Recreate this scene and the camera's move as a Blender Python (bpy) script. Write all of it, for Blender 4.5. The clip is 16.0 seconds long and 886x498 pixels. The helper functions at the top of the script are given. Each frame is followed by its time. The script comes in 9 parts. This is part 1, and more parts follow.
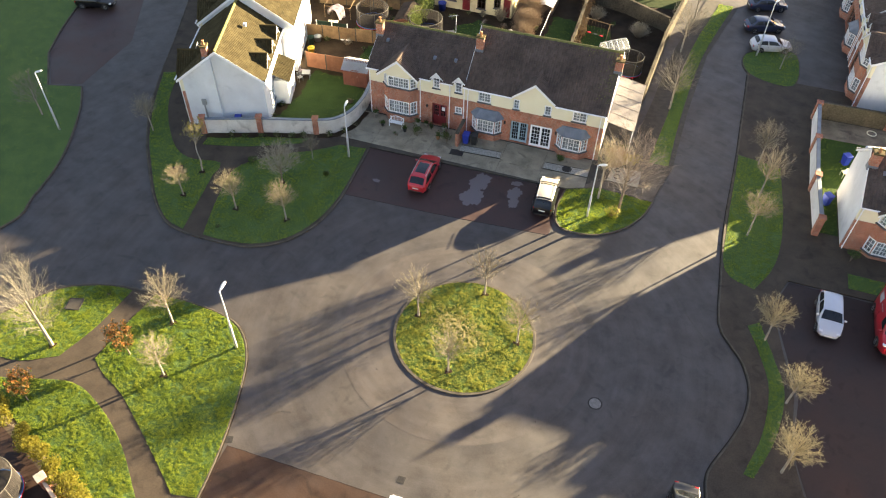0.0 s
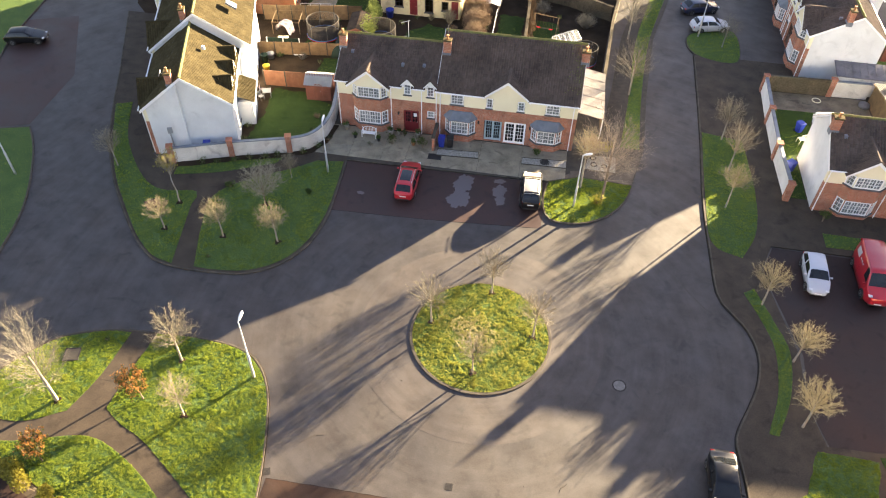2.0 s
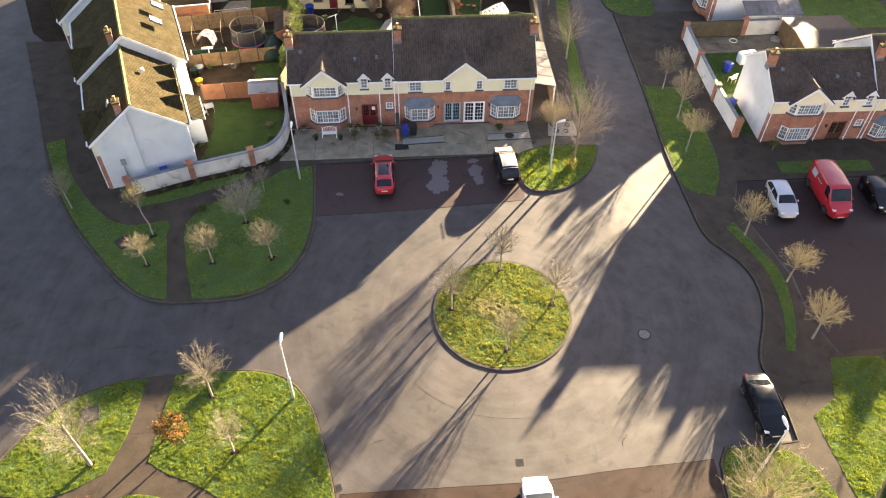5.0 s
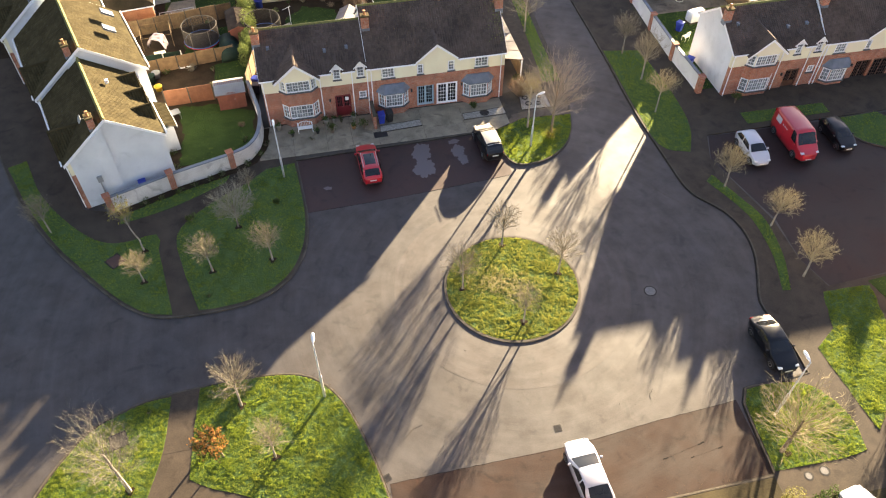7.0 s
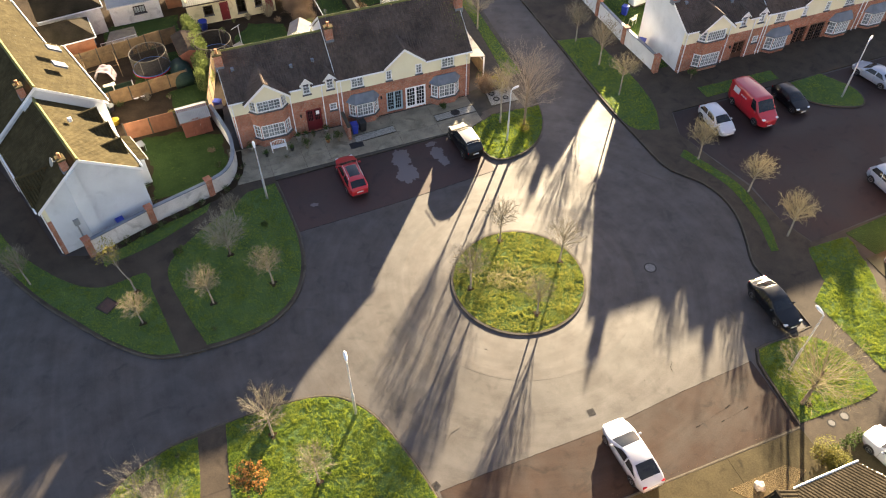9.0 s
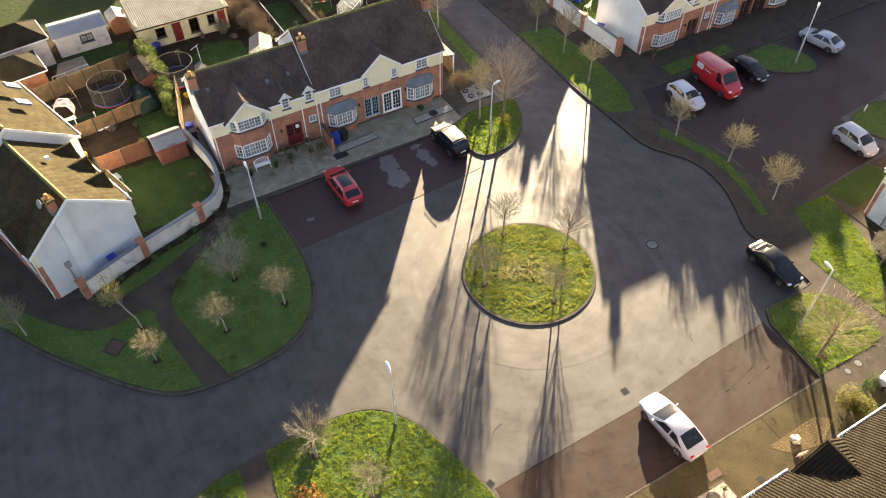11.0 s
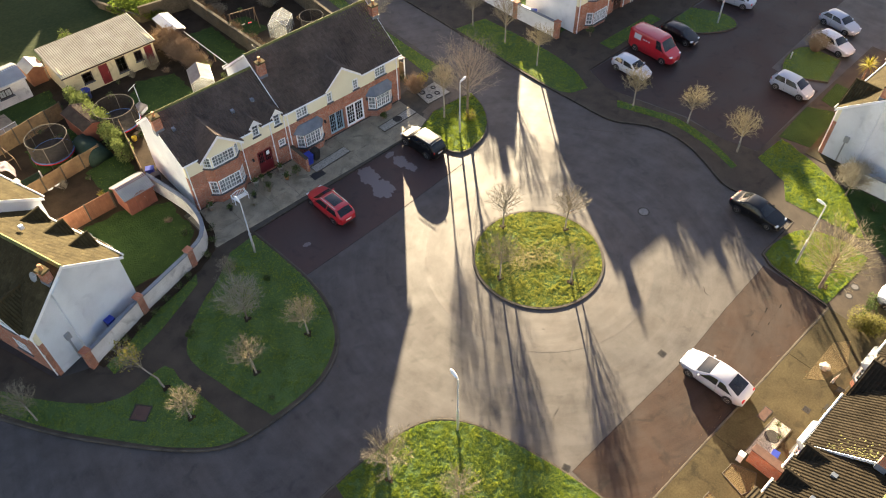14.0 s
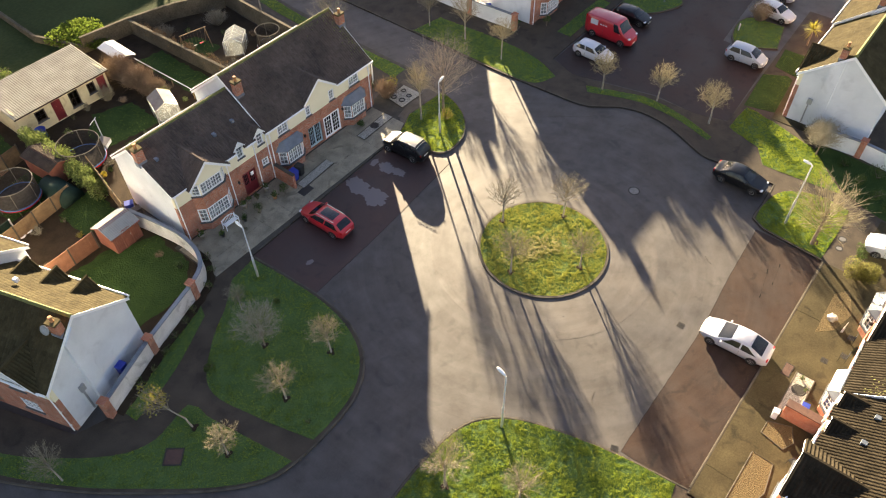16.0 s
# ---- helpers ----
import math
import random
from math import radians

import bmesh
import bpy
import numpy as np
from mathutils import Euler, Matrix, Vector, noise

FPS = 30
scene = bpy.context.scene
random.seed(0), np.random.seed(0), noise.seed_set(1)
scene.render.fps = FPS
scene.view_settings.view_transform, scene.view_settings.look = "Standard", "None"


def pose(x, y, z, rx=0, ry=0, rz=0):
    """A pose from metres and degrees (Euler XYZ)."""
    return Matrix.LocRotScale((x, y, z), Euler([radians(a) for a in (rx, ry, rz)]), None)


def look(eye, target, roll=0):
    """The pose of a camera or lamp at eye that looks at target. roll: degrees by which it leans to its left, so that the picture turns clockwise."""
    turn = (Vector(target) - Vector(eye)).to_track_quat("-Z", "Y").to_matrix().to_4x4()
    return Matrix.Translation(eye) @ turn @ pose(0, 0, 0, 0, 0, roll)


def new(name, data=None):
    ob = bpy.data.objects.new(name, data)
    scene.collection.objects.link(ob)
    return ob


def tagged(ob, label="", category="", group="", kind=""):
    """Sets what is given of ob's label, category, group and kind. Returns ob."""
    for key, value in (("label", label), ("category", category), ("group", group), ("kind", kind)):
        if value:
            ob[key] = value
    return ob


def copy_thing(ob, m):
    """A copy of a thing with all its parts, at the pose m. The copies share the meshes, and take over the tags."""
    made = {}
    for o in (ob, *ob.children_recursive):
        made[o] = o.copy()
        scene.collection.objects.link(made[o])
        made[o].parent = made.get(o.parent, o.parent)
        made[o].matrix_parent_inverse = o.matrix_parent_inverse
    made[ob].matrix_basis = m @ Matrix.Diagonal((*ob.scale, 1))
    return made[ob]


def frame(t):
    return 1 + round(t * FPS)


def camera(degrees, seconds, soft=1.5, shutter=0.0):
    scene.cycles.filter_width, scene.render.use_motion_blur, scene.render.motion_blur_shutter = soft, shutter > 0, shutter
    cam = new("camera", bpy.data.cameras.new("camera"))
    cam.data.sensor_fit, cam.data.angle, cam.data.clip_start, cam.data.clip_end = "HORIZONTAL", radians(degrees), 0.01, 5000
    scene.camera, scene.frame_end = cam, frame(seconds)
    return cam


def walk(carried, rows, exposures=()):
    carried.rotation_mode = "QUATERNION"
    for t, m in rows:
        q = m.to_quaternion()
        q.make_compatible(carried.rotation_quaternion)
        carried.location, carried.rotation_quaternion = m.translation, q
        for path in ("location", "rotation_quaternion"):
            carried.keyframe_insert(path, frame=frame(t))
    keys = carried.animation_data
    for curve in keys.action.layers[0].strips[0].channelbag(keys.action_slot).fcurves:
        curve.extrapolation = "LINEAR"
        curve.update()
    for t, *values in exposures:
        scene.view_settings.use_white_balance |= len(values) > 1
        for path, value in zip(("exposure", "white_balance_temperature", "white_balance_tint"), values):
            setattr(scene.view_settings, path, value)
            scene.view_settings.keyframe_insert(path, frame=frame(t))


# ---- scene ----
# camera and its flight: an arc round the mini roundabout, about 41 m up
cam = camera(61.8, 16.0, soft=1.1)
METRES, EYE, TILT, LEAN, TURN = 47.0, 41.48, -46.17, -1.03, 18.7
EAST, NORTH = 7.99, -30.61          # the first eye, seen from the middle of the roundabout
ROWS = [
    (0.0, 0.0, 0.0, 0.0, 0.0, 0.0, 0.0),
    (0.5, -0.0317, -0.0034, 0.0025, -1.47, 0.06, 1.55),
    (1.0, -0.0633, -0.0048, 0.0032, -3.04, 0.07, 3.23),
    (1.5, -0.0954, -0.0022, 0.0052, -4.53, 0.02, 4.83),
    (2.0, -0.1262, 0.0031, 0.0093, -6.08, -0.11, 6.46),
    (2.5, -0.1566, 0.0084, 0.0139, -7.66, -0.25, 8.13),
    (3.0, -0.1887, 0.0143, 0.0191, -9.34, -0.46, 9.82),
    (3.5, -0.2202, 0.0192, 0.0247, -10.97, -0.68, 11.47),
    (4.0, -0.2513, 0.0234, 0.0314, -12.5, -1.25, 13.04),
    (6.5, -0.3923, 0.0524, 0.0837, -20.42, -6.29, 20.77),
    (7.0, -0.418, 0.0605, 0.0938, -22.06, -6.86, 22.22),
    (7.5, -0.4441, 0.0702, 0.1061, -23.97, -7.58, 23.86),
    (8.0, -0.4693, 0.0813, 0.1185, -25.79, -8.28, 25.37),
    (8.5, -0.4929, 0.0939, 0.1322, -27.64, -9.06, 26.82),
    (9.0, -0.5159, 0.108, 0.1467, -29.52, -9.91, 28.23),
    (11.5, -0.6249, 0.1823, 0.2272, -39.37, -15.01, 34.7),
    (12.0, -0.6437, 0.1985, 0.2454, -41.59, -16.29, 35.94),
    (12.5, -0.661, 0.2155, 0.2641, -43.91, -17.64, 37.14),
    (13.0, -0.6773, 0.233, 0.2833, -46.23, -19.07, 38.25),
    (13.5, -0.6937, 0.2513, 0.3033, -48.65, -20.58, 39.33),
    (14.0, -0.7093, 0.2703, 0.3239, -51.13, -22.16, 40.36),
    (14.5, -0.7229, 0.2897, 0.3452, -53.84, -23.92, 41.37),
    (15.0, -0.7352, 0.3098, 0.3666, -56.58, -25.75, 42.33),
    (15.5, -0.7475, 0.3312, 0.3888, -59.32, -27.61, 43.18),
    (16.0, -0.7586, 0.3523, 0.4119, -62.18, -29.6, 43.99),
]
EXPOSURES = [(0.0, 3.24, 7200, 27), (1.0, 3.43, 7250, 30), (4.0, 3.38, 7250, 33), (9.0, 3.05, 7100, 31), (16.0, 2.96, 7100, 30)]
walk(cam, [(t, pose(EAST, NORTH, EYE, TILT, LEAN, TURN) @ pose(METRES * x, METRES * y, METRES * z, 90 + pitch, roll, yaw)) for t, x, y, z, yaw, pitch, roll in ROWS], EXPOSURES)

# ---- light ----
SUN_EL, SUN_AZ = 11.2, 50.6          # degrees above the horizon; degrees from +x towards +y
world = bpy.data.worlds.new("sky")
scene.world = world
world.use_nodes = True
_n = world.node_tree.nodes
_sky = _n.new("ShaderNodeTexSky")
_sky.sky_type, _sky.sun_disc = "NISHITA", False
_sky.sun_elevation, _sky.sun_rotation = radians(SUN_EL), radians(90 - SUN_AZ)
_sky.air_density, _sky.dust_density, _sky.ozone_density = 1.2, 0.8, 1.8
_n["Background"].inputs["Strength"].default_value = 0.048
world.node_tree.links.new(_sky.outputs["Color"], _n["Background"].inputs["Color"])
sun = new("sun", bpy.data.lights.new("sun", "SUN"))
sun.data.energy, sun.data.angle, sun.data.color = 4.8, radians(0.55), (1.0, 0.94, 0.59)
_to = Vector((math.cos(radians(SUN_EL)) * math.cos(radians(SUN_AZ)), math.cos(radians(SUN_EL)) * math.sin(radians(SUN_AZ)), math.sin(radians(SUN_EL))))
sun.matrix_world = look(_to * 100, (0, 0, 0))

# ---- materials ----
def material(name, c1, c2=None, scale=2.0, rough=0.7, bump=0.2, fine=40.0, metal=0.0, spread=0.0, fine_mix=0.35, rough2=None, coat=0.0, grit=0.02, spec=0.5, stain=0.0):
    """Two colours mixed by a broad and a fine noise at world size, with relief from the fine one."""
    m = bpy.data.materials.new(name)
    m.use_nodes = True
    nt = m.node_tree
    n, l = nt.nodes, nt.links
    b = n["Principled BSDF"]
    pos = n.new("ShaderNodeNewGeometry")
    big, small = n.new("ShaderNodeTexNoise"), n.new("ShaderNodeTexNoise")
    big.inputs["Scale"].default_value, small.inputs["Scale"].default_value = scale, fine
    big.inputs["Detail"].default_value, small.inputs["Detail"].default_value = 5, 3
    l.new(pos.outputs["Position"], big.inputs["Vector"]), l.new(pos.outputs["Position"], small.inputs["Vector"])
    mixf = n.new("ShaderNodeMix")
    mixf.inputs[0].default_value = fine_mix
    l.new(big.outputs["Fac"], mixf.inputs[2]), l.new(small.outputs["Fac"], mixf.inputs[3])
    ramp = n.new("ShaderNodeMapRange")
    ramp.inputs[1].default_value, ramp.inputs[2].default_value = 0.32, 0.68
    l.new(mixf.outputs[0], ramp.inputs[0])
    mixc = n.new("ShaderNodeMix")
    mixc.data_type = "RGBA"
    mixc.inputs[6].default_value, mixc.inputs[7].default_value = (*c1, 1), (*(c2 or c1), 1)
    l.new(ramp.outputs[0], mixc.inputs[0])
    out = mixc.outputs[2]
    if stain:
        blot, cut, mul = n.new("ShaderNodeTexNoise"), n.new("ShaderNodeMapRange"), n.new("ShaderNodeHueSaturation")
        blot.inputs["Scale"].default_value, blot.inputs["Detail"].default_value, blot.inputs["Distortion"].default_value = 0.9, 8, 0.8
        l.new(pos.outputs["Position"], blot.inputs["Vector"])
        cut.inputs[1].default_value, cut.inputs[2].default_value, cut.inputs[3].default_value, cut.inputs[4].default_value = 0.56, 0.70, 1.0, 1 - stain
        l.new(blot.outputs["Fac"], cut.inputs[0]), l.new(cut.outputs[0], mul.inputs["Value"]), l.new(out, mul.inputs["Color"])
        out = mul.outputs["Color"]
    if spread:
        info, hsv, mr = n.new("ShaderNodeObjectInfo"), n.new("ShaderNodeHueSaturation"), n.new("ShaderNodeMapRange")
        geo = n.new("ShaderNodeNewGeometry")
        add = n.new("ShaderNodeMath")
        add.operation = "ADD"
        l.new(info.outputs["Random"], add.inputs[0]), l.new(geo.outputs["Random Per Island"], add.inputs[1])
        fr = n.new("ShaderNodeMath")
        fr.operation = "FRACT"
        l.new(add.outputs[0], fr.inputs[0])
        mr.inputs[3].default_value, mr.inputs[4].default_value = 1 - spread, 1 + spread
        l.new(fr.outputs[0], mr.inputs[0]), l.new(mr.outputs[0], hsv.inputs["Value"]), l.new(out, hsv.inputs["Color"])
        out = hsv.outputs["Color"]
    l.new(out, b.inputs["Base Color"])
    b.inputs["Metallic"].default_value = metal
    if rough2 is None:
        b.inputs["Roughness"].default_value = rough
    else:
        rr = n.new("ShaderNodeMapRange")
        rr.inputs[1].default_value, rr.inputs[2].default_value = 0.35, 0.65
        rr.inputs[3].default_value, rr.inputs[4].default_value = rough, rough2
        l.new(big.outputs["Fac"], rr.inputs[0]), l.new(rr.outputs[0], b.inputs["Roughness"])
    b.inputs["Coat Weight"].default_value, b.inputs["Specular IOR Level"].default_value = coat, spec
    if bump:
        bp = n.new("ShaderNodeBump")
        bp.inputs["Strength"].default_value, bp.inputs["Distance"].default_value = bump, grit
        l.new(small.outputs["Fac"], bp.inputs["Height"]), l.new(bp.outputs["Normal"], b.inputs["Normal"])
    return m


def leaf_material(name, c1, c2, scale, fine, spread, through_light):
    """A thin leaf or blade: the same two-scale colour, with part of the light passing through it."""
    m = material(name, c1, c2, scale, 0.75, 0.0, fine, spread=spread, spec=0.25)
    n, l = m.node_tree.nodes, m.node_tree.links
    b, out = n["Principled BSDF"], n["Material Output"]
    tr, mx = n.new("ShaderNodeBsdfTranslucent"), n.new("ShaderNodeMixShader")
    l.new(b.inputs["Base Color"].links[0].from_socket, tr.inputs["Color"])
    mx.inputs[0].default_value = through_light
    l.new(b.outputs[0], mx.inputs[1]), l.new(tr.outputs[0], mx.inputs[2]), l.new(mx.outputs[0], out.inputs["Surface"])
    return m


def brick_material(name, c1, c2, mortar):
    """Stretcher-bond facing brick; the pattern runs along x + y and up z, so it suits walls along either axis."""
    m = bpy.data.materials.new(name)
    m.use_nodes = True
    n, l = m.node_tree.nodes, m.node_tree.links
    b = n["Principled BSDF"]
    tc, sep, add, com = n.new("ShaderNodeTexCoord"), n.new("ShaderNodeSeparateXYZ"), n.new("ShaderNodeMath"), n.new("ShaderNodeCombineXYZ")
    l.new(tc.outputs["Object"], sep.inputs[0]), l.new(sep.outputs[0], add.inputs[0]), l.new(sep.outputs[1], add.inputs[1])
    l.new(add.outputs[0], com.inputs[0]), l.new(sep.outputs[2], com.inputs[1])
    t = n.new("ShaderNodeTexBrick")
    t.inputs["Scale"].default_value, t.inputs["Brick Width"].default_value, t.inputs["Row Height"].default_value = 1.0, 0.225, 0.075
    t.inputs["Mortar Size"].default_value = 0.008
    t.inputs["Color1"].default_value, t.inputs["Color2"].default_value, t.inputs["Mortar"].default_value = (*c1, 1), (*c2, 1), (*mortar, 1)
    l.new(com.outputs[0], t.inputs["Vector"])
    no = n.new("ShaderNodeTexNoise")
    no.inputs["Scale"].default_value, no.inputs["Detail"].default_value = 1.3, 6
    l.new(tc.outputs["Object"], no.inputs["Vector"])
    mr, hsv = n.new("ShaderNodeMapRange"), n.new("ShaderNodeHueSaturation")
    mr.inputs[1].default_value, mr.inputs[2].default_value, mr.inputs[3].default_value, mr.inputs[4].default_value = 0.3, 0.7, 0.72, 1.22
    l.new(no.outputs["Fac"], mr.inputs[0]), l.new(mr.outputs[0], hsv.inputs["Value"]), l.new(t.outputs["Color"], hsv.inputs["Color"])
    l.new(hsv.outputs["Color"], b.inputs["Base Color"])
    b.inputs["Roughness"].default_value = 0.85
    bp = n.new("ShaderNodeBump")
    bp.inputs["Strength"].default_value, bp.inputs["Distance"].default_value = 0.5, 0.01
    l.new(t.outputs["Fac"], bp.inputs["Height"]), l.new(bp.outputs["Normal"], b.inputs["Normal"])
    bp.invert = True
    return m


def glass_material(name, tint):
    m = bpy.data.materials.new(name)
    m.use_nodes = True
    b = m.node_tree.nodes["Principled BSDF"]
    b.inputs["Base Color"].default_value, b.inputs["Roughness"].default_value = (*tint, 1), 0.03
    b.inputs["Transmission Weight"].default_value, b.inputs["IOR"].default_value = 1.0, 1.45
    return m


def swept(m, low, high):
    """Faint arcs swept by tyres round the middle of the roundabout, as lighter and darker wear."""
    n, l = m.node_tree.nodes, m.node_tree.links
    b = n["Principled BSDF"]
    src = b.inputs["Base Color"].links[0].from_socket
    pos, flat, ln, nrm = n.new("ShaderNodeNewGeometry"), n.new("ShaderNodeVectorMath"), n.new("ShaderNodeVectorMath"), n.new("ShaderNodeVectorMath")
    flat.operation, ln.operation, nrm.operation = "MULTIPLY", "LENGTH", "NORMALIZE"
    flat.inputs[1].default_value = (1, 1, 0)
    l.new(pos.outputs["Position"], flat.inputs[0]), l.new(flat.outputs[0], ln.inputs[0]), l.new(flat.outputs[0], nrm.inputs[0])
    sep, com = n.new("ShaderNodeSeparateXYZ"), n.new("ShaderNodeCombineXYZ")
    l.new(nrm.outputs[0], sep.inputs[0])
    l.new(sep.outputs[0], com.inputs[0]), l.new(sep.outputs[1], com.inputs[1]), l.new(ln.outputs["Value"], com.inputs[2])
    no, mr, hsv = n.new("ShaderNodeTexNoise"), n.new("ShaderNodeMapRange"), n.new("ShaderNodeHueSaturation")
    no.inputs["Scale"].default_value, no.inputs["Detail"].default_value, no.inputs["Roughness"].default_value = 1.7, 6, 0.6
    l.new(com.outputs[0], no.inputs["Vector"]), l.new(no.outputs["Fac"], mr.inputs[0])
    mr.inputs[1].default_value, mr.inputs[2].default_value, mr.inputs[3].default_value, mr.inputs[4].default_value = 0.34, 0.68, low, high
    l.new(mr.outputs[0], hsv.inputs["Value"]), l.new(src, hsv.inputs["Color"]), l.new(hsv.outputs["Color"], b.inputs["Base Color"])
    # polished and dull patches: the same arcs and broad blots change the gloss
    blot, cut, mul = n.new("ShaderNodeTexNoise"), n.new("ShaderNodeMapRange"), n.new("ShaderNodeMath")
    blot.inputs["Scale"].default_value, blot.inputs["Detail"].default_value, blot.inputs["Roughness"].default_value = 0.55, 9, 0.62
    l.new(pos.outputs["Position"], blot.inputs["Vector"]), l.new(blot.outputs["Fac"], cut.inputs[0])
    gloss = b.inputs["Specular IOR Level"].default_value
    cut.inputs[1].default_value, cut.inputs[2].default_value, cut.inputs[3].default_value, cut.inputs[4].default_value = 0.36, 0.62, 0.70 * gloss, 1.12 * gloss
    mul.operation = "MULTIPLY"
    l.new(cut.outputs[0], mul.inputs[0]), l.new(mr.outputs[0], mul.inputs[1]), l.new(mul.outputs[0], b.inputs["Specular IOR Level"])
    return m


ASPHALT = swept(material("asphalt", (0.0205, 0.0161, 0.0142), (0.0605, 0.0483, 0.0420), 0.22, 0.56, 0.16, 14, rough2=0.74, spec=0.8, fine_mix=0.40, stain=0.38), 0.92, 1.09)
ASPHALT_RING = swept(material("asphalt_ring", (0.028, 0.0215, 0.0186), (0.070, 0.0545, 0.0468), 0.3, 0.56, 0.16, 14, rough2=0.74, spec=0.8, fine_mix=0.40, stain=0.30), 0.90, 1.11)
ASPHALT_RED = material("asphalt_red", (0.030, 0.0155, 0.0135), (0.070, 0.035, 0.030), 0.3, 0.46, 0.12, 14, rough2=0.66, spec=0.38, fine_mix=0.3, stain=0.28)
ASPHALT_BROWN = swept(material("asphalt_brown", (0.022, 0.0115, 0.0078), (0.050, 0.0265, 0.0180), 0.5, 0.65, 0.15, 14, rough2=0.8, spec=0.32, fine_mix=0.45, stain=0.45), 0.90, 1.10)
ASPHALT_COURT = material("asphalt_court", (0.019, 0.0108, 0.0095), (0.046, 0.0255, 0.0220), 0.35, 0.55, 0.12, 14, rough2=0.72, spec=0.3, fine_mix=0.3, stain=0.35)
ASPHALT_PATH = material("asphalt_path", (0.038, 0.0285, 0.020), (0.084, 0.063, 0.045), 0.7, 0.8, 0.14, 14, spec=0.25, fine_mix=0.45, stain=0.35)
CONCRETE = material("concrete", (0.032, 0.0245, 0.0105), (0.080, 0.063, 0.030), 0.6, 0.85, 0.3, 9, spec=0.2, fine_mix=0.4, stain=0.5)
CONCRETE_DAMP = material("damp_concrete", (0.140, 0.118, 0.082), (0.38, 0.325, 0.235), 0.9, 0.5, 0.25, 12, rough2=0.85, spec=0.4, stain=0.45)
PATH_PALE = material("worn_path", (0.075, 0.060, 0.046), (0.155, 0.128, 0.100), 0.7, 0.85, 0.2, 12, spec=0.25, fine_mix=0.4, stain=0.4)
JOINT = material("joint_sand", (0.04, 0.034, 0.026), (0.075, 0.063, 0.048), 2, 0.9, 0.3, 30)
STRAW = leaf_material("straw_grass", (0.36, 0.31, 0.17), (0.56, 0.49, 0.30), 1.5, 9, 0.2, 0.4)
KERB = material("kerb_concrete", (0.055, 0.047, 0.037), (0.115, 0.098, 0.076), 1.2, 0.85, 0.25, 12, spec=0.2, stain=0.4)
GRASS = material("grass", (0.042, 0.088, 0.028), (0.100, 0.158, 0.046), 0.7, 0.9, 1.0, 9, fine_mix=0.6, grit=0.08, spec=0.15)
GRASS_BLADE = leaf_material("grass_blades", (0.190, 0.280, 0.036), (0.330, 0.375, 0.052), 0.55, 6, 0.16, 0.55)
GRASS_TINGED = leaf_material("yellowed_grass_blades", (0.235, 0.275, 0.050), (0.365, 0.365, 0.085), 0.8, 6, 0.2, 0.55)
# grass darkened in its own colour for lawns that lie in shade
GRASS_SHADE = material("shaded_lawn", (0.020, 0.043, 0.011), (0.046, 0.082, 0.022), 0.8, 0.95, 1.0, 9, fine_mix=0.55, grit=0.08, spec=0.1)
EARTH = material("earth", (0.022, 0.015, 0.010), (0.055, 0.038, 0.024), 0.7, 0.95, 0.6, 12, grit=0.06, spec=0.1)
FIELD = material("field", (0.022, 0.036, 0.012), (0.050, 0.065, 0.022), 0.08, 0.95, 0.5, 3, grit=0.1, spec=0.1)
GRAVEL = material("gravel", (0.055, 0.040, 0.020), (0.165, 0.122, 0.064), 9, 0.95, 1.0, 14, fine_mix=0.8, grit=0.06, spec=0.15)
GRAVEL_PALE = material("gravel_pale", (0.16, 0.145, 0.12), (0.48, 0.455, 0.40), 8, 0.95, 1.0, 12, fine_mix=0.85, grit=0.06, spec=0.2)
BRICK = brick_material("red_brick", (0.33, 0.096, 0.052), (0.46, 0.165, 0.092), (0.42, 0.32, 0.25))
RENDER_CREAM = material("cream_render", (0.76, 0.70, 0.50), (0.86, 0.81, 0.62), 0.6, 0.9, 0.12, 30, spec=0.2)
RENDER_WHITE = material("white_render", (0.57, 0.595, 0.62), (0.76, 0.785, 0.81), 0.5, 0.85, 0.12, 30, stain=0.12)
RENDER_GREY = material("weathered_render", (0.44, 0.425, 0.40), (0.76, 0.745, 0.72), 0.7, 0.9, 0.15, 18, fine_mix=0.5, spec=0.2, stain=0.35)
TILE_DARK = material("dark_roof_tile", (0.070, 0.051, 0.042), (0.142, 0.103, 0.083), 0.5, 0.85, 0.3, 9, spread=0.16, spec=0.12)
TILE_BROWN = material("mossy_brown_tile", (0.036, 0.0285, 0.0135), (0.072, 0.0575, 0.0285), 0.9, 0.95, 0.3, 9, spread=0.18, spec=0.08)
TILE_SOUTH = material("weathered_brown_tile", (0.017, 0.0135, 0.0085), (0.040, 0.0315, 0.021), 0.9, 0.95, 0.4, 9, spread=0.18, spec=0.08)
MOSS = material("mossy_ridge", (0.09, 0.10, 0.025), (0.20, 0.19, 0.06), 3, 0.9, 0.5, 20)
UPVC = material("white_upvc", (0.84, 0.85, 0.86), (0.90, 0.90, 0.90), 2, 0.35, 0.03, 20)
LEAD = material("lead_sheet", (0.10, 0.12, 0.15), (0.19, 0.22, 0.26), 1.5, 0.5, 0.15, 14)
SILL = material("dark_sill", (0.05, 0.055, 0.065), (0.09, 0.095, 0.105), 2, 0.6, 0.1, 20)
CURTAIN = material("net_curtain", (0.10, 0.115, 0.125), (0.46, 0.50, 0.52), 2.2, 0.9, 0.1, 6)
CLOTH = material("faded_pink_cloth", (0.27, 0.21, 0.22), (0.36, 0.30, 0.31), 2, 0.95, 0.2, 14, spec=0.1)
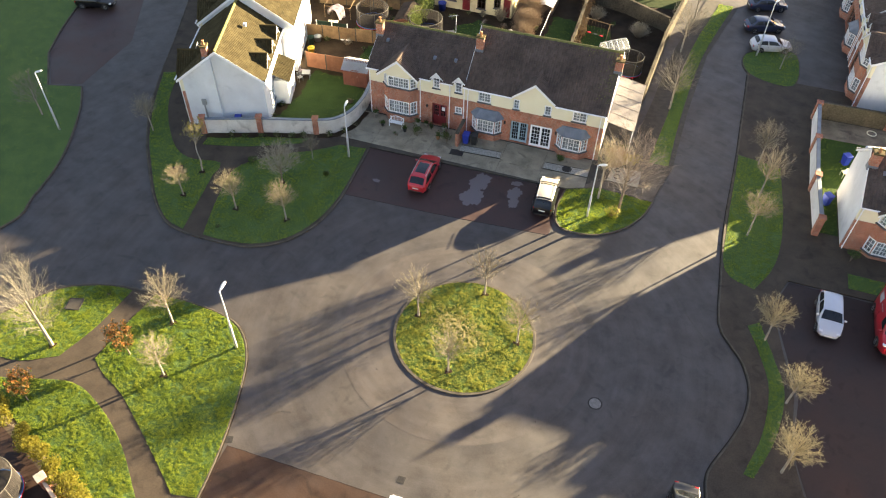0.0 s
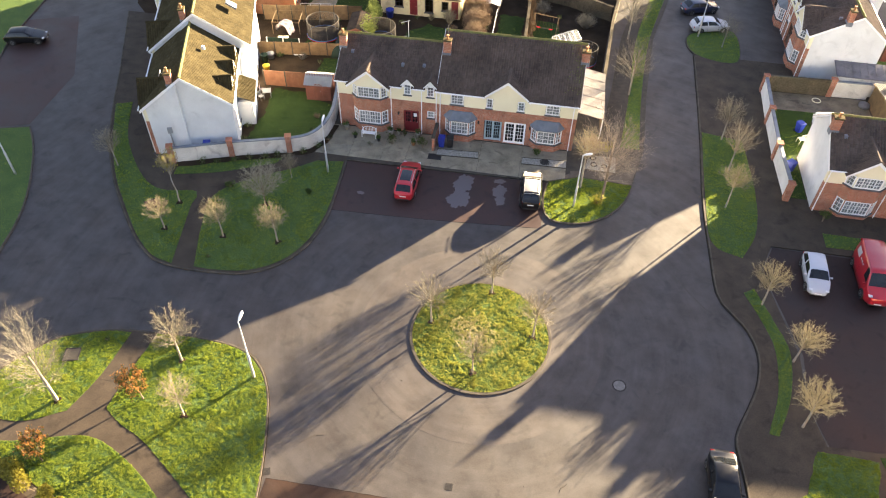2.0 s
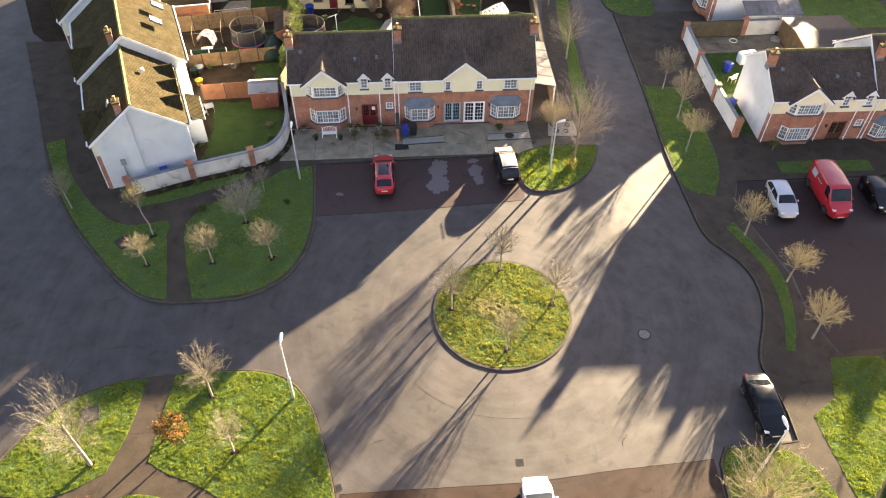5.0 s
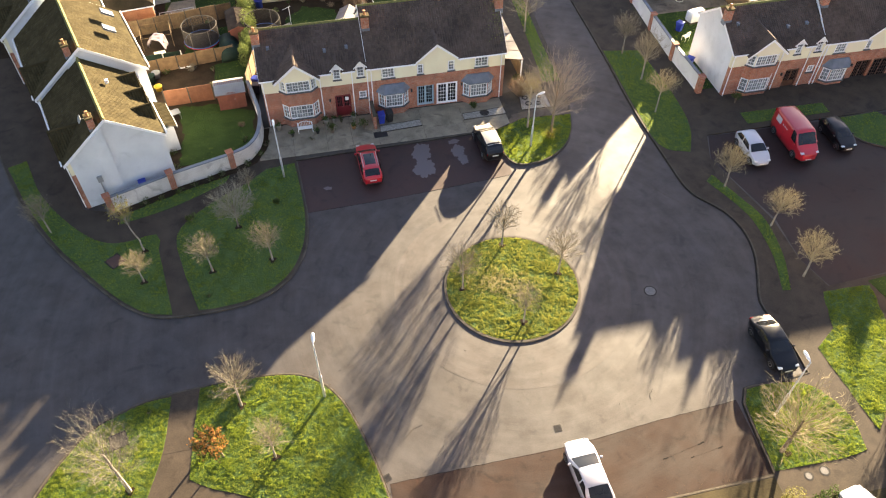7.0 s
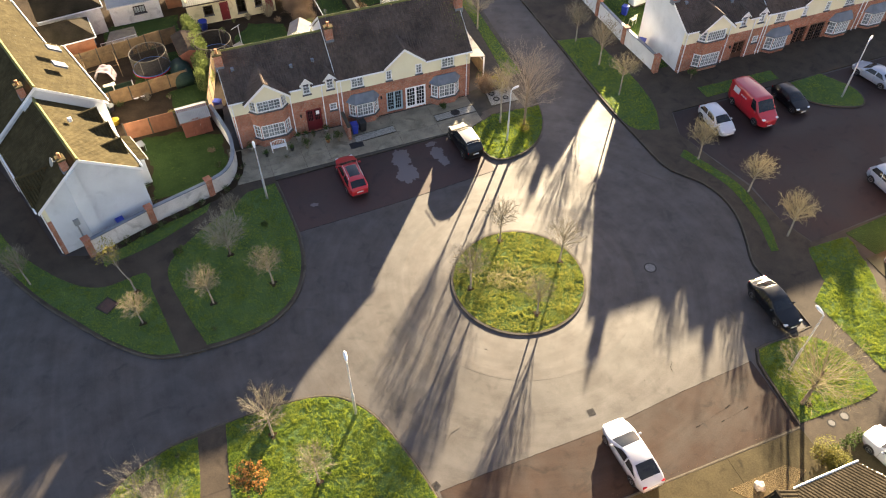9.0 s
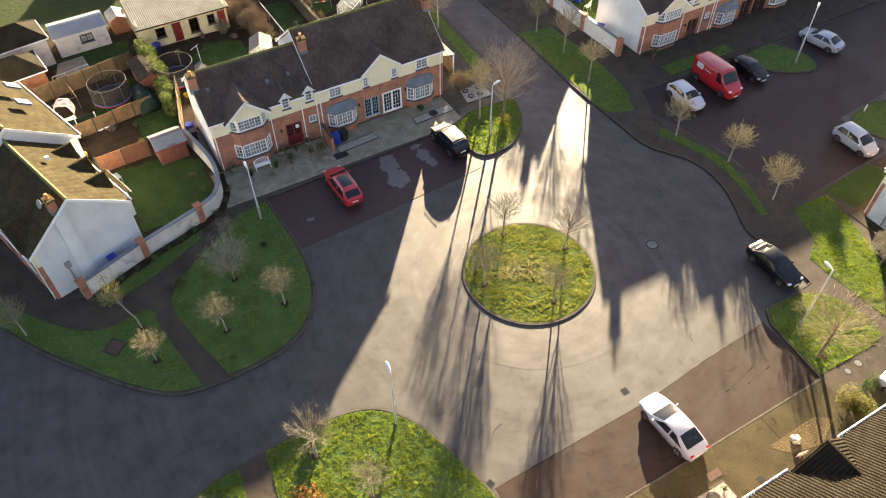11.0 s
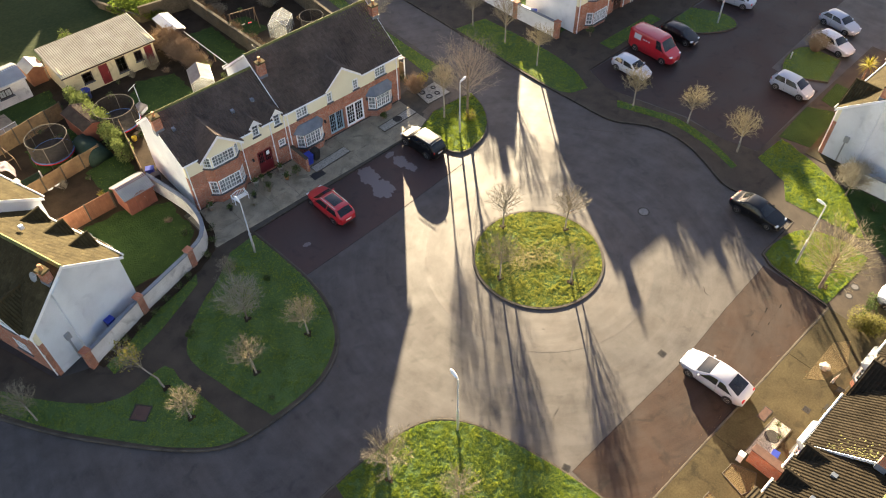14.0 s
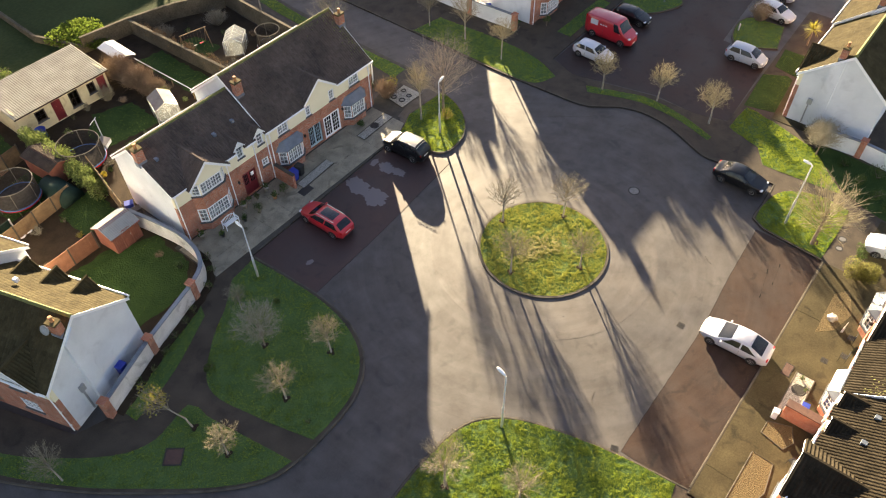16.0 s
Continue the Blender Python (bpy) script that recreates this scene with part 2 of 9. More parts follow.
# dark colour for the shadow line painted at the foot of kerbs
KERB_SHADOW = material("kerb_shadow", (0.020, 0.016, 0.013), (0.050, 0.039, 0.029), 1.5, 0.9, 0.4, 20, spec=0.15)
YELLOW_PLASTIC = material("yellow_plastic", (0.55, 0.38, 0.02), (0.68, 0.48, 0.04), 3, 0.5, 0.0, 20)
DARK_ROOM = material("dark_interior", (0.02, 0.02, 0.022), (0.04, 0.04, 0.042), 1, 0.9, 0.0, 5)
PANE = glass_material("window_glass", (0.92, 0.96, 0.97))
TERRACOTTA = material("clay_pot", (0.40, 0.17, 0.07), (0.52, 0.25, 0.11), 4, 0.8, 0.1, 20)
RED_DOOR = material("red_painted_door", (0.13, 0.011, 0.015), (0.19, 0.018, 0.022), 3, 0.4, 0.05, 20)
BLUE_DOOR = material("pale_blue_door", (0.26, 0.38, 0.45), (0.33, 0.46, 0.53), 3, 0.4, 0.05, 20)
BROWN_DOOR = material("brown_door", (0.08, 0.035, 0.02), (0.13, 0.06, 0.035), 3, 0.4, 0.05, 20)
STEEL = material("galvanised_steel", (0.50, 0.53, 0.56), (0.64, 0.66, 0.68), 3, 0.5, 0.05, 20, metal=0.2)
LAMP_HEAD = material("pale_lamp_housing", (0.70, 0.72, 0.74), (0.80, 0.81, 0.82), 3, 0.4, 0.03, 20)
IRON = material("cast_iron", (0.022, 0.020, 0.018), (0.055, 0.050, 0.045), 6, 0.8, 0.3, 30, spec=0.25)
COVER = material("worn_manhole_cover", (0.11, 0.105, 0.10), (0.20, 0.19, 0.18), 5, 0.65, 0.3, 30, metal=0.1)
BARK = material("pale_birch_bark", (0.20, 0.17, 0.135), (0.38, 0.34, 0.28), 3, 0.85, 0.3, 20)
BARK_DARK = material("grey_brown_bark", (0.12, 0.09, 0.065), (0.24, 0.19, 0.14), 3, 0.9, 0.4, 20)
TWIG = material("pale_twig", (0.17, 0.145, 0.10), (0.30, 0.26, 0.19), 2, 0.85, 0.0, 10, spread=0.2, spec=0.2)
TWIG_GREY = material("grey_twig", (0.130, 0.116, 0.088), (0.235, 0.21, 0.162), 2, 0.85, 0.0, 10, spread=0.2, spec=0.2)
TWIG_PALE = material("pale_grey_twig", (0.225, 0.200, 0.145), (0.35, 0.315, 0.235), 2, 0.85, 0.0, 10, spread=0.2, spec=0.2)
TWIG_GOLD = material("golden_twig", (0.215, 0.182, 0.108), (0.365, 0.31, 0.195), 2, 0.8, 0.0, 10, spread=0.2, spec=0.2)
WALL_STAINED = material("stained_block_wall", (0.045, 0.037, 0.025), (0.15, 0.125, 0.088), 0.6, 0.95, 0.3, 7, fine_mix=0.5, spec=0.1)
RUST = material("rusty_cover", (0.055, 0.026, 0.020), (0.10, 0.048, 0.036), 4, 0.8, 0.3, 25)
TWIG_RUDDY = material("grey_ruddy_twig", (0.20, 0.160, 0.125), (0.33, 0.275, 0.22), 2, 0.85, 0.0, 10, spread=0.2, spec=0.2)
TWIG_RED = material("ruddy_twig", (0.15, 0.10, 0.062), (0.27, 0.19, 0.125), 2, 0.85, 0.0, 10, spread=0.2, spec=0.2)
FLAUNCH = material("mossy_chimney_mortar", (0.06, 0.047, 0.022), (0.14, 0.11, 0.055), 3, 0.95, 0.3, 12, spec=0.1)
LEAF_ORANGE = leaf_material("orange_leaf", (0.27, 0.095, 0.030), (0.62, 0.31, 0.10), 7, 10, 0.45, 0.5)
LEAF_OLIVE = leaf_material("olive_leaf", (0.055, 0.065, 0.018), (0.15, 0.15, 0.04), 5, 10, 0.5, 0.3)
LEAF_YELLOW = leaf_material("yellow_green_leaf", (0.20, 0.19, 0.03), (0.36, 0.31, 0.06), 4, 10, 0.4, 0.4)
LEAF_GOLD = leaf_material("golden_leaf", (0.075, 0.080, 0.012), (0.21, 0.185, 0.03), 3, 10, 0.5, 0.3)
LEAF_BRIGHT = leaf_material("bright_green_leaf", (0.06, 0.11, 0.016), (0.17, 0.215, 0.035), 4, 10, 0.45, 0.45)
LEAF_GREEN = leaf_material("evergreen_leaf", (0.035, 0.065, 0.018), (0.09, 0.13, 0.03), 4, 10, 0.4, 0.25)
LEAF_IVY = leaf_material("pale_ivy_leaf", (0.09, 0.13, 0.03), (0.20, 0.23, 0.07), 4, 10, 0.4, 0.35)
WOOD_FENCE = material("weathered_fence_wood", (0.125, 0.078, 0.040), (0.26, 0.165, 0.080), 2, 0.85, 0.3, 14, spread=0.28)
WOOD_ORANGE = material("orange_stained_wood", (0.20, 0.078, 0.038), (0.32, 0.135, 0.068), 2, 0.75, 0.3, 14, spread=0.32)
WOOD_RED = material("red_brown_shed_wood", (0.18, 0.055, 0.035), (0.27, 0.09, 0.055), 2, 0.75, 0.3, 14, spread=0.12)
CORRUGATED = material("corrugated_fibre_cement", (0.23, 0.215, 0.17), (0.36, 0.335, 0.27), 0.8, 0.85, 0.15, 20, spec=0.2)
CORRUGATED_DULL = material("dull_ribbed_sheet", (0.10, 0.095, 0.105), (0.22, 0.21, 0.23), 0.9, 0.6, 0.15, 14, spec=0.3, stain=0.4)
SHEET_METAL = material("ribbed_sheet_metal", (0.26, 0.27, 0.28), (0.38, 0.39, 0.39), 1, 0.5, 0.1, 20, metal=0.2)
PLASTIC_CLEAR = leaf_material("cloudy_polycarbonate", (0.30, 0.27, 0.27), (0.44, 0.41, 0.40), 1.5, 8, 0.1, 0.55)
GLASS_HAZY = leaf_material("hazy_old_glass", (0.26, 0.29, 0.30), (0.46, 0.49, 0.50), 1.2, 8, 0.1, 0.4)
_n, _l = GLASS_HAZY.node_tree.nodes, GLASS_HAZY.node_tree.links
_clear, _film = _n.new("ShaderNodeBsdfTransparent"), _n.new("ShaderNodeMixShader")
_film.inputs[0].default_value = 0.28
_l.new(_n["Material Output"].inputs["Surface"].links[0].from_socket, _film.inputs[2])
_l.new(_clear.outputs[0], _film.inputs[1]), _l.new(_film.outputs[0], _n["Material Output"].inputs["Surface"])
BLUE_PLASTIC = material("blue_plastic", (0.014, 0.034, 0.28), (0.022, 0.055, 0.37), 3, 0.4, 0.03, 20)
BLACK_PLASTIC = material("black_plastic", (0.012, 0.012, 0.013), (0.025, 0.025, 0.026), 3, 0.45, 0.05, 20)
GREEN_PLASTIC = material("green_plastic", (0.010, 0.026, 0.020), (0.018, 0.042, 0.030), 3, 0.7, 0.05, 20, spec=0.2)
ROOF_FELT = material("roofing_felt", (0.050, 0.038, 0.030), (0.10, 0.078, 0.062), 1.5, 0.95, 0.3, 30, spec=0.1, stain=0.3)
CREAM_WASH = material("cream_wash", (0.50, 0.43, 0.27), (0.66, 0.58, 0.38), 0.8, 0.9, 0.15, 20, spec=0.15, stain=0.3)
YARD = material("stained_yard", (0.105, 0.082, 0.060), (0.26, 0.21, 0.155), 0.8, 0.85, 0.25, 12, spec=0.2, stain=0.5)
BROWN_PLASTIC = material("dark_brown_plastic", (0.03, 0.018, 0.014), (0.05, 0.03, 0.024), 3, 0.5, 0.05, 20)
STONE = material("garden_stone", (0.25, 0.23, 0.20), (0.42, 0.39, 0.34), 3, 0.85, 0.3, 14)
RUBBER = material("tyre_rubber", (0.012, 0.012, 0.012), (0.022, 0.022, 0.022), 5, 0.8, 0.1, 30)
ALLOY = material("alloy_rim", (0.45, 0.46, 0.47), (0.58, 0.58, 0.59), 5, 0.3, 0.0, 30, metal=0.8)
TRIM = material("dark_trim", (0.015, 0.015, 0.016), (0.028, 0.028, 0.03), 5, 0.45, 0.0, 30)
LENS_RED = material("red_light_lens", (0.40, 0.01, 0.012), (0.50, 0.02, 0.02), 5, 0.2, 0.0, 30)
LENS_CLEAR = material("clear_light_lens", (0.62, 0.64, 0.66), (0.75, 0.76, 0.77), 5, 0.12, 0.0, 30)
PLATE = material("number_plate", (0.70, 0.70, 0.68), (0.78, 0.78, 0.76), 5, 0.4, 0.0, 30)
NET = material("dark_safety_net", (0.028, 0.025, 0.024), (0.058, 0.052, 0.048), 4, 0.95, 0.0, 20, spec=0.1)
PAD_BLUE = material("faded_blue_vinyl", (0.018, 0.085, 0.24), (0.035, 0.13, 0.32), 3, 0.5, 0.05, 20)
FOAM = material("weathered_foam", (0.085, 0.078, 0.068), (0.15, 0.135, 0.115), 2, 0.85, 0.1, 20, spec=0.2)
CAR_GLASS = material("tinted_car_glass", (0.010, 0.012, 0.014), (0.018, 0.020, 0.022), 2, 0.04, 0.0, 20)


def paint(name, c, coat=0.8, spec=0.5):
    return material(name, c, tuple(v * 1.06 for v in c), 2.0, 0.28, 0.0, 30, coat=coat, spec=spec)


PAINT_RED, PAINT_WHITE = paint("red_car_paint", (0.50, 0.014, 0.022)), paint("white_car_paint", (0.46, 0.48, 0.53))
PAINT_PEARL = paint("pearl_white_car_paint", (0.36, 0.375, 0.44))
PAINT_BLACK, PAINT_SILVER = paint("black_car_paint", (0.006, 0.006, 0.007), 0.35, 0.3), paint("silver_car_paint", (0.30, 0.345, 0.42))
PAINT_GLINT, PAINT_VAN = paint("sun_glint_car_paint", (0.55, 0.50, 0.40)), paint("red_van_paint", (0.42, 0.016, 0.026))
PAINT_NAVY, PAINT_GREY = paint("navy_car_paint", (0.02, 0.028, 0.06)), paint("grey_car_paint", (0.14, 0.15, 0.16))
# ---- building blocks ----
def thing(name, m=None, label="", category="", group="", kind=""):
    """An Empty at a thing's base, which parents its parts."""
    ob = new(name)
    ob.empty_display_size = 0.2
    ob.matrix_world = m or Matrix()
    return tagged(ob, label, category, group, kind)


def mesh_of(name, bm, mat, smooth=False):
    me = bpy.data.meshes.new(name)
    bmesh.ops.recalc_face_normals(bm, faces=bm.faces)
    bm.to_mesh(me)
    bm.free()
    me.materials.append(mat)
    if smooth:
        me.polygons.foreach_set("use_smooth", [True] * len(me.polygons))
    return me


def part(name, bm, mat, parent=None, label="", smooth=False, m=None):
    """Links a bmesh (or a ready mesh) as one object under a thing or a part."""
    me = bm if isinstance(bm, bpy.types.Mesh) else mesh_of(name, bm, mat, smooth)
    ob = new(name, me)
    if parent is not None:
        ob.parent = parent
    if m is not None:
        ob.matrix_local = m
    return tagged(ob, label)


def raw_mesh(name, verts, faces, mat, smooth=False):
    me = bpy.data.meshes.new(name)
    me.from_pydata(verts, [], faces)
    me.materials.append(mat)
    if smooth:
        me.polygons.foreach_set("use_smooth", [True] * len(me.polygons))
    me.update()
    return me


def box(bm, x0, y0, z0, x1, y1, z1, m=None, bevel=0.0):
    vs = [bm.verts.new((x, y, z)) for x in (x0, x1) for y in (y0, y1) for z in (z0, z1)]
    fs = [bm.faces.new([vs[i] for i in f]) for f in ((0, 1, 3, 2), (4, 6, 7, 5), (0, 4, 5, 1), (2, 3, 7, 6), (0, 2, 6, 4), (1, 5, 7, 3))]
    if bevel:
        es = list({e for f in fs for e in f.edges})
        got = bmesh.ops.bevel(bm, geom=es, offset=bevel, segments=2, profile=0.5, affect="EDGES", clamp_overlap=True)
        vs = list({v for f in got["faces"] for v in f.verts} | {v for v in vs if v.is_valid})
    if m is not None:
        bmesh.ops.transform(bm, matrix=m, verts=vs)
    return bm


def boxes(*rows, bevel=0.0):
    bm = bmesh.new()
    for r in rows:
        box(bm, *r, bevel=bevel)
    return bm


def tube(bm, a, b, r0, r1=None, n=8, caps=True):
    """A tapered round bar from a to b."""
    a, b = Vector(a), Vector(b)
    r1 = r0 if r1 is None else r1
    q = (b - a).to_track_quat("Z", "Y").to_matrix()
    rings = []
    for p, r in ((a, r0), (b, r1)):
        rings.append([bm.verts.new(p + q @ Vector((r * math.cos(k * math.tau / n), r * math.sin(k * math.tau / n), 0))) for k in range(n)])
    for k in range(n):
        bm.faces.new((rings[0][k], rings[0][(k + 1) % n], rings[1][(k + 1) % n], rings[1][k]))
    if caps:
        bm.faces.new(rings[0][::-1]), bm.faces.new(rings[1])
    return bm


def prism(bm, outline, along, m=None):
    """A flat outline (points in 3D) pushed along a vector into a solid."""
    along = Vector(along)
    lo = [bm.verts.new(p) for p in outline]
    hi = [bm.verts.new(Vector(p) + along) for p in outline]
    n = len(lo)
    bm.faces.new(lo[::-1]), bm.faces.new(hi)
    for k in range(n):
        bm.faces.new((lo[k], lo[(k + 1) % n], hi[(k + 1) % n], hi[k]))
    if m is not None:
        bmesh.ops.transform(bm, matrix=m, verts=lo + hi)
    return bm


def lathe(bm, profile, n=16, m=None):
    """Rings of (radius, height) joined into a turned solid."""
    rings = [[bm.verts.new((r * math.cos(k * math.tau / n), r * math.sin(k * math.tau / n), z)) for k in range(n)] for r, z in profile]
    for a, b in zip(rings, rings[1:]):
        for k in range(n):
            bm.faces.new((a[k], a[(k + 1) % n], b[(k + 1) % n], b[k]))
    bm.faces.new(rings[0][::-1]), bm.faces.new(rings[-1])
    if m is not None:
        bmesh.ops.transform(bm, matrix=m, verts=[v for r in rings for v in r])
    return bm


def hoop(name, x, y, r, thick, mat, label, category, z=0.05):
    t = thing(name, flip(x, y, 0, z), label, category)
    b = bmesh.new()
    R = [[b.verts.new(((r + thick * math.cos(q * math.tau / 8)) * math.cos(k * math.tau / 24), (r + thick * math.cos(q * math.tau / 8)) * math.sin(k * math.tau / 24), thick + thick * math.sin(q * math.tau / 8))) for q in range(8)] for k in range(24)]
    for k in range(24):
        for q in range(8):
            b.faces.new((R[k][q], R[(k + 1) % 24][q], R[(k + 1) % 24][(q + 1) % 8], R[k][(q + 1) % 8]))
    part("ring", b, mat, t, smooth=True)
    return t


def spline(pts, step=0.6, closed=True, sharp=()):
    """A smooth line through corner points; the ones named in sharp stay corners."""
    P = [Vector((*p[:2], 0)) for p in pts]
    n, out = len(P), []
    for i in range(n if closed else n - 1):
        a, b = P[i], P[(i + 1) % n]
        ta = (P[(i + 1) % n] - P[i - 1]) * 0.5 if (closed or i > 0) and i not in sharp else (b - a)
        j = (i + 1) % n
        tb = (P[(j + 1) % n] - P[i]) * 0.5 if (closed or i < n - 2) and j not in sharp else (b - a)
        k = max(1, int((b - a).length / step))
        for s in range(k):
            t = s / k
            h = (2 * t**3 - 3 * t**2 + 1) * a + (t**3 - 2 * t**2 + t) * ta + (-2 * t**3 + 3 * t**2) * b + (t**3 - t**2) * tb
            out.append((h.x, h.y))
    if not closed:
        out.append(tuple(P[-1][:2]))
    return out


def area(pts):
    return sum(a[0] * b[1] - b[0] * a[1] for a, b in zip(pts, pts[1:] + pts[:1])) / 2


def slab(outline, z0, z1):
    """A flat area of ground with its edges turned down."""
    bm = bmesh.new()
    if area(outline) < 0:
        outline = outline[::-1]
    top = [bm.verts.new((x, y, z1)) for x, y in outline]
    edges = [bm.edges.new((a, b)) for a, b in zip(top, top[1:] + top[:1])]
    bmesh.ops.triangle_fill(bm, edges=edges, use_beauty=True)
    for f in bm.faces:
        if f.normal.z < 0:
            f.normal_flip()
    low = [bm.verts.new((x, y, z0)) for x, y in outline]
    n = len(top)
    for k in range(n):
        bm.faces.new((low[k], low[(k + 1) % n], top[(k + 1) % n], top[k]))
    return bm


def strip(line, w_in, w_out, z0, z1, closed=True):
    """A kerb: a bar with a slightly rounded top along a line; w_in to its left, w_out to its right."""
    n, bm = len(line), bmesh.new()
    rings = []
    for i, p in enumerate(line):
        a = line[i - 1] if closed or i else line[i]
        b = line[(i + 1) % n] if closed or i < n - 1 else line[i]
        d = Vector((b[0] - a[0], b[1] - a[1]))
        d = d.normalized() if d.length > 1e-9 else Vector((1, 0))
        nx, ny = -d.y, d.x
        c = 0.02
        ring = [(w_in, z0), (w_in, z1 - c), (w_in - c, z1), (-w_out + c, z1), (-w_out, z1 - c), (-w_out, z0)]
        rings.append([bm.verts.new((p[0] + nx * w, p[1] + ny * w, z)) for w, z in ring])
    for i in range(n if closed else n - 1):
        a, b = rings[i], rings[(i + 1) % n]
        for k in range(5):
            bm.faces.new((a[k], b[k], b[k + 1], a[k + 1]))
    if not closed:
        bm.faces.new(rings[0]), bm.faces.new(rings[-1][::-1])
    return bm


def ragged(pts, seed, step=0.45, amp=0.16):
    """An outline with an uneven worn edge."""
    rng = random.Random(seed)
    out = []
    for a, b in zip(pts, pts[1:] + pts[:1]):
        n = max(1, int(math.hypot(b[0] - a[0], b[1] - a[1]) / step))
        for k in range(n):
            out.append((a[0] + (b[0] - a[0]) * k / n + rng.uniform(-amp, amp), a[1] + (b[1] - a[1]) * k / n + rng.uniform(-amp, amp)))
    return out


def inside(pts, X, Y):
    """Which of many points lie in an outline."""
    hit = np.zeros(X.shape, bool)
    P = np.array(pts)
    for (ax, ay), (bx, by) in zip(P, np.roll(P, -1, 0)):
        if ay != by:
            hit ^= ((ay > Y) != (by > Y)) & (X < (bx - ax) * (Y - ay) / (by - ay) + ax)
    return hit


def lattice(X, Y, cell, seed):
    """Smooth random values from 0 to 1 over the plan, one for each cell's corner and blended between."""
    T = np.random.default_rng(seed).uniform(0, 1, (256, 256))
    u, v = (X * 0.93 + Y * 0.37) / cell, (Y * 0.93 - X * 0.37) / cell
    i, j = np.floor(u).astype(int), np.floor(v).astype(int)
    p, q = u - i, v - j
    p, q = p * p * (3 - 2 * p), q * q * (3 - 2 * q)
    return (T[i % 256, j % 256] * (1 - p) + T[(i + 1) % 256, j % 256] * p) * (1 - q) + (T[i % 256, (j + 1) % 256] * (1 - p) + T[(i + 1) % 256, (j + 1) % 256] * p) * q


def grass_tufts(name, outline, z, per_m2, mat, size=0.09, seed=1, holes=()):
    """Short blades scattered over an outline, as one mesh."""
    rng = np.random.default_rng(seed)
    P = np.array(outline)
    lo, hi = P.min(0), P.max(0)
    n = int(np.prod(hi - lo) * per_m2)
    X, Y = rng.uniform(lo[0], hi[0], n), rng.uniform(lo[1], hi[1], n)
    keep = inside(outline, X, Y)
    for h in holes:
        keep &= ~inside(h, X, Y)
    X, Y = X[keep], Y[keep]
    # denser, taller clumps come and go over a metre or so
    clump = 0.75 + 0.35 * np.sin(X * 2.1 + 1.3 * np.sin(Y * 1.7)) * np.sin(Y * 2.3 + np.sin(X * 1.1))
    knot = np.clip(0.5 + 1.5 * (0.62 * lattice(X, Y, 0.14, 5) + 0.38 * lattice(X, Y, 0.34, 6) - 0.5), 0, 1)
    full = knot + rng.uniform(-0.35, 0.35, len(X)) > 0.22
    X, Y, clump, knot = X[full], Y[full], clump[full], knot[full]
    n = len(X)
    clump *= 0.2 + 1.75 * knot ** 1.3
    hgt = size * clump * rng.uniform(0.5, 1.4, n)
    a = rng.uniform(0, math.tau, n)
    w = size * rng.uniform(0.18, 0.42, n)
    lean = hgt * rng.uniform(0.1, 1.0, n)
    b = a + math.pi / 2 + rng.uniform(-0.6, 0.6, n)
    V = np.empty((n, 3, 3))
    V[:, 0] = np.stack([X - w * np.cos(a), Y - w * np.sin(a), np.full(n, z - 0.01)], -1)
    V[:, 1] = np.stack([X + w * np.cos(a), Y + w * np.sin(a), np.full(n, z - 0.01)], -1)
    V[:, 2] = np.stack([X + lean * np.cos(b), Y + lean * np.sin(b), z + hgt], -1)
    me = bpy.data.meshes.new(name)
    me.vertices.add(3 * n), me.loops.add(3 * n), me.polygons.add(n)
    me.vertices.foreach_set("co", V.ravel())
    me.loops.foreach_set("vertex_index", np.arange(3 * n, dtype=np.int32))
    me.polygons.foreach_set("loop_start", np.arange(0, 3 * n, 3, dtype=np.int32))
    me.materials.append(mat)
    me.update()
    return me


# ---- ground, roads, greens ----
TOP = 0.11                                   # height of a kerb above the road
road = part("road", slab([(-75, -40), (60, -40), (60, 95), (-75, 95)], -0.3, 0.0), ASPHALT)
tagged(road, "dark worn asphalt road round a mini roundabout, damp in places", "road", kind="structure")
ground = part("ground", slab([(-1500, -1500), (1500, -1500), (1500, 1500), (-1500, 1500)], -0.6, -0.32), FIELD)
tagged(ground, "dull green fields that reach the horizon", "ground", kind="structure")


def disc(r, n=64, cx=0.0, cy=0.0):
    return [(cx + r * math.cos(k * math.tau / n), cy + r * math.sin(k * math.tau / n)) for k in range(n)]


def surface(name, outline, z0, z1, mat, label, category="pavement"):
    ob = part(name, slab(outline, z0, z1), mat)
    return tagged(ob, label, category, kind="structure")


def green(name, outline, label, tufts=60, kerb=0.12, z=TOP, seed=1, holes=(), turf=None, blade=None):
    """A lawn with soil depth, kerb and blades."""
    if area(outline) < 0:
        outline = outline[::-1]
    ob = part(name, slab(outline, -0.2, z - 0.01), turf or GRASS)
    tagged(ob, label, "lawn", kind="structure")
    if kerb:
        part("kerb", strip(outline, 0.02, kerb, -0.2, z + 0.01), KERB, ob, "worn pale concrete kerb")
    if tufts:
        tagged(part("grass", grass_tufts("grass", outline, z, tufts * 13.0, blade or GRASS_BLADE, size=0.043, seed=seed, holes=holes), None, ob), kind="stuff")
    return ob


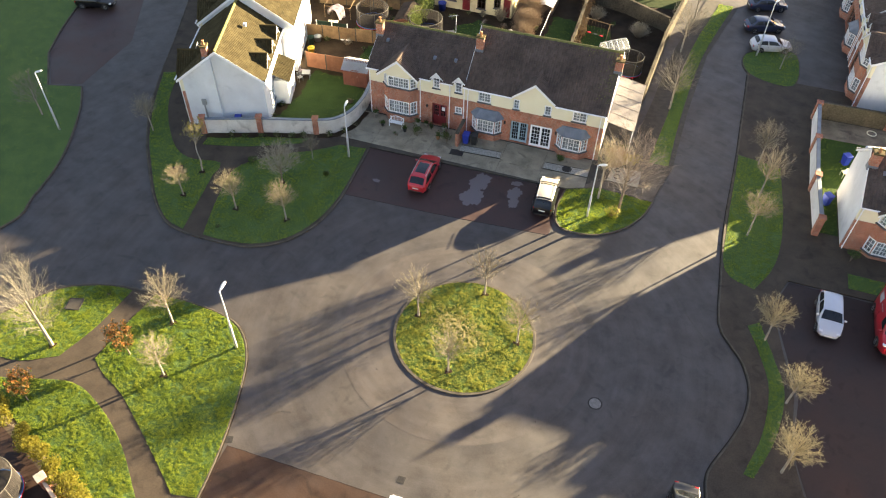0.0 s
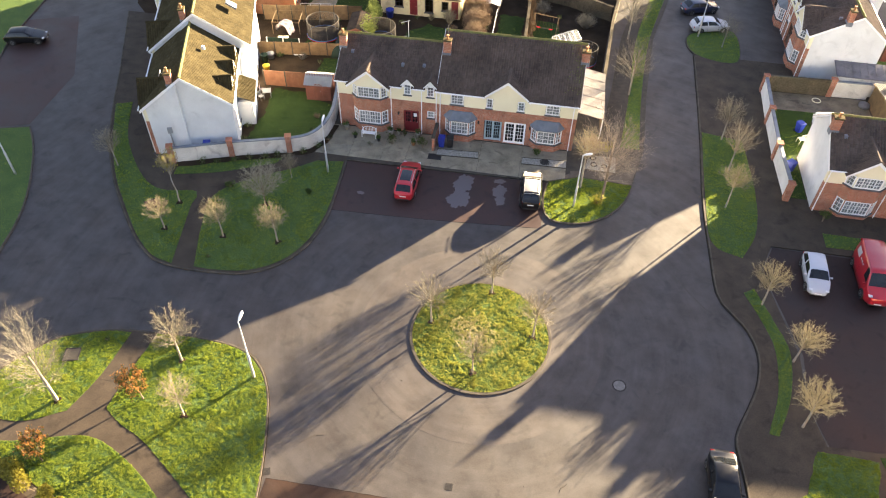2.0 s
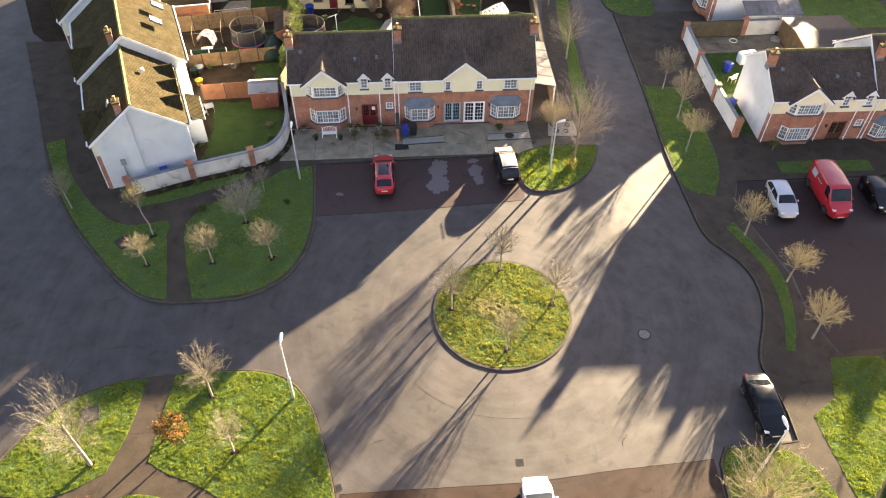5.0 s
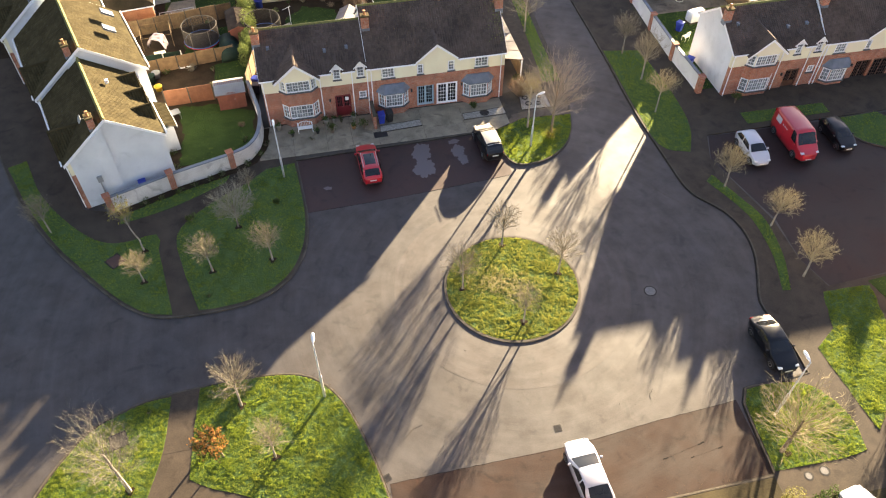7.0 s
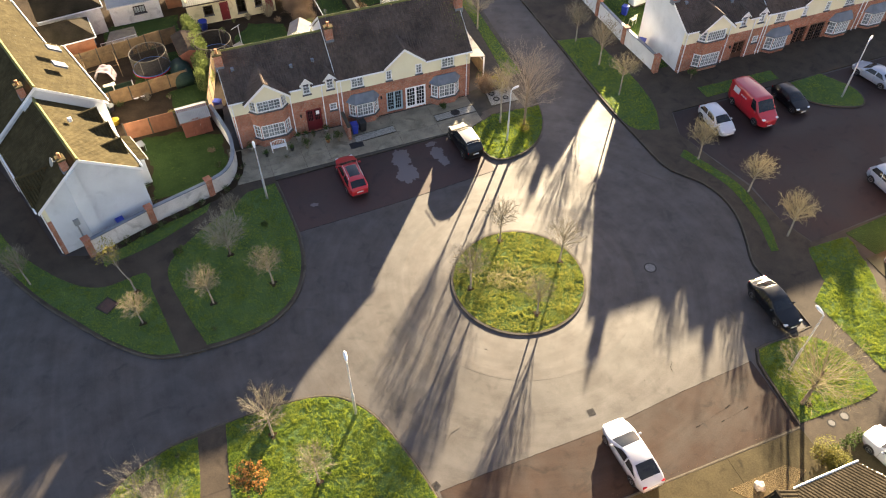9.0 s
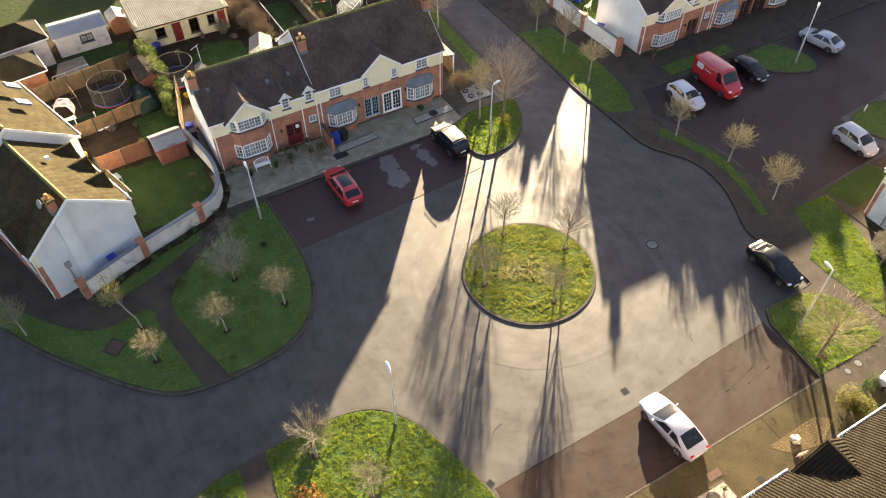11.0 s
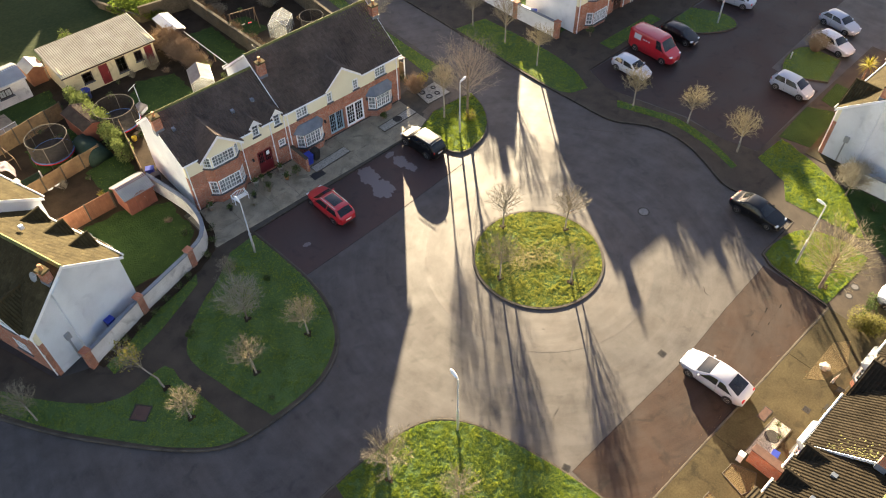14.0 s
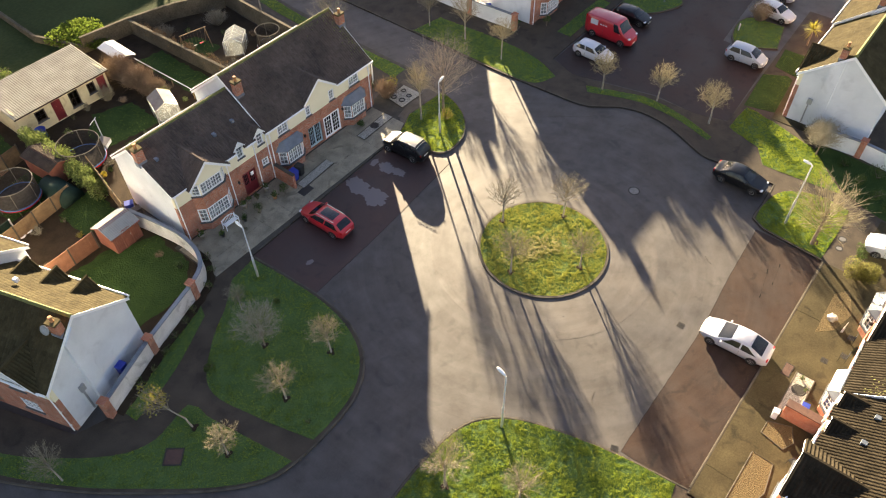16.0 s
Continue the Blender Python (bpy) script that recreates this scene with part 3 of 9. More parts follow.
surface("road_ring", disc(8.6), -0.2, 0.004, ASPHALT_RING, "paler resurfaced ring of asphalt round the roundabout", "road")
ISLE = 0.06
island = green("roundabout_island", disc(4.8), "round sunlit grass island with a concrete kerb", 170, kerb=0.19, z=ISLE, seed=2, blade=GRASS_TINGED)
DRY = spline([(-2.2, 0.9), (-0.8, 1.5), (0.6, 0.9), (1.5, -0.2), (0.8, -1.2), (-0.4, -0.7), (-1.6, -0.3)], 0.3)
for _o, _n, _s in ((DRY, 330, 77), ([(x * 1.5, y * 1.5) for x, y in DRY], 160, 78), ([(x * 0.55 - 0.4, y * 0.55 + 0.3) for x, y in DRY], 700, 79)):
    tagged(part("dry_grass", grass_tufts("dry_grass", _o, ISLE + 0.01, _n, STRAW, size=0.06, seed=_s), None, island), "patch of straw-coloured dry grass", kind="stuff")
BAY_N = spline([(-14.2, 17.0), (-14.0, 10.6), (-6, 10.9), (3.3, 11.6), (3.5, 17.3)], 1.0, sharp=(0, 1, 2, 3, 4))
surface("parking_north", BAY_N, -0.2, 0.008, ASPHALT_RED, "dark reddish asphalt parking bay with damp patches", "parking")
BAY_S = [(-11.2, -17.3), (-11.2, -13.0), (0.1, -12.9), (6.3, -12.4), (11.6, -12.1), (11.4, -17.3)]
surface("parking_south", BAY_S, -0.2, 0.008, ASPHALT_BROWN, "reddish brown asphalt parking bay with tyre marks", "parking")

NW_KERB = [(-14.3, 16.9), (-14.1, 13.2), (-14.0, 9.7), (-14.5, 6.6), (-15.9, 4.1), (-18.2, 2.6), (-21.2, 2.2), (-24.0, 2.3), (-26.0, 2.9), (-28.3, 4.9), (-30.9, 8.0), (-33.2, 11.1), (-35.8, 15.5), (-38.2, 21), (-40.5, 27), (-45, 38)]
PATH_W = spline(NW_KERB, 0.6, closed=False)
NW_LINE = PATH_W + [(-40.5, 38.0), (-34.4, 23.6), (-31.3, 14.6), (-29.0, 13.8), (-24.3, 15.6), (-19.5, 17.1), (-17.8, 18.2), (-17.0, 19.8), (-16.8, 22.0), (-14.3, 22.0)]
surface("pavement_northwest", NW_LINE, -0.2, TOP - 0.03, ASPHALT_PATH, "dark asphalt footpath along a white garden wall", "pavement")
part("kerb", strip(PATH_W, 0.13, 0.0, -0.2, TOP, closed=False), KERB, bpy.data.objects["pavement_northwest"], "dark concrete kerb")
green("green_northwest", spline([(-14.45, 16.7), (-14.2, 13.2), (-14.15, 9.7), (-14.7, 6.7), (-16.0, 4.3), (-18.3, 2.8), (-21.2, 2.4), (-22.3, 2.45), (-23.4, 6.5), (-23.9, 10.4), (-21.5, 13.1), (-18.8, 14.8), (-16.8, 16.4)], 0.6, sharp=(0, 7, 12)), "shaded grass green with small bare trees", 50, kerb=False, seed=3)
green("green_west_verge", spline([(-24.1, 2.45), (-26.0, 3.05), (-28.3, 5.1), (-30.8, 8.2), (-33.1, 11.3), (-35.6, 15.7), (-38.0, 21.0), (-36.6, 21.6), (-34.6, 16.6), (-31.2, 12.0), (-28.6, 10.3), (-25.5, 10.6), (-25.3, 9.0)], 0.6, sharp=(0, 6, 7, 12)), "shaded grass verge beside a footpath", 50, kerb=False, seed=4)
green("green_wall_strip", spline([(-28.4, 13.3), (-24.2, 14.9), (-19.8, 16.3), (-20.2, 15.4), (-24.4, 13.4), (-28.3, 12.3)], 0.8, sharp=(0, 2, 3, 5)), "narrow planted strip under a garden wall", 50, kerb=False, seed=5)

SW = spline([(-10.9, -17.4), (-11.4, -13.5), (-12.2, -9.9), (-13.2, -6.9), (-14.6, -5.0), (-16.4, -4.1), (-19.6, -3.8), (-22.9, -3.95), (-25.8, -4.3), (-28.6, -5.4), (-30.4, -7.3), (-32.0, -10.0), (-33.5, -14), (-35, -20), (-12, -20)], 0.6, sharp=(0, 13, 14))
surface("pavement_southwest", SW, -0.2, TOP - 0.02, ASPHALT_PATH, "brown asphalt footpath winding between lawns", "pavement")
part("kerb", strip(SW, 0.12, 0.0, -0.2, TOP, closed=True), KERB, bpy.data.objects["pavement_southwest"], "pale concrete kerb")
green("green_south_west_a", spline([(-12.6, -16.9), (-11.15, -16.6), (-11.5, -13.5), (-12.3, -9.9), (-13.3, -7.0), (-14.7, -5.15), (-16.5, -4.25), (-19.6, -3.95), (-22.2, -4.05), (-22.6, -7.5), (-22.8, -10.3), (-21.4, -11.2), (-19.4, -12.1), (-15.6, -14.7)], 0.6, sharp=(0, 1, 8, 10)), "sunlit grass green with a street lamp and young trees", 150, kerb=False, seed=6)
green("green_south_west_b", spline([(-24.0, -4.3), (-25.8, -4.5), (-28.5, -5.6), (-30.2, -7.4), (-31.8, -10.1), (-32.4, -11.8), (-28.0, -12.2), (-25.2, -10.9), (-24.4, -8)], 0.6, sharp=(0, 5, 7)), "sunlit grass green beside a footpath", 150, kerb=False, seed=7)
green("green_south_west_c", spline([(-32.9, -13.5), (-28.0, -13.6), (-23.5, -12.4), (-21.0, -12.9), (-17.6, -14.9), (-14.2, -18.0), (-15.8, -19.6), (-21.7, -17.0), (-25.2, -15.6), (-27.6, -14.7), (-33.3, -15.0)], 0.6, sharp=(0, 5, 6, 10)), "sunlit grass green with a hedge", 150, kerb=False, seed=8)

# island with the eastern lamp, and the terrace forecourt
LAMP_ISLE = spline([(3.5, 17.4), (3.3, 14.8), (4.0, 12.8), (6.4, 12.75), (8.5, 14.0), (9.9, 16.0), (10.6, 18.2), (6.1, 18.5)], 0.6, sharp=(0, 6, 7))
FORE = [(-17.4, 17.2), (-14.3, 17.0), (3.5, 17.4), (6.1, 18.5), (10.6, 18.2), (11.7, 23.3), (12.1, 32.2), (13.0, 43.2), (15.5, 55), (12, 56), (9.6, 43), (8.6, 32), (7.5, 23), (5.2, 22.4), (-17.4, 22.4)]
FC = surface("forecourt", FORE, -0.2, TOP - 0.035, JOINT, "damp grey concrete forecourt in front of a brick terrace", "pavement")
part("kerb", strip([(-14.3, 17.0), (3.5, 17.4)], 0.13, 0.0, -0.2, TOP, closed=False), KERB, bpy.data.objects["forecourt"])
surface("lane_path", [(3.6, 17.55), (6.1, 18.62), (10.55, 18.34), (11.1, 21.0), (11.3, 22.2), (9.4, 22.4), (8.6, 19.9), (5.3, 19.2), (5.3, 18.9)], -0.2, TOP - 0.028, PATH_PALE, "worn pale path at the end of a forecourt")
green("green_lamp_island", LAMP_ISLE, "sunlit grass island at the end of a parking bay", 150, seed=9)

# east side
E_KERB = spline([(17.2, 41.0), (16.9, 27.0), (16.5, 17.5), (16.6, 11.3), (16.8, 7.0), (17.5, 5.5), (18.6, 3.9), (19.15, 1.8), (18.9, -0.5), (18.1, -2.6), (17.0, -5.1), (17.1, -7.0), (17.3, -9.0), (17.2, -11.2), (14.6, -11.35), (12.5, -11.4), (11.9, -12.4), (11.4, -17.2)], 0.6, closed=False, sharp=(13,))
E_LINE = E_KERB + [(-11.3, -17.4), (-11.3, -23), (45, -23), (45, -4.0), (22.6, -4.8), (21.9, -2.0), (22.0, 2.2), (21.0, 7.0), (20.4, 10.0), (21.5, 12.9), (60, 12.9), (60, 41)]
surface("pavement_east", E_LINE, -0.2, TOP - 0.02, ASPHALT_PATH, "dark asphalt footpath beside grass verges", "pavement")
part("kerb", strip(E_KERB, 0.13, 0.0, -0.2, TOP, closed=False), KERB, bpy.data.objects["pavement_east"], "dark concrete kerb")
PS = surface("pavement_south", [(-11.2, -17.35), (11.4, -17.35), (11.4, -19.4), (18.2, -19.4), (18.2, -22.6), (-11.2, -22.6)], -0.2, TOP - 0.012, JOINT, "sunlit concrete pavement before a terrace", "pavement")
part("kerb", strip([(-10.8, -17.3), (11.4, -17.3)], 0.0, 0.13, -0.2, TOP + 0.01, closed=False), KERB, bpy.data.objects["pavement_south"], "pale concrete kerb")
green("green_east_verge", spline([(17.1, 27.2), (16.75, 17.5), (16.9, 12.4), (19.1, 11.1), (20.5, 14.3), (21.0, 19.1), (20.7, 26.5)], 0.6, sharp=(0, 3, 6)), "shaded grass verge with bare trees", 50, kerb=False, seed=10)
green("green_east_strip", spline([(18.8, 7.4), (19.6, 8.0), (20.7, 4.9), (21.4, 2.3), (20.9, -1.4), (19.7, -4.6), (19.1, -4.5), (20.1, -1.3), (20.4, 2.3), (19.8, 4.8)], 0.6, sharp=(0, 1, 5, 6)), "narrow curving grass strip with young trees", 50, kerb=False, seed=11)
green("green_south_east", spline([(12.6, -11.55), (12.05, -12.5), (11.6, -17.1), (16.2, -17.2), (17.8, -17.0), (18.1, -14.7), (16.9, -12.2), (14.6, -11.5)], 0.6, sharp=(0, 2, 4)), "sunlit grass patch under a bare tree", 150, kerb=False, seed=12)
green("green_east_lawn", ragged([(18.95, -9.6), (20.8, -8.3), (21.9, -5.3), (25.6, -5.3), (24.9, -8.4), (23.5, -12.2), (20.2, -15.3), (19.35, -16.0)], 13, 0.5, 0.07), "rough sunlit lawn beside a white gable", 130, kerb=False, seed=13)
green("green_north_bay", spline([(17.0, 45.2), (21.7, 46.8), (21.6, 40.4), (17.4, 41.2)], 0.8, sharp=()), "small grass patch between parking bays", 30, seed=14)

# west of the western road
green("green_far_west", spline([(-37.6, -2.2), (-37.7, 1.6), (-38.8, 6.6), (-41.6, 12.6), (-44.0, 16.1), (-47.2, 15.2), (-51.0, 20.0), (-53.0, 24.8), (-54.6, 29.8), (-58, 60), (-74, 60), (-74, -12), (-44, -12)], 0.8, sharp=(4, 5, 6, 8, 9, 10, 11, 12)), "wide grass green across the western road", 5, seed=15)
surface("parking_west", [(-44.3, 16.6), (-47.1, 15.6), (-50.8, 20.1), (-52.8, 24.9), (-54.4, 29.9), (-55, 34), (-50, 36), (-44.5, 25)], -0.2, 0.008, ASPHALT_RED, "dark reddish parking bay off the western road", "parking")


def paving(parent, cells, z0, z1, mat, gap=0.009):
    """Cast concrete bays with open joints between them, each a piece of its own."""
    for x0, y0, x1, y1 in cells:
        part("paving_bay", boxes((x0 + gap, y0 + gap, z0, x1 - gap, y1 - gap, z1), bevel=0.008), mat, parent)


_xs = [-11.2, -8.85, -2.95, 5.8, 11.35]
paving(PS, [(a, -22.0, b, -17.44) for a, b in zip(_xs, _xs[1:])] + [(11.4, -22.0, 14.6, -19.4), (14.6, -22.0, 18.2, -19.4)], TOP - 0.06, TOP + 0.005, CONCRETE)
_xs = [-17.3, -14.3, -11.4, -9.2, -6.9, -2.8, 0.9, 4.9]
paving(FC, [(a, 17.55, b, 19.05) for a, b in zip(_xs, _xs[1:])] + [(a, 19.05, b, 21.95) for a, b in zip(_xs, _xs[1:])], TOP - 0.06, TOP - 0.02, CONCRETE_DAMP)
# ---- houses ----
def wall_panel(u0, u1, z0, z1, y0, y1, holes=()):
    """A wall along x between y0 (outer) and y1, with rectangular openings (u0, u1, z0, z1) right through it."""
    bm = bmesh.new()
    us = sorted({u0, u1, *[v for h in holes for v in h[:2] if u0 < v < u1]})
    zs = sorted({z0, z1, *[v for h in holes for v in h[2:] if z0 < v < z1]})

    def solid(i, k):
        if not (0 <= i < len(us) - 1 and 0 <= k < len(zs) - 1):
            return False
        cu, cz = (us[i] + us[i + 1]) / 2, (zs[k] + zs[k + 1]) / 2
        return not any(h[0] < cu < h[1] and h[2] < cz < h[3] for h in holes)

    def quad(*p):
        bm.faces.new([bm.verts.new(v) for v in p])

    for i in range(len(us) - 1):
        for k in range(len(zs) - 1):
            if not solid(i, k):
                continue
            a, b, c, d = us[i], us[i + 1], zs[k], zs[k + 1]
            quad((a, y0, c), (b, y0, c), (b, y0, d), (a, y0, d))
            quad((b, y1, c), (a, y1, c), (a, y1, d), (b, y1, d))
            if not solid(i - 1, k):
                quad((a, y1, c), (a, y0, c), (a, y0, d), (a, y1, d))
            if not solid(i + 1, k):
                quad((b, y0, c), (b, y1, c), (b, y1, d), (b, y0, d))
            if not solid(i, k - 1):
                quad((a, y1, c), (b, y1, c), (b, y0, c), (a, y0, c))
            if not solid(i, k + 1):
                quad((a, y0, d), (b, y0, d), (b, y1, d), (a, y1, d))
    bmesh.ops.remove_doubles(bm, verts=bm.verts, dist=1e-4)
    return bm


def window(parent, w, h, m, cols=2, rows=3, sill=True, frame_w=0.09, bar=0.034, curtain=True, mat=None):
    """A white casement in the plane y = 0, facing -y, its lower left corner at the origin of m."""
    mat = mat or UPVC
    win = part("window", boxes((0, -0.02, 0, frame_w, 0.08, h), (w - frame_w, -0.02, 0, w, 0.08, h), (frame_w, -0.02, 0, w - frame_w, 0.08, frame_w), (frame_w, -0.02, h - frame_w, w - frame_w, 0.08, h)), mat, parent, m=m)
    iw, ih = w - 2 * frame_w, h - 2 * frame_w
    bars = bmesh.new()
    for c in range(1, cols):
        x = frame_w + iw * c / cols
        box(bars, x - bar, -0.012, frame_w, x + bar, 0.06, h - frame_w)
    sub = cols * 2
    for c in range(1, sub, 2):
        x = frame_w + iw * c / sub
        box(bars, x - 0.014, -0.004, frame_w, x + 0.014, 0.05, h - frame_w)
    for r in range(1, rows):
        z = frame_w + ih * r / rows
        box(bars, frame_w, -0.006, z - 0.014, w - frame_w, 0.052, z + 0.014)
    part("glazing_grid", bars, mat, win)
    for c in range(cols):
        x = frame_w + iw * c / cols
        part("pane", boxes((x + 0.003, 0.022, frame_w + 0.002, x + iw / cols - 0.003, 0.028, h - frame_w - 0.002)), PANE, win).visible_shadow = False
    if curtain:
        part("curtain", boxes((0.02, 0.16, 0.02, w - 0.02, 0.18, h - 0.02)), CURTAIN, win, "pale net curtain")
    if sill:
        part("sill", boxes((-0.08, -0.12, -0.11, w + 0.08, 0.06, -0.003), bevel=0.01), SILL, win)
    return win


def tiles(run, length, slope, row=0.31, roll=0.21, thick=0.045, skip=None, relief=0.045):
    """Interlocking roof tiles: rolled rows that step over one another, on a plane that rises from the origin along
    +y; length along x, slope the length up the fall. skip(x, s) leaves a tile out. The tile's plane is z = 0."""
    V, F = [], []
    prof = ((0.0, 0.0), (0.30, 0.0), (0.46, 0.7), (0.62, 1.0), (0.80, 0.7), (1.0, 0.0))
    nr, nc = max(1, round(slope / row)), max(1, round(length / roll))
    row, roll = slope / nr, length / nc
    for r in range(nr):
        for c in range(nc):
            if skip and skip((c + 0.5) * roll, (r + 0.5) * row):
                continue
            k = len(V)
            lift = 0.004 * math.sin(c * 12.9898 + r * 78.233)
            for px, pz in prof:
                x = (c + px) * roll
                V.append((x, r * row - 0.03, thick + pz * relief + lift))
                V.append((x, r * row + row, pz * relief + lift))
            for px, pz in (prof[0], prof[-1]):
                V.append(((c + px) * roll, r * row - 0.03, -0.01))
            n = len(prof)
            for q in range(n - 1):
                a = k + 2 * q
                F.append((a, a + 2, a + 3, a + 1))
            F.append(tuple([k + 2 * n] + [k + 2 * n + 1] + [k + 2 * q for q in range(n - 1, -1, -1)]))
    return V, F


def roof_plane(parent, name, eave_a, eave_b, up, slope, mat, skip=None, row=0.31, roll=0.21, relief=0.045):
    """Tiles over a slope: eave_a to eave_b is the lower edge, up the direction up the slope."""
    a, b, up = Vector(eave_a), Vector(eave_b), Vector(up).normalized()
    x = (b - a).normalized()
    z = x.cross(up)
    V, F = tiles(None, (b - a).length, slope, row, roll, thick=relief, skip=skip, relief=relief)
    V = [tuple(a + x * v[0] + up * v[1] + z * v[2]) for v in V]
    return tagged(part(name, raw_mesh(name, V, F, mat), None, parent), kind="stuff")


def gable_roof(parent, x0, x1, y0, y1, ze, zr, mat, over=0.20, verge=0.12, ym=None, zb=None, gaps=(), ridge_mat=None, name="roof", relief=0.045):
    """A ridged roof whose ridge runs along x, with soffit board, tiles on both sides and a ridge cap.
    ym: the ridge's place, zb: the rear eave's height, gaps: (from, to) along x where half-dormers break the front eave."""
    ym = ym or (y0 + y1) / 2
    zb = zb or ze
    rise, fall = (zr - ze) / (ym - y0), (zr - zb) / (y1 - ym)
    ya, yb, zl, zk = y0 - over, y1 + over, ze - over * rise, zb - over * fall
    bm = bmesh.new()
    prism(bm, [(x0 - verge, y0, ze), (x0 - verge, ym, zr), (x0 - verge, yb, zk), (x0 - verge, yb, zk - 0.06), (x0 - verge, ym, zr - 0.12), (x0 - verge, y0, ze - 0.06)], (x1 - x0 + 2 * verge, 0, 0))
    roof = part(name, bm, SILL, parent)
    cuts = [x0 - verge] + [v for g in sorted(gaps) for v in g] + [x1 + verge]
    runs = list(zip(cuts[::2], cuts[1::2]))
    for a, b in runs:
        part("eave", prism(bmesh.new(), [(a, ya, zl), (a, y0 - 0.002, ze - 0.002), (a, y0 - 0.002, ze - 0.06), (a, ya, zl - 0.06)], (b - a, 0, 0)), UPVC, roof)
    sl, slb = math.hypot(ym - ya, zr - zl), math.hypot(yb - ym, zr - zk)
    up = (0, ym - ya, zr - zl)

    def skip_front(x, s):
        q = x + x0 - verge
        return any(a < q < b and s < 0.62 * min(1.0, min(q - a, b - q) / 0.35) for a, b in gaps)
    roof_plane(roof, "tiles", (x0 - verge, ya, zl + 0.02), (x1 + verge, ya, zl + 0.02), up, sl, mat, skip_front, relief=relief)
    roof_plane(roof, "tiles", (x1 + verge, yb, zk + 0.02), (x0 - verge, yb, zk + 0.02), (0, ym - yb, zr - zk), slb, mat, relief=relief)
    n = max(2, round((x1 - x0 + 2 * verge) / 0.45))
    w = (x1 - x0 + 2 * verge) / n
    cap = bmesh.new()
    prism(cap, [(0, -0.14, -0.02), (0, -0.08, 0.09), (0, 0, 0.13), (0, 0.08, 0.09), (0, 0.14, -0.02)], (w - 0.012, 0, 0))
    cap = mesh_of("ridge_tile", cap, ridge_mat or MOSS)
    for k in range(n):
        part("ridge_tile", cap, None, roof, m=Matrix.Translation((x0 - verge + k * w, ym, zr + 0.006 * math.sin(k * 2.3))))
    for y, s, z, spans in ((ya, -1, zl, runs), (yb, 1, zk, [(x0 - verge, x1 + verge)])):
        for a, b in spans:
            g = bmesh.new()
            tube(g, (a, y + s * 0.135, z + 0.035), (b, y + s * 0.135, z + 0.035), 0.065, n=8)
            part("gutter", g, UPVC, roof, "white plastic gutter")
    return roof


def barge(parent, x, y0, y1, ze, zr, over, t=0.03, h=0.2, mat=None, ym=None, zb=None):
    """White boards up both rakes of a gable in the plane x."""
    ym = ym or (y0 + y1) / 2
    zb = zb or ze
    bm = bmesh.new()
    for ye, zl in ((y0 - over, ze - over * (zr - ze) / (ym - y0)), (y1 + over, zb - over * (zr - zb) / (y1 - ym))):
        prism(bm, [(x, ye, zl - h), (x, ye, zl + 0.02), (x, ym, zr + 0.02), (x, ym, zr - h)], (t, 0, 0))
    part("bargeboard", bm, mat or UPVC, parent)


def cross_gable(parent, u, w, y_front, ze, z_eave, y_eave, rise, wall_mat, tile_mat, board=0.16, over=0.18, apex=None, bottom=None):
    """A small gable over the front wall: wall triangle, two tiled slopes that run back into the main roof, boards."""
    h = w / 2
    zt = apex or ze + h * 0.85
    pitch = (zt - ze) / h
    yb = y_eave + (zt - z_eave) / rise + 0.15            # where the ridge meets the main roof
    d = part("gable", prism(bmesh.new(), [(u - h, y_front, ze), (u + h, y_front, ze), (u, y_front, zt)], (0, 0.2, 0)), wall_mat, parent)
    yo = y_front - over
    for s in (-1, 1):
        foot, ridge = Vector((u + s * (h + over), yo, ze - over * pitch)), Vector((u, yo, zt))
        up = ridge - foot
        full = yb - yo

        def skip(x, q, s=s, full=full, up=up):
            back = x if s > 0 else full - x
            z_here = ze - over * pitch + (zt - ze + over * pitch) * q / up.length
            return yo + back > y_eave + (z_here - z_eave) / rise + 0.35
        a, b = (foot, foot + Vector((0, full, 0))) if s > 0 else (foot + Vector((0, full, 0)), foot)
        roof_plane(d, "tiles", a, b, up, up.length, tile_mat, skip)
        v = bmesh.new()
        prism(v, [(foot.x, yo, foot.z - 0.02), (u, yo, zt - 0.02), (u, yo, zt - board - 0.04), (foot.x, yo, foot.z - board)], (0, 0.03, 0))
        part("bargeboard", v, UPVC, d)
        # slope's underside, so that no light comes through
        k = bmesh.new()
        q = Vector((0, full * 0.98, 0))
        back_foot = Vector((foot.x, y_eave + (foot.z - z_eave) / rise + 0.3, foot.z))
        vs = [k.verts.new(p) for p in (foot, ridge, ridge + q, back_foot)]
        k.faces.new(vs)
        part("soffit", k, SILL, d)
    r = bmesh.new()
    prism(r, [(u - 0.12, yo, zt - 0.03), (u - 0.06, yo, zt + 0.08), (u + 0.06, yo, zt + 0.08), (u + 0.12, yo, zt - 0.03)], (0, yb - yo, 0))
    part("ridge", r, tile_mat, d)
    return d


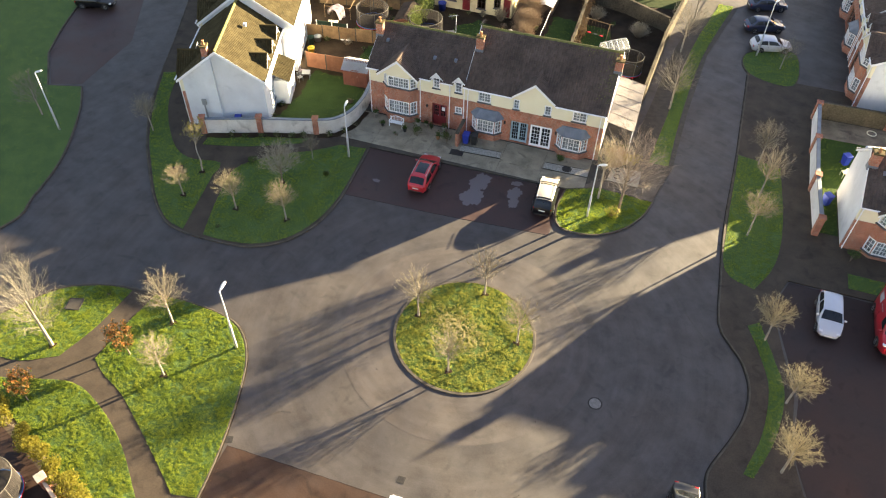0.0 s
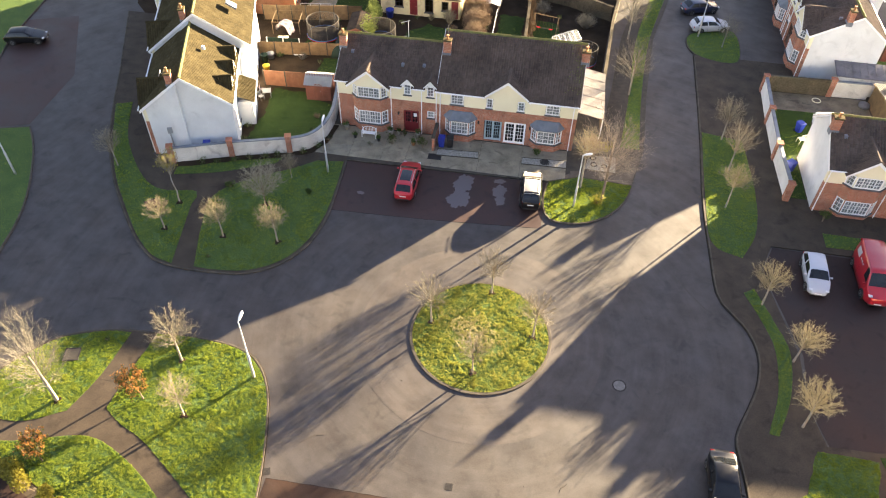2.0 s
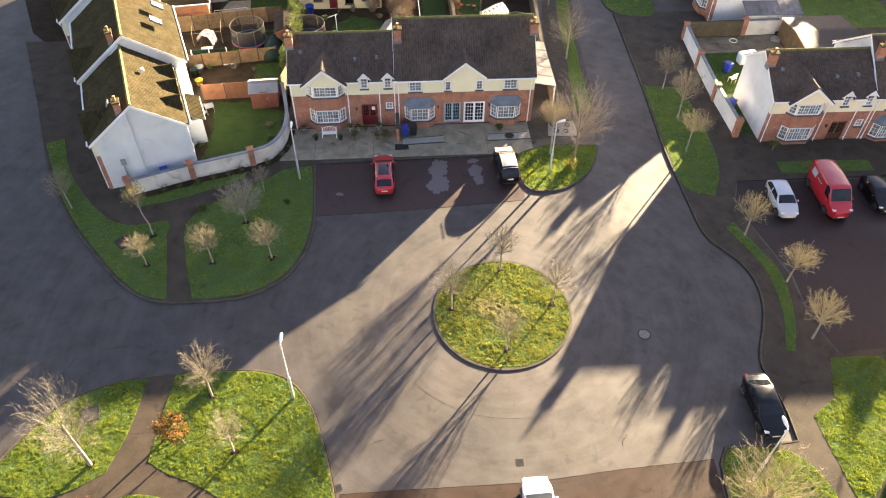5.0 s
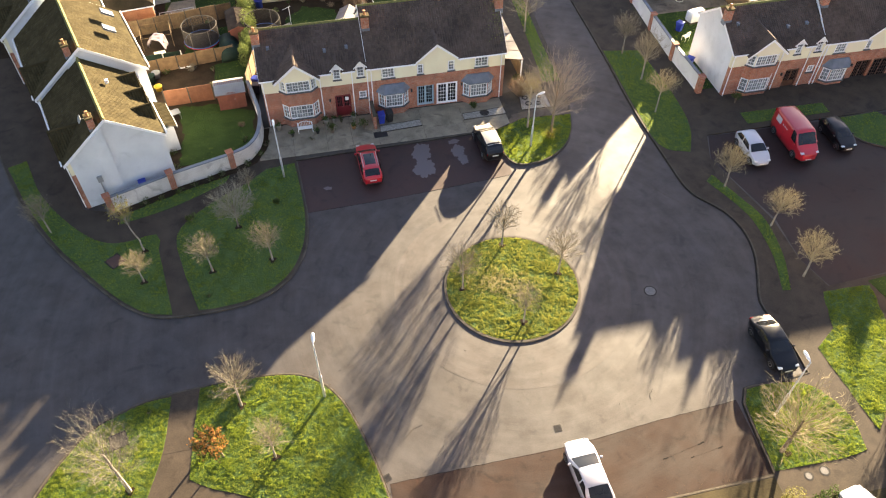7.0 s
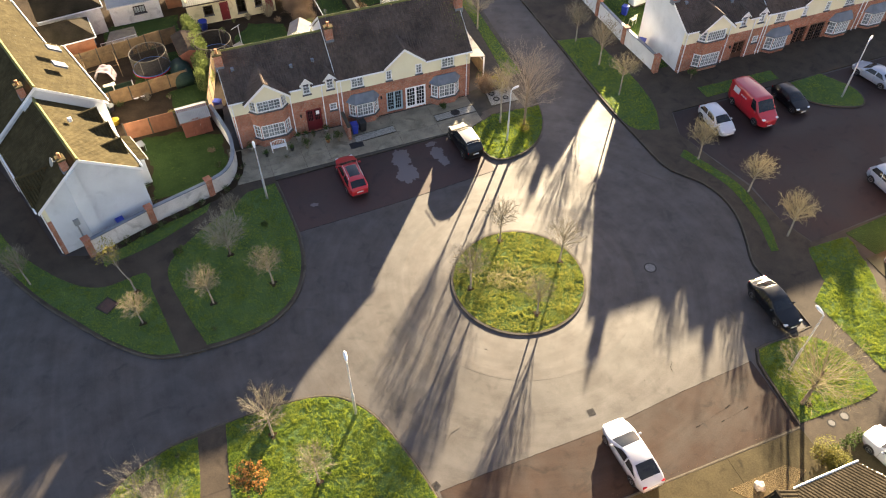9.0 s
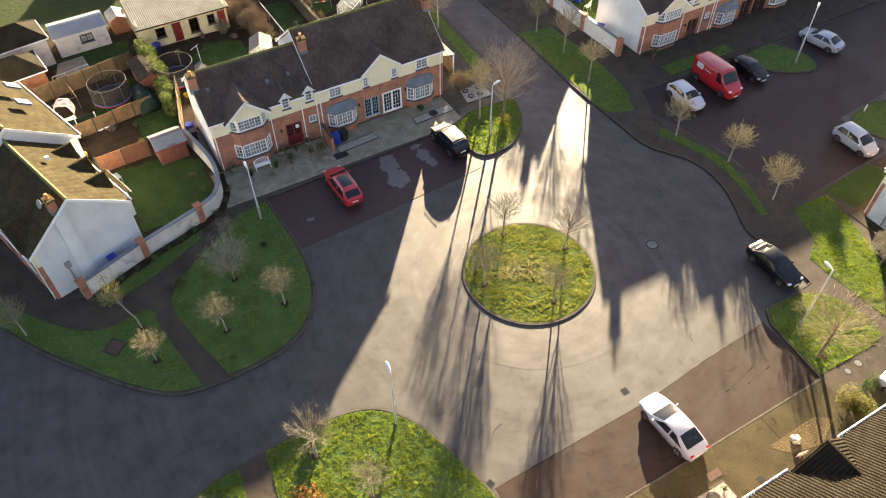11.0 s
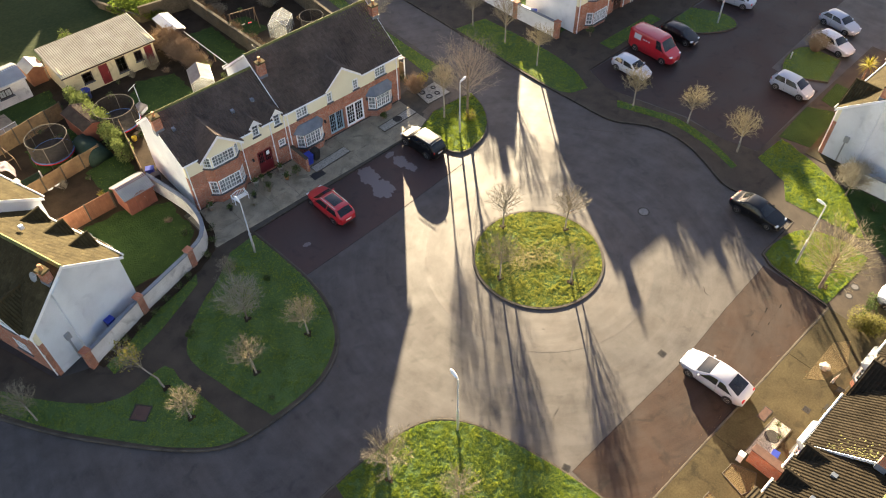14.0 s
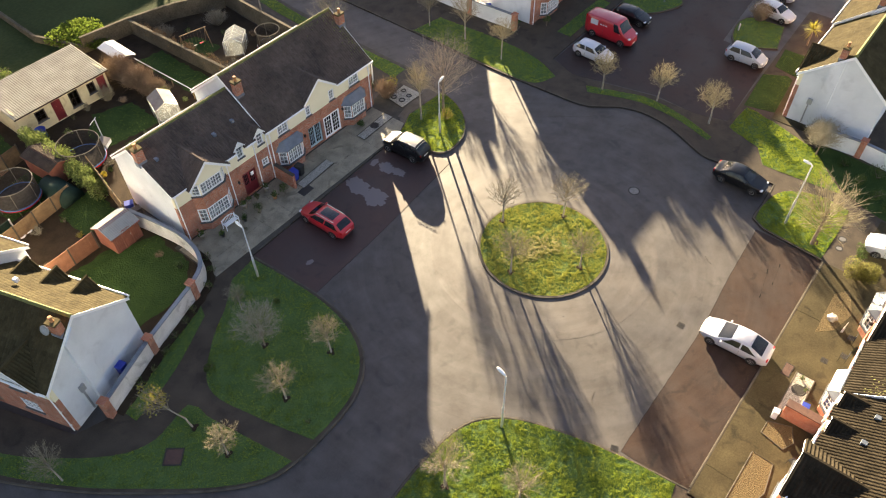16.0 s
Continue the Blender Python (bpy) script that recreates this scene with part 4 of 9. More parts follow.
def canted_bay(parent, u, w, depth, z0, z1, wins, wall_mat, base_mat, roof=False, top=None):
    """A three-sided bay in front of y = 0: outline at u - w/2 .. u + w/2; wins = [(sill, head), ...]."""
    c = depth
    pl = [(u - w / 2, 0.0), (u - w / 2 + c, -depth), (u + w / 2 - c, -depth), (u + w / 2, 0.0)]
    bay = part("bay_window", bmesh.new(), wall_mat, parent)
    for k in range(3):
        a, b = Vector((*pl[k], 0)), Vector((*pl[k + 1], 0))
        d = (b - a).normalized()
        L = (b - a).length
        m = Matrix(((d.x, -d.y, 0, a.x), (d.y, d.x, 0, a.y), (0, 0, 1, 0), (0, 0, 0, 1)))
        holes = [(0.04, L - 0.04, s, e) for s, e in wins]
        lo = z0
        for n, (s, e) in enumerate(wins):
            nxt = wins[n + 1][0] if n + 1 < len(wins) else z1
            up_to = nxt - 0.115 if n + 1 < len(wins) else z1
            part("wall", wall_panel(0, L, lo, up_to, 0, 0.12, holes), base_mat if n == 0 else wall_mat, bay, m=m)
            window(bay, L - 0.08, e - s, m @ Matrix.Translation((0.04, 0.0, s)), 1 if k != 1 else max(2, round(L / 0.55)), 3)
            lo = up_to
    if roof:
        bm = bmesh.new()
        o = 0.16
        rim = [bm.verts.new(p) for p in ((u - w / 2 - o, 0, z1), (u - w / 2 + c - o * 0.6, -depth - o, z1), (u + w / 2 - c + o * 0.6, -depth - o, z1), (u + w / 2 + o, 0, z1))]
        hip = [bm.verts.new(p) for p in ((u - w / 2 + 0.35, 0, z1 + 0.6), (u - w / 2 + c + 0.15, -0.12, z1 + 0.6), (u + w / 2 - c - 0.15, -0.12, z1 + 0.6), (u + w / 2 - 0.35, 0, z1 + 0.6))]
        low = [bm.verts.new(v.co - Vector((0, 0, 0.09))) for v in rim]
        for k in range(3):
            bm.faces.new((rim[k], rim[k + 1], hip[k + 1], hip[k])), bm.faces.new((low[k], low[k + 1], rim[k + 1], rim[k]))
        bm.faces.new(hip), bm.faces.new(low)
        part("bay_roof", bm, LEAD, bay, "grey lead roof of the bay")
    return bay


def chimney(parent, x, y, z0, z1, w=0.66, d=0.5, pots=1, mat=None):
    st = part("chimney", boxes((x - w / 2, y - d / 2, z0, x + w / 2, y + d / 2, z1 - 0.18)), mat or BRICK, parent)
    part("cap", boxes((x - w / 2 - 0.05, y - d / 2 - 0.05, z1 - 0.178, x + w / 2 + 0.05, y + d / 2 + 0.05, z1 - 0.04), bevel=0.015), FLAUNCH, st)
    part("flashing", boxes((x - w / 2 - 0.03, y - d / 2 - 0.03, z0 + 0.0, x + w / 2 + 0.03, y + d / 2 + 0.03, z0 + 0.42)), LEAD, st, "lead flashing")
    for k in range(pots):
        px = x + (k - (pots - 1) / 2) * 0.36
        p = bmesh.new()
        lathe(p, [(0.13, 0), (0.11, 0.1), (0.10, 0.32), (0.13, 0.34), (0.13, 0.40), (0.07, 0.40)], 10, Matrix.Translation((px, y, z1 - 0.05)))
        part("pot", p, TERRACOTTA, st, "clay chimney pot", smooth=True)
    return st


def aerial(parent, x, y, z):
    """A television aerial on a slim mast."""
    bm = bmesh.new()
    tube(bm, (x, y, z), (x, y, z + 1.3), 0.014, n=6)
    tube(bm, (x - 0.1, y - 0.5, z + 1.27), (x + 0.1, y + 0.5, z + 1.27), 0.009, n=5)
    for k in range(7):
        q = -0.45 + k * 0.15
        tube(bm, (x + q * 0.2 - 0.2, y + q + 0.04, z + 1.27), (x + q * 0.2 + 0.2, y + q - 0.04, z + 1.27), 0.006, n=4)
    part("aerial", bm, SILL, parent, "grey television aerial")


def downpipe(parent, x, z0, z1, y=-0.09):
    bm = bmesh.new()
    tube(bm, (x, y, z0), (x, y, z1), 0.045, n=8)
    tube(bm, (x, y, z1), (x, y - 0.12, z1 + 0.22), 0.045, n=8)
    for z in (z0 + 0.6, (z0 + z1) / 2, z1 - 0.4):
        box(bm, x - 0.06, y - 0.05, z, x + 0.06, 0.0, z + 0.05)
    part("downpipe", bm, UPVC, parent, "white plastic downpipe")


def door(parent, u, w, h, mat, z=0.12, glazed=0, name="door", y=0.06, double=False):
    dr = part(name, boxes((u + 0.06, y, z, u + w - 0.06, y + 0.06, z + h - 0.06)), mat, parent)
    part("door_frame", boxes((u, y - 0.05, z, u + 0.06, y + 0.09, z + h), (u + w - 0.06, y - 0.05, z, u + w, y + 0.09, z + h), (u + 0.06, y - 0.05, z + h - 0.06, u + w - 0.06, y + 0.09, z + h)), mat, dr)
    n = 2 if double else 1
    for k in range(n):
        a, b = u + 0.06 + (w - 0.12) * k / n, u + 0.06 + (w - 0.12) * (k + 1) / n
        if glazed:
            bars = bmesh.new()
            for c in range(2 if double else 1):
                pass
            part("pane", boxes((a + 0.10, y - 0.012, z + (0.25 if glazed > 1 else 1.05), b - 0.10, y - 0.002, z + h - 0.18)), CAR_GLASS, dr)
            for r in range(1, 5 if glazed > 1 else 3):
                lo = z + (0.25 if glazed > 1 else 1.05)
                zz = lo + (z + h - 0.18 - lo) * r / (5 if glazed > 1 else 3)
                box(bars, a + 0.10, y - 0.025, zz - 0.018, b - 0.10, y - 0.013, zz + 0.018)
            for c in range(1, 3):
                xx = a + 0.10 + (b - a - 0.20) * c / 3
                box(bars, xx - 0.016, y - 0.028, z + (0.25 if glazed > 1 else 1.05), xx + 0.016, y - 0.012, z + h - 0.18)
            part("glazing_grid", bars, mat, dr)
        else:
            pan = bmesh.new()
            for r in range(2):
                for c in range(2):
                    pa = a + 0.1 + c * (b - a - 0.1) / 2
                    box(pan, pa, y - 0.014, z + 0.2 + r * 0.95, pa + (b - a - 0.3) / 2, y - 0.002, z + 0.9 + r * 0.95, bevel=0.006)
            part("panel", pan, mat, dr)
        hb = bmesh.new()
        tube(hb, (b - 0.07, y - 0.05, z + 1.0), (b - 0.07, y - 0.05, z + 1.15), 0.014, n=6)
        part("handle", hb, ALLOY, dr, "metal handle")
    return dr


BRICK_TOP, EAVE = 3.5, 5.0


def shell(house, W, D, ze, zr, front_mat_low, front_mat_up, side_mat, holes, rear_holes=(), split=BRICK_TOP, ym=None, zb=None):
    """Front, rear and gable walls of a two-storey house, local x along the front, y into the depth."""
    part("wall", wall_panel(0, W, -0.05, split, 0, 0.28, holes), front_mat_low, house)
    part("wall", wall_panel(0, W, split, ze - 0.03, -0.012, 0.28, holes), front_mat_up, house)
    ym, zb = ym or D / 2, zb or ze
    m = Matrix.Translation((W, D, 0)) @ Matrix.Rotation(math.pi, 4, "Z")
    part("wall", wall_panel(0, W, -0.05, zb - 0.03, 0, 0.28, rear_holes), side_mat, house, m=m)
    for x, s in ((0, 1), (W, -1)):
        bm = bmesh.new()
        t = 0.28 * s
        prism(bm, [(x, 0.282, -0.05), (x, D - 0.282, -0.05), (x, D - 0.282, zb), (x, ym, zr - 0.13), (x, 0.282, ze)], (t, 0, 0))
        part("gable_wall", bm, side_mat, house)
    part("floor_slab", boxes((0.29, 0.29, -0.05, W - 0.29, D - 0.29, 0.05), (0.29, 0.29, 2.55, W - 0.29, D - 0.29, 2.75)), DARK_ROOM, house)


def house_a(m, label, side=RENDER_WHITE, tile=None, group="terraced houses", mirror=False, door_mat=None):
    """Unit with a two-storey bay under a gable, a front door and two half-dormers; mirror swaps its two ends."""
    W, D, ze, zr, ym, zb = 9.2, 6.95, EAVE, 7.3, 4.0, 5.05
    tile = tile or TILE_DARK

    def at(u, w=0.0):
        return W - u - w if mirror else u

    def hole(u, v, a, b):
        return (at(u, v - u), at(u, v - u) + v - u, a, b)

    h = thing("terraced_house", m, label, "house", group)
    holes = [hole(1.75, 4.35, 0.7, 2.5), hole(1.75, 4.35, 3.6, 4.85), hole(6.05, 7.45, 0.12, 2.45), hole(8.2, 8.9, 1.85, 2.6), hole(6.12, 6.78, 4.08, ze + 0.2), hole(8.17, 8.83, 4.08, ze + 0.2)]
    shell(h, W, D, ze, zr, BRICK, RENDER_CREAM, side, holes, [(1.0, 2.2, 0.9, 2.1), (4.0, 5.6, 0.1, 2.2), (6.6, 7.8, 3.1, 4.2), (1.2, 2.4, 3.1, 4.2)], ym=ym, zb=zb)
    rise = (zr - ze) / ym
    gable_roof(h, 0, W, 0, D, ze, zr, tile, ym=ym, zb=zb, gaps=[(at(u) - w, at(u) + w) for u, w in ((6.45, 0.47), (8.5, 0.47), (3.0, 1.75))])
    barge(h, W + 0.12 if mirror else -0.15, 0, D, ze, zr, 0.20, ym=ym, zb=zb)
    canted_bay(h, at(3.05), 3.2, 0.55, -0.05, ze + 0.1, [(0.95, 2.3), (3.7, 4.78)], RENDER_CREAM, BRICK)
    cross_gable(h, at(3.0), 3.6, -0.58, ze - 0.02, ze, 0, rise, RENDER_CREAM, tile, 0.24, 0.14, apex=6.5)
    for u in (6.45, 8.5):
        cross_gable(h, at(u), 0.98, -0.03, ze + 0.22, ze, 0, rise, UPVC, tile, 0.13, 0.10, apex=5.75)
        window(h, 0.64, 1.06, Matrix.Translation((at(u) - 0.32, 0.02, 4.1)), 1, 3)
        for s in (-1, 1):
            part("dormer_cheek", boxes((at(u) + s * 0.40 - 0.07, -0.03, ze - 0.14, at(u) + s * 0.40 + 0.07, 0.5, ze + 0.24)), UPVC, h)
    front = door(h, at(6.08, 1.34), 1.34, 2.25, door_mat or RED_DOOR, y=0.14, glazed=1, double=True)
    if not door_mat:
        part("notice", boxes((at(6.95, 0.3), 0.108, 1.75, at(6.95, 0.3) + 0.3, 0.113, 2.12)), UPVC, front, "white paper notice on the glass")
    window(h, 0.66, 0.72, Matrix.Translation((at(8.22, 0.66), 0.04, 1.87)), 1, 2)
    for u in (0.12, 4.95, 7.72, 9.05):
        downpipe(h, at(u), 0.1, 4.55)
    chimney(h, at(0.1), 2.85, 6.3, 7.9)
    for u, s in ((0.9, 2.2), (5.6, 1.5), (7.5, 1.6)):
        part("roof_vent", boxes((at(u, 0.25), s, ze + s * rise + 0.03, at(u, 0.25) + 0.25, s + 0.3, ze + (s + 0.3) * rise + 0.13)), LEAD, h)
    part("lantern", boxes((at(5.6) - 0.07, -0.18, 1.95, at(5.6) + 0.07, -0.02, 2.2), bevel=0.02), BLACK_PLASTIC, h, "small black wall lantern")
    return h


def house_b(m, label, side=RENDER_WHITE, tile=None, group="terraced houses", blue=True):
    """Wide unit with two single-storey bays, a centre gable, a pale door and French windows."""
    W, D, ze, zr = 12.25, 8.8, EAVE, 8.3
    tile = tile or TILE_DARK
    h = thing("terraced_house", m, label, "house", group)
    holes = [(1.0, 3.1, 0.7, 2.5), (4.2, 5.8, 0.12, 2.35), (6.0, 7.95, 0.12, 2.4), (8.75, 10.85, 0.7, 2.5),
             (1.1, 2.28, 3.62, 4.66), (4.27, 4.85, 3.62, 4.66), (7.02, 7.65, 3.62, 4.66), (9.47, 10.72, 3.62, 4.66)]
    shell(h, W, D, ze, zr, BRICK, RENDER_CREAM, side, holes, [(1.0, 2.2, 0.9, 2.1), (4.0, 5.6, 0.1, 2.2), (7.0, 8.2, 3.3, 4.4), (1.2, 2.4, 3.3, 4.4)])
    rise = (zr - ze) / (D / 2)
    gable_roof(h, 0, W, 0, D, ze, zr, tile, gaps=[(4.1, 8.0)])
    for x in (-0.15, W + 0.12):
        barge(h, x, 0, D, ze, zr + 0.09, 0.20)
    rng = random.Random(8)
    V, F = [], []
    for _ in range(420 if blue else 90):
        u, q = W + 0.1 - abs(rng.gauss(0, 0.55)), rng.uniform(0.1, 0.98) ** 0.8 * D / 2
        if rng.random() < 0.3:
            u, q = rng.uniform(8.5, W), D / 2 * (1 - abs(rng.gauss(0, 0.07)))
        c, e = Vector((u, q, ze + q * rise + 0.075)), rng.uniform(0.02, 0.05)
        n = len(V)
        V += [tuple(c + Vector((math.cos(a) * e, math.sin(a) * e, math.sin(a) * e * rise))) for a in (0, 1.3, 2.5, 3.9, 5.1)] + [tuple(c + Vector((0, 0, e * 0.5)))]
        F += [(n + k, n + (k + 1) % 5, n + 5) for k in range(5)]
    tagged(part("moss", raw_mesh("moss", V, F, FLAUNCH if not blue else MOSS), None, h, "tufts of yellow-green moss"), kind="stuff")
    for u in (2.05, 9.8):
        canted_bay(h, u, 2.75, 0.55, -0.05, 2.4, [(0.9, 2.22)], BRICK, BRICK, roof=True)
    cross_gable(h, 6.05, 3.9, -0.03, ze - 0.06, ze, 0, rise, RENDER_CREAM, tile, 0.22, 0.15, apex=6.55)
    for u, w, c in ((1.12, 1.14, 2), (4.29, 0.54, 1), (7.04, 0.59, 1), (9.49, 1.21, 2)):
        window(h, w, 1.0, Matrix.Translation((u, 0.02, 3.64)), c, 3)
    door(h, 4.23, 1.54, 2.2, BLUE_DOOR if blue else BROWN_DOOR, y=0.2, glazed=2, double=True)
    door(h, 6.02, 1.91, 2.27, UPVC if blue else BROWN_DOOR, y=0.05, glazed=2, double=True, name="french_door")
    for x in (0.2, 11.9):
        downpipe(h, x, 0.1, 4.55)
    chimney(h, 0.3, 2.75, 6.75, 8.4)
    chimney(h, W + 0.02, 3.1, 7.0, 8.45)
    aerial(h, 0.3, 3.05, 8.2)
    for u in (3.7, 8.3):
        part("lantern", boxes((u - 0.07, -0.2, 1.95, u + 0.07, -0.02, 2.2), bevel=0.02), BLACK_PLASTIC, h, "small black wall lantern")
    return h


def flip(x, y, deg=0.0, z=0.0):
    return Matrix.Translation((x, y, z)) @ Matrix.Rotation(radians(deg), 4, "Z")


house_a(flip(-16.2, 22.1), "red-brick and cream terraced house with gabled bay and red door")
house_b(flip(-7.0, 22.1), "brick and cream terraced house with lead-roofed bays and French windows")
house_a(flip(25.3, 18.0, 0, -0.4), "red-brick terraced house with white gable end and gabled bay", door_mat=BROWN_DOOR)
house_b(flip(34.5, 18.0, 0, -0.4), "red-brick terraced house with brown doors and lead-roofed bays", blue=False)
house_a(flip(-2.75, -21.9, 180), "terraced house under a brown rolled-tile roof, seen from above", tile=TILE_SOUTH, mirror=True)
house_b(flip(9.5, -21.9, 180), "wide terraced house under a brown rolled-tile roof beside concrete paving", tile=TILE_SOUTH)


def house_w(m, label, L=9.0, D=7.3, ze=4.85, zr=7.7, tile=None, side=RENDER_WHITE, dormers=3, front=True):
    """White rendered house, gable towards the viewer: local x runs along the ridge, its front faces -y."""
    h = thing("semi_detached_house", m, label, "house", "white houses")
    tile = tile or TILE_BROWN
    holes = [(L * 0.6, L * 0.6 + 1.4, 0.9, 2.1), (L * 0.25, L * 0.25 + 1.0, 0.1, 2.2), (L * 0.6, L * 0.6 + 1.2, 3.3, 4.5), (L * 0.2, L * 0.2 + 1.2, 3.3, 4.5)]
    shell(h, L, D, ze, zr, BRICK, RENDER_CREAM, side, holes, [(2.0, 3.2, 0.9, 2.1), (5.5, 6.4, 0.1, 2.2)])
    for u, w, a, b in ((L * 0.6, 1.4, 0.9, 2.1), (L * 0.6, 1.2, 3.3, 4.5), (L * 0.2, 1.2, 3.3, 4.5)):
        window(h, w, b - a, Matrix.Translation((u, 0.04, a)), 2, 3)
    door(h, L * 0.25, 1.0, 2.1, BROWN_DOOR)
    back = Matrix.Translation((L, D, 0)) @ Matrix.Rotation(math.pi, 4, "Z")
    window(h, 1.2, 1.2, back @ Matrix.Translation((2.0, 0.04, 0.9)), 2, 2)
    gable_roof(h, 0, L, 0, D, ze, zr, tile, relief=0.022)
    for x in (-0.15, L + 0.12):
        barge(h, x, 0, D, ze, zr, 0.25, h=0.24)
    rise = (zr - ze) / (D / 2)
    hold = part("rear_dormers", bmesh.new(), UPVC, h, m=back)
    for k in range(dormers):
        u = L - (1.6 + k * 2.4)
        cross_gable(hold, u, 1.2, -0.03, ze + 0.25, ze, 0, rise, UPVC, tile, 0.12, 0.1, apex=5.95)
    part("chimney_breast", prism(bmesh.new(), [(L, D / 2 - 1.35, 0), (L, D / 2 - 0.45, 0), (L, D / 2 - 0.45, zr - 0.45 * rise - 0.2), (L, D / 2 - 1.35, zr - 1.35 * rise - 0.2)], (0.26, 0, 0)), side, h)
    chimney(h, L - 0.3, D / 2 - 0.9, zr - 1.0, zr + 0.45, pots=1)
    if front:
        cross_gable(h, L - 2.3, 3.4, -0.25, ze - 0.02, ze, 0, rise, side, tile, 0.22, 0.14, apex=ze + 1.45)
        part("duct", boxes((L + 0.002, D / 2 - 2.1, 2.2, L + 0.16, D / 2 - 1.7, 2.75), (L + 0.002, D / 2 - 2.0, 0.2, L + 0.09, D / 2 - 1.88, 2.2), bevel=0.01), SHEET_METAL, h, "grey wall duct")
    downpipe(h, L - 0.15, 0.1, 4.5)
    return h


house_w(flip(-33.7, 23.2, -72.3), "white rendered house with a sunlit mossy tile roof and gable chimney", L=8.9, zr=7.6)
house_w(flip(-37.1, 32.7, -72.3), "taller white rendered house with sunlit tile roof and skylights", L=10.0, D=8.8, ze=5.2, zr=8.5, dormers=0)
house_w(flip(35.3, -8.4, 180), "white gabled house with a weathered tile roof and chimney", L=9.0, D=7.0, dormers=1)
house_w(flip(45.5, -8.2, 180), "taller white house adjoining a gabled one, with pale verge boards", L=10.2, D=7.6, ze=5.1, zr=8.3, dormers=0, front=False)
house_b(flip(46.75, 18.0, 0, -0.4), "red-brick terraced house at the far end of an eastern row", blue=False)
# out of view; the taller unit is added to shade the parking court
house_b(flip(59.0, 18.0, 0, -0.4), "unseen brick terraced house added to shade a parking court", blue=False)
house_b(flip(27.1, 59.9, -90), "wide red-brick house with lead-roofed bays along a road", blue=False)
house_w(flip(-41.4, 42.6, -72.3), "white rendered house in a row along the western road", L=10.0, D=8.8, ze=5.2, zr=8.5, dormers=0)
house_w(flip(-44.6, 52.4, -72.3), "white rendered house at the end of a western row", L=10.0, D=8.8, ze=5.2, zr=8.5, dormers=0)
house_a(flip(27.1, 47.6, -90), "brick and cream house with white gable behind a walled yard", mirror=True, door_mat=BROWN_DOOR)
house_a(flip(27.1, 69.2, -90), "red-brick house with gabled bay far along the eastern road", door_mat=BROWN_DOOR)


# houses out of view, added to keep low sun off the eastern yard
for y in (54.0, 64.0, 74.0):
    house_w(flip(48.5, y, -90), "unseen white house added to shade the eastern gardens", L=9.5, D=7.5)
# unseen row past the field, added only for its long shadows
for x in (-4.0, 8.0, 20.0):
    house_w(flip(x, 80.0), "unseen white house added to shade the northern field", L=9.5, D=7.5)


def skylight(x, y, z, deg, pitch):
    t = thing("skylight", flip(x, y, deg, z) @ Matrix.Rotation(radians(pitch), 4, "X"), "pale roof window in a sunlit tiled slope", "skylight", "skylights")
    part("frame", boxes((-0.42, -0.55, -0.05, -0.34, 0.55, 0.12), (0.34, -0.55, -0.05, 0.42, 0.55, 0.12), (-0.34, -0.55, -0.05, 0.34, -0.47, 0.12), (-0.34, 0.47, -0.05, 0.34, 0.55, 0.12)), LEAD, t)
    part("pane", boxes((-0.34, -0.47, 0.05, 0.34, 0.47, 0.08)), LENS_CLEAR, t)


for x, y in ((-28.7, 31.9), (-28.3, 29.2)):
    skylight(x, y, 7.10, 107.7, 36.9)
for x, y, z in ((-27.9, 21.5, 6.95),):
    v = thing("roof_vent", flip(x, y, 17.7, z), "small white vent cowl on a tiled roof", "roof vent", "roof vents")
    part("cowl", boxes((-0.14, -0.16, -0.1, 0.16, 0.16, 0.22), bevel=0.05), UPVC, v)
# ---- trees ----
def limb_mesh(name, lines, mat, sides):
    """Tapered bars along many polylines of (point, radius), as one mesh."""
    V, F = [], []
    ring = [(math.cos(k * math.tau / sides), math.sin(k * math.tau / sides)) for k in range(sides)]
    for line in lines:
        base = len(V)
        d = (line[-1][0] - line[0][0]).normalized()
        x = d.orthogonal().normalized()
        y = d.cross(x)
        for p, r in line:
            V.extend(tuple(p + x * (c * r) + y * (s * r)) for c, s in ring)
        for i in range(len(line) - 1):
            a = base + i * sides
            for k in range(sides):
                F.append((a + k, a + (k + 1) % sides, a + sides + (k + 1) % sides, a + sides + k))
    return raw_mesh(name, V, F, mat, smooth=sides > 4)


def leaf_mesh(name, spots, size, mat, rng, flat=1.0):
    """Small pointed leaves round given spots, as one mesh."""
    V, F = [], []
    for p in spots:
        a = Vector((rng.uniform(-1, 1), rng.uniform(-1, 1), rng.uniform(-flat, flat))).normalized() * size * rng.uniform(0.6, 1.3)
        b = a.orthogonal().normalized() * a.length * 0.38
        k = len(V)
        V += [tuple(p - a * 0.5), tuple(p + b), tuple(p + a * 0.6), tuple(p - b)]
        F.append((k, k + 1, k + 2, k + 3))
    return raw_mesh(name, V, F, mat)


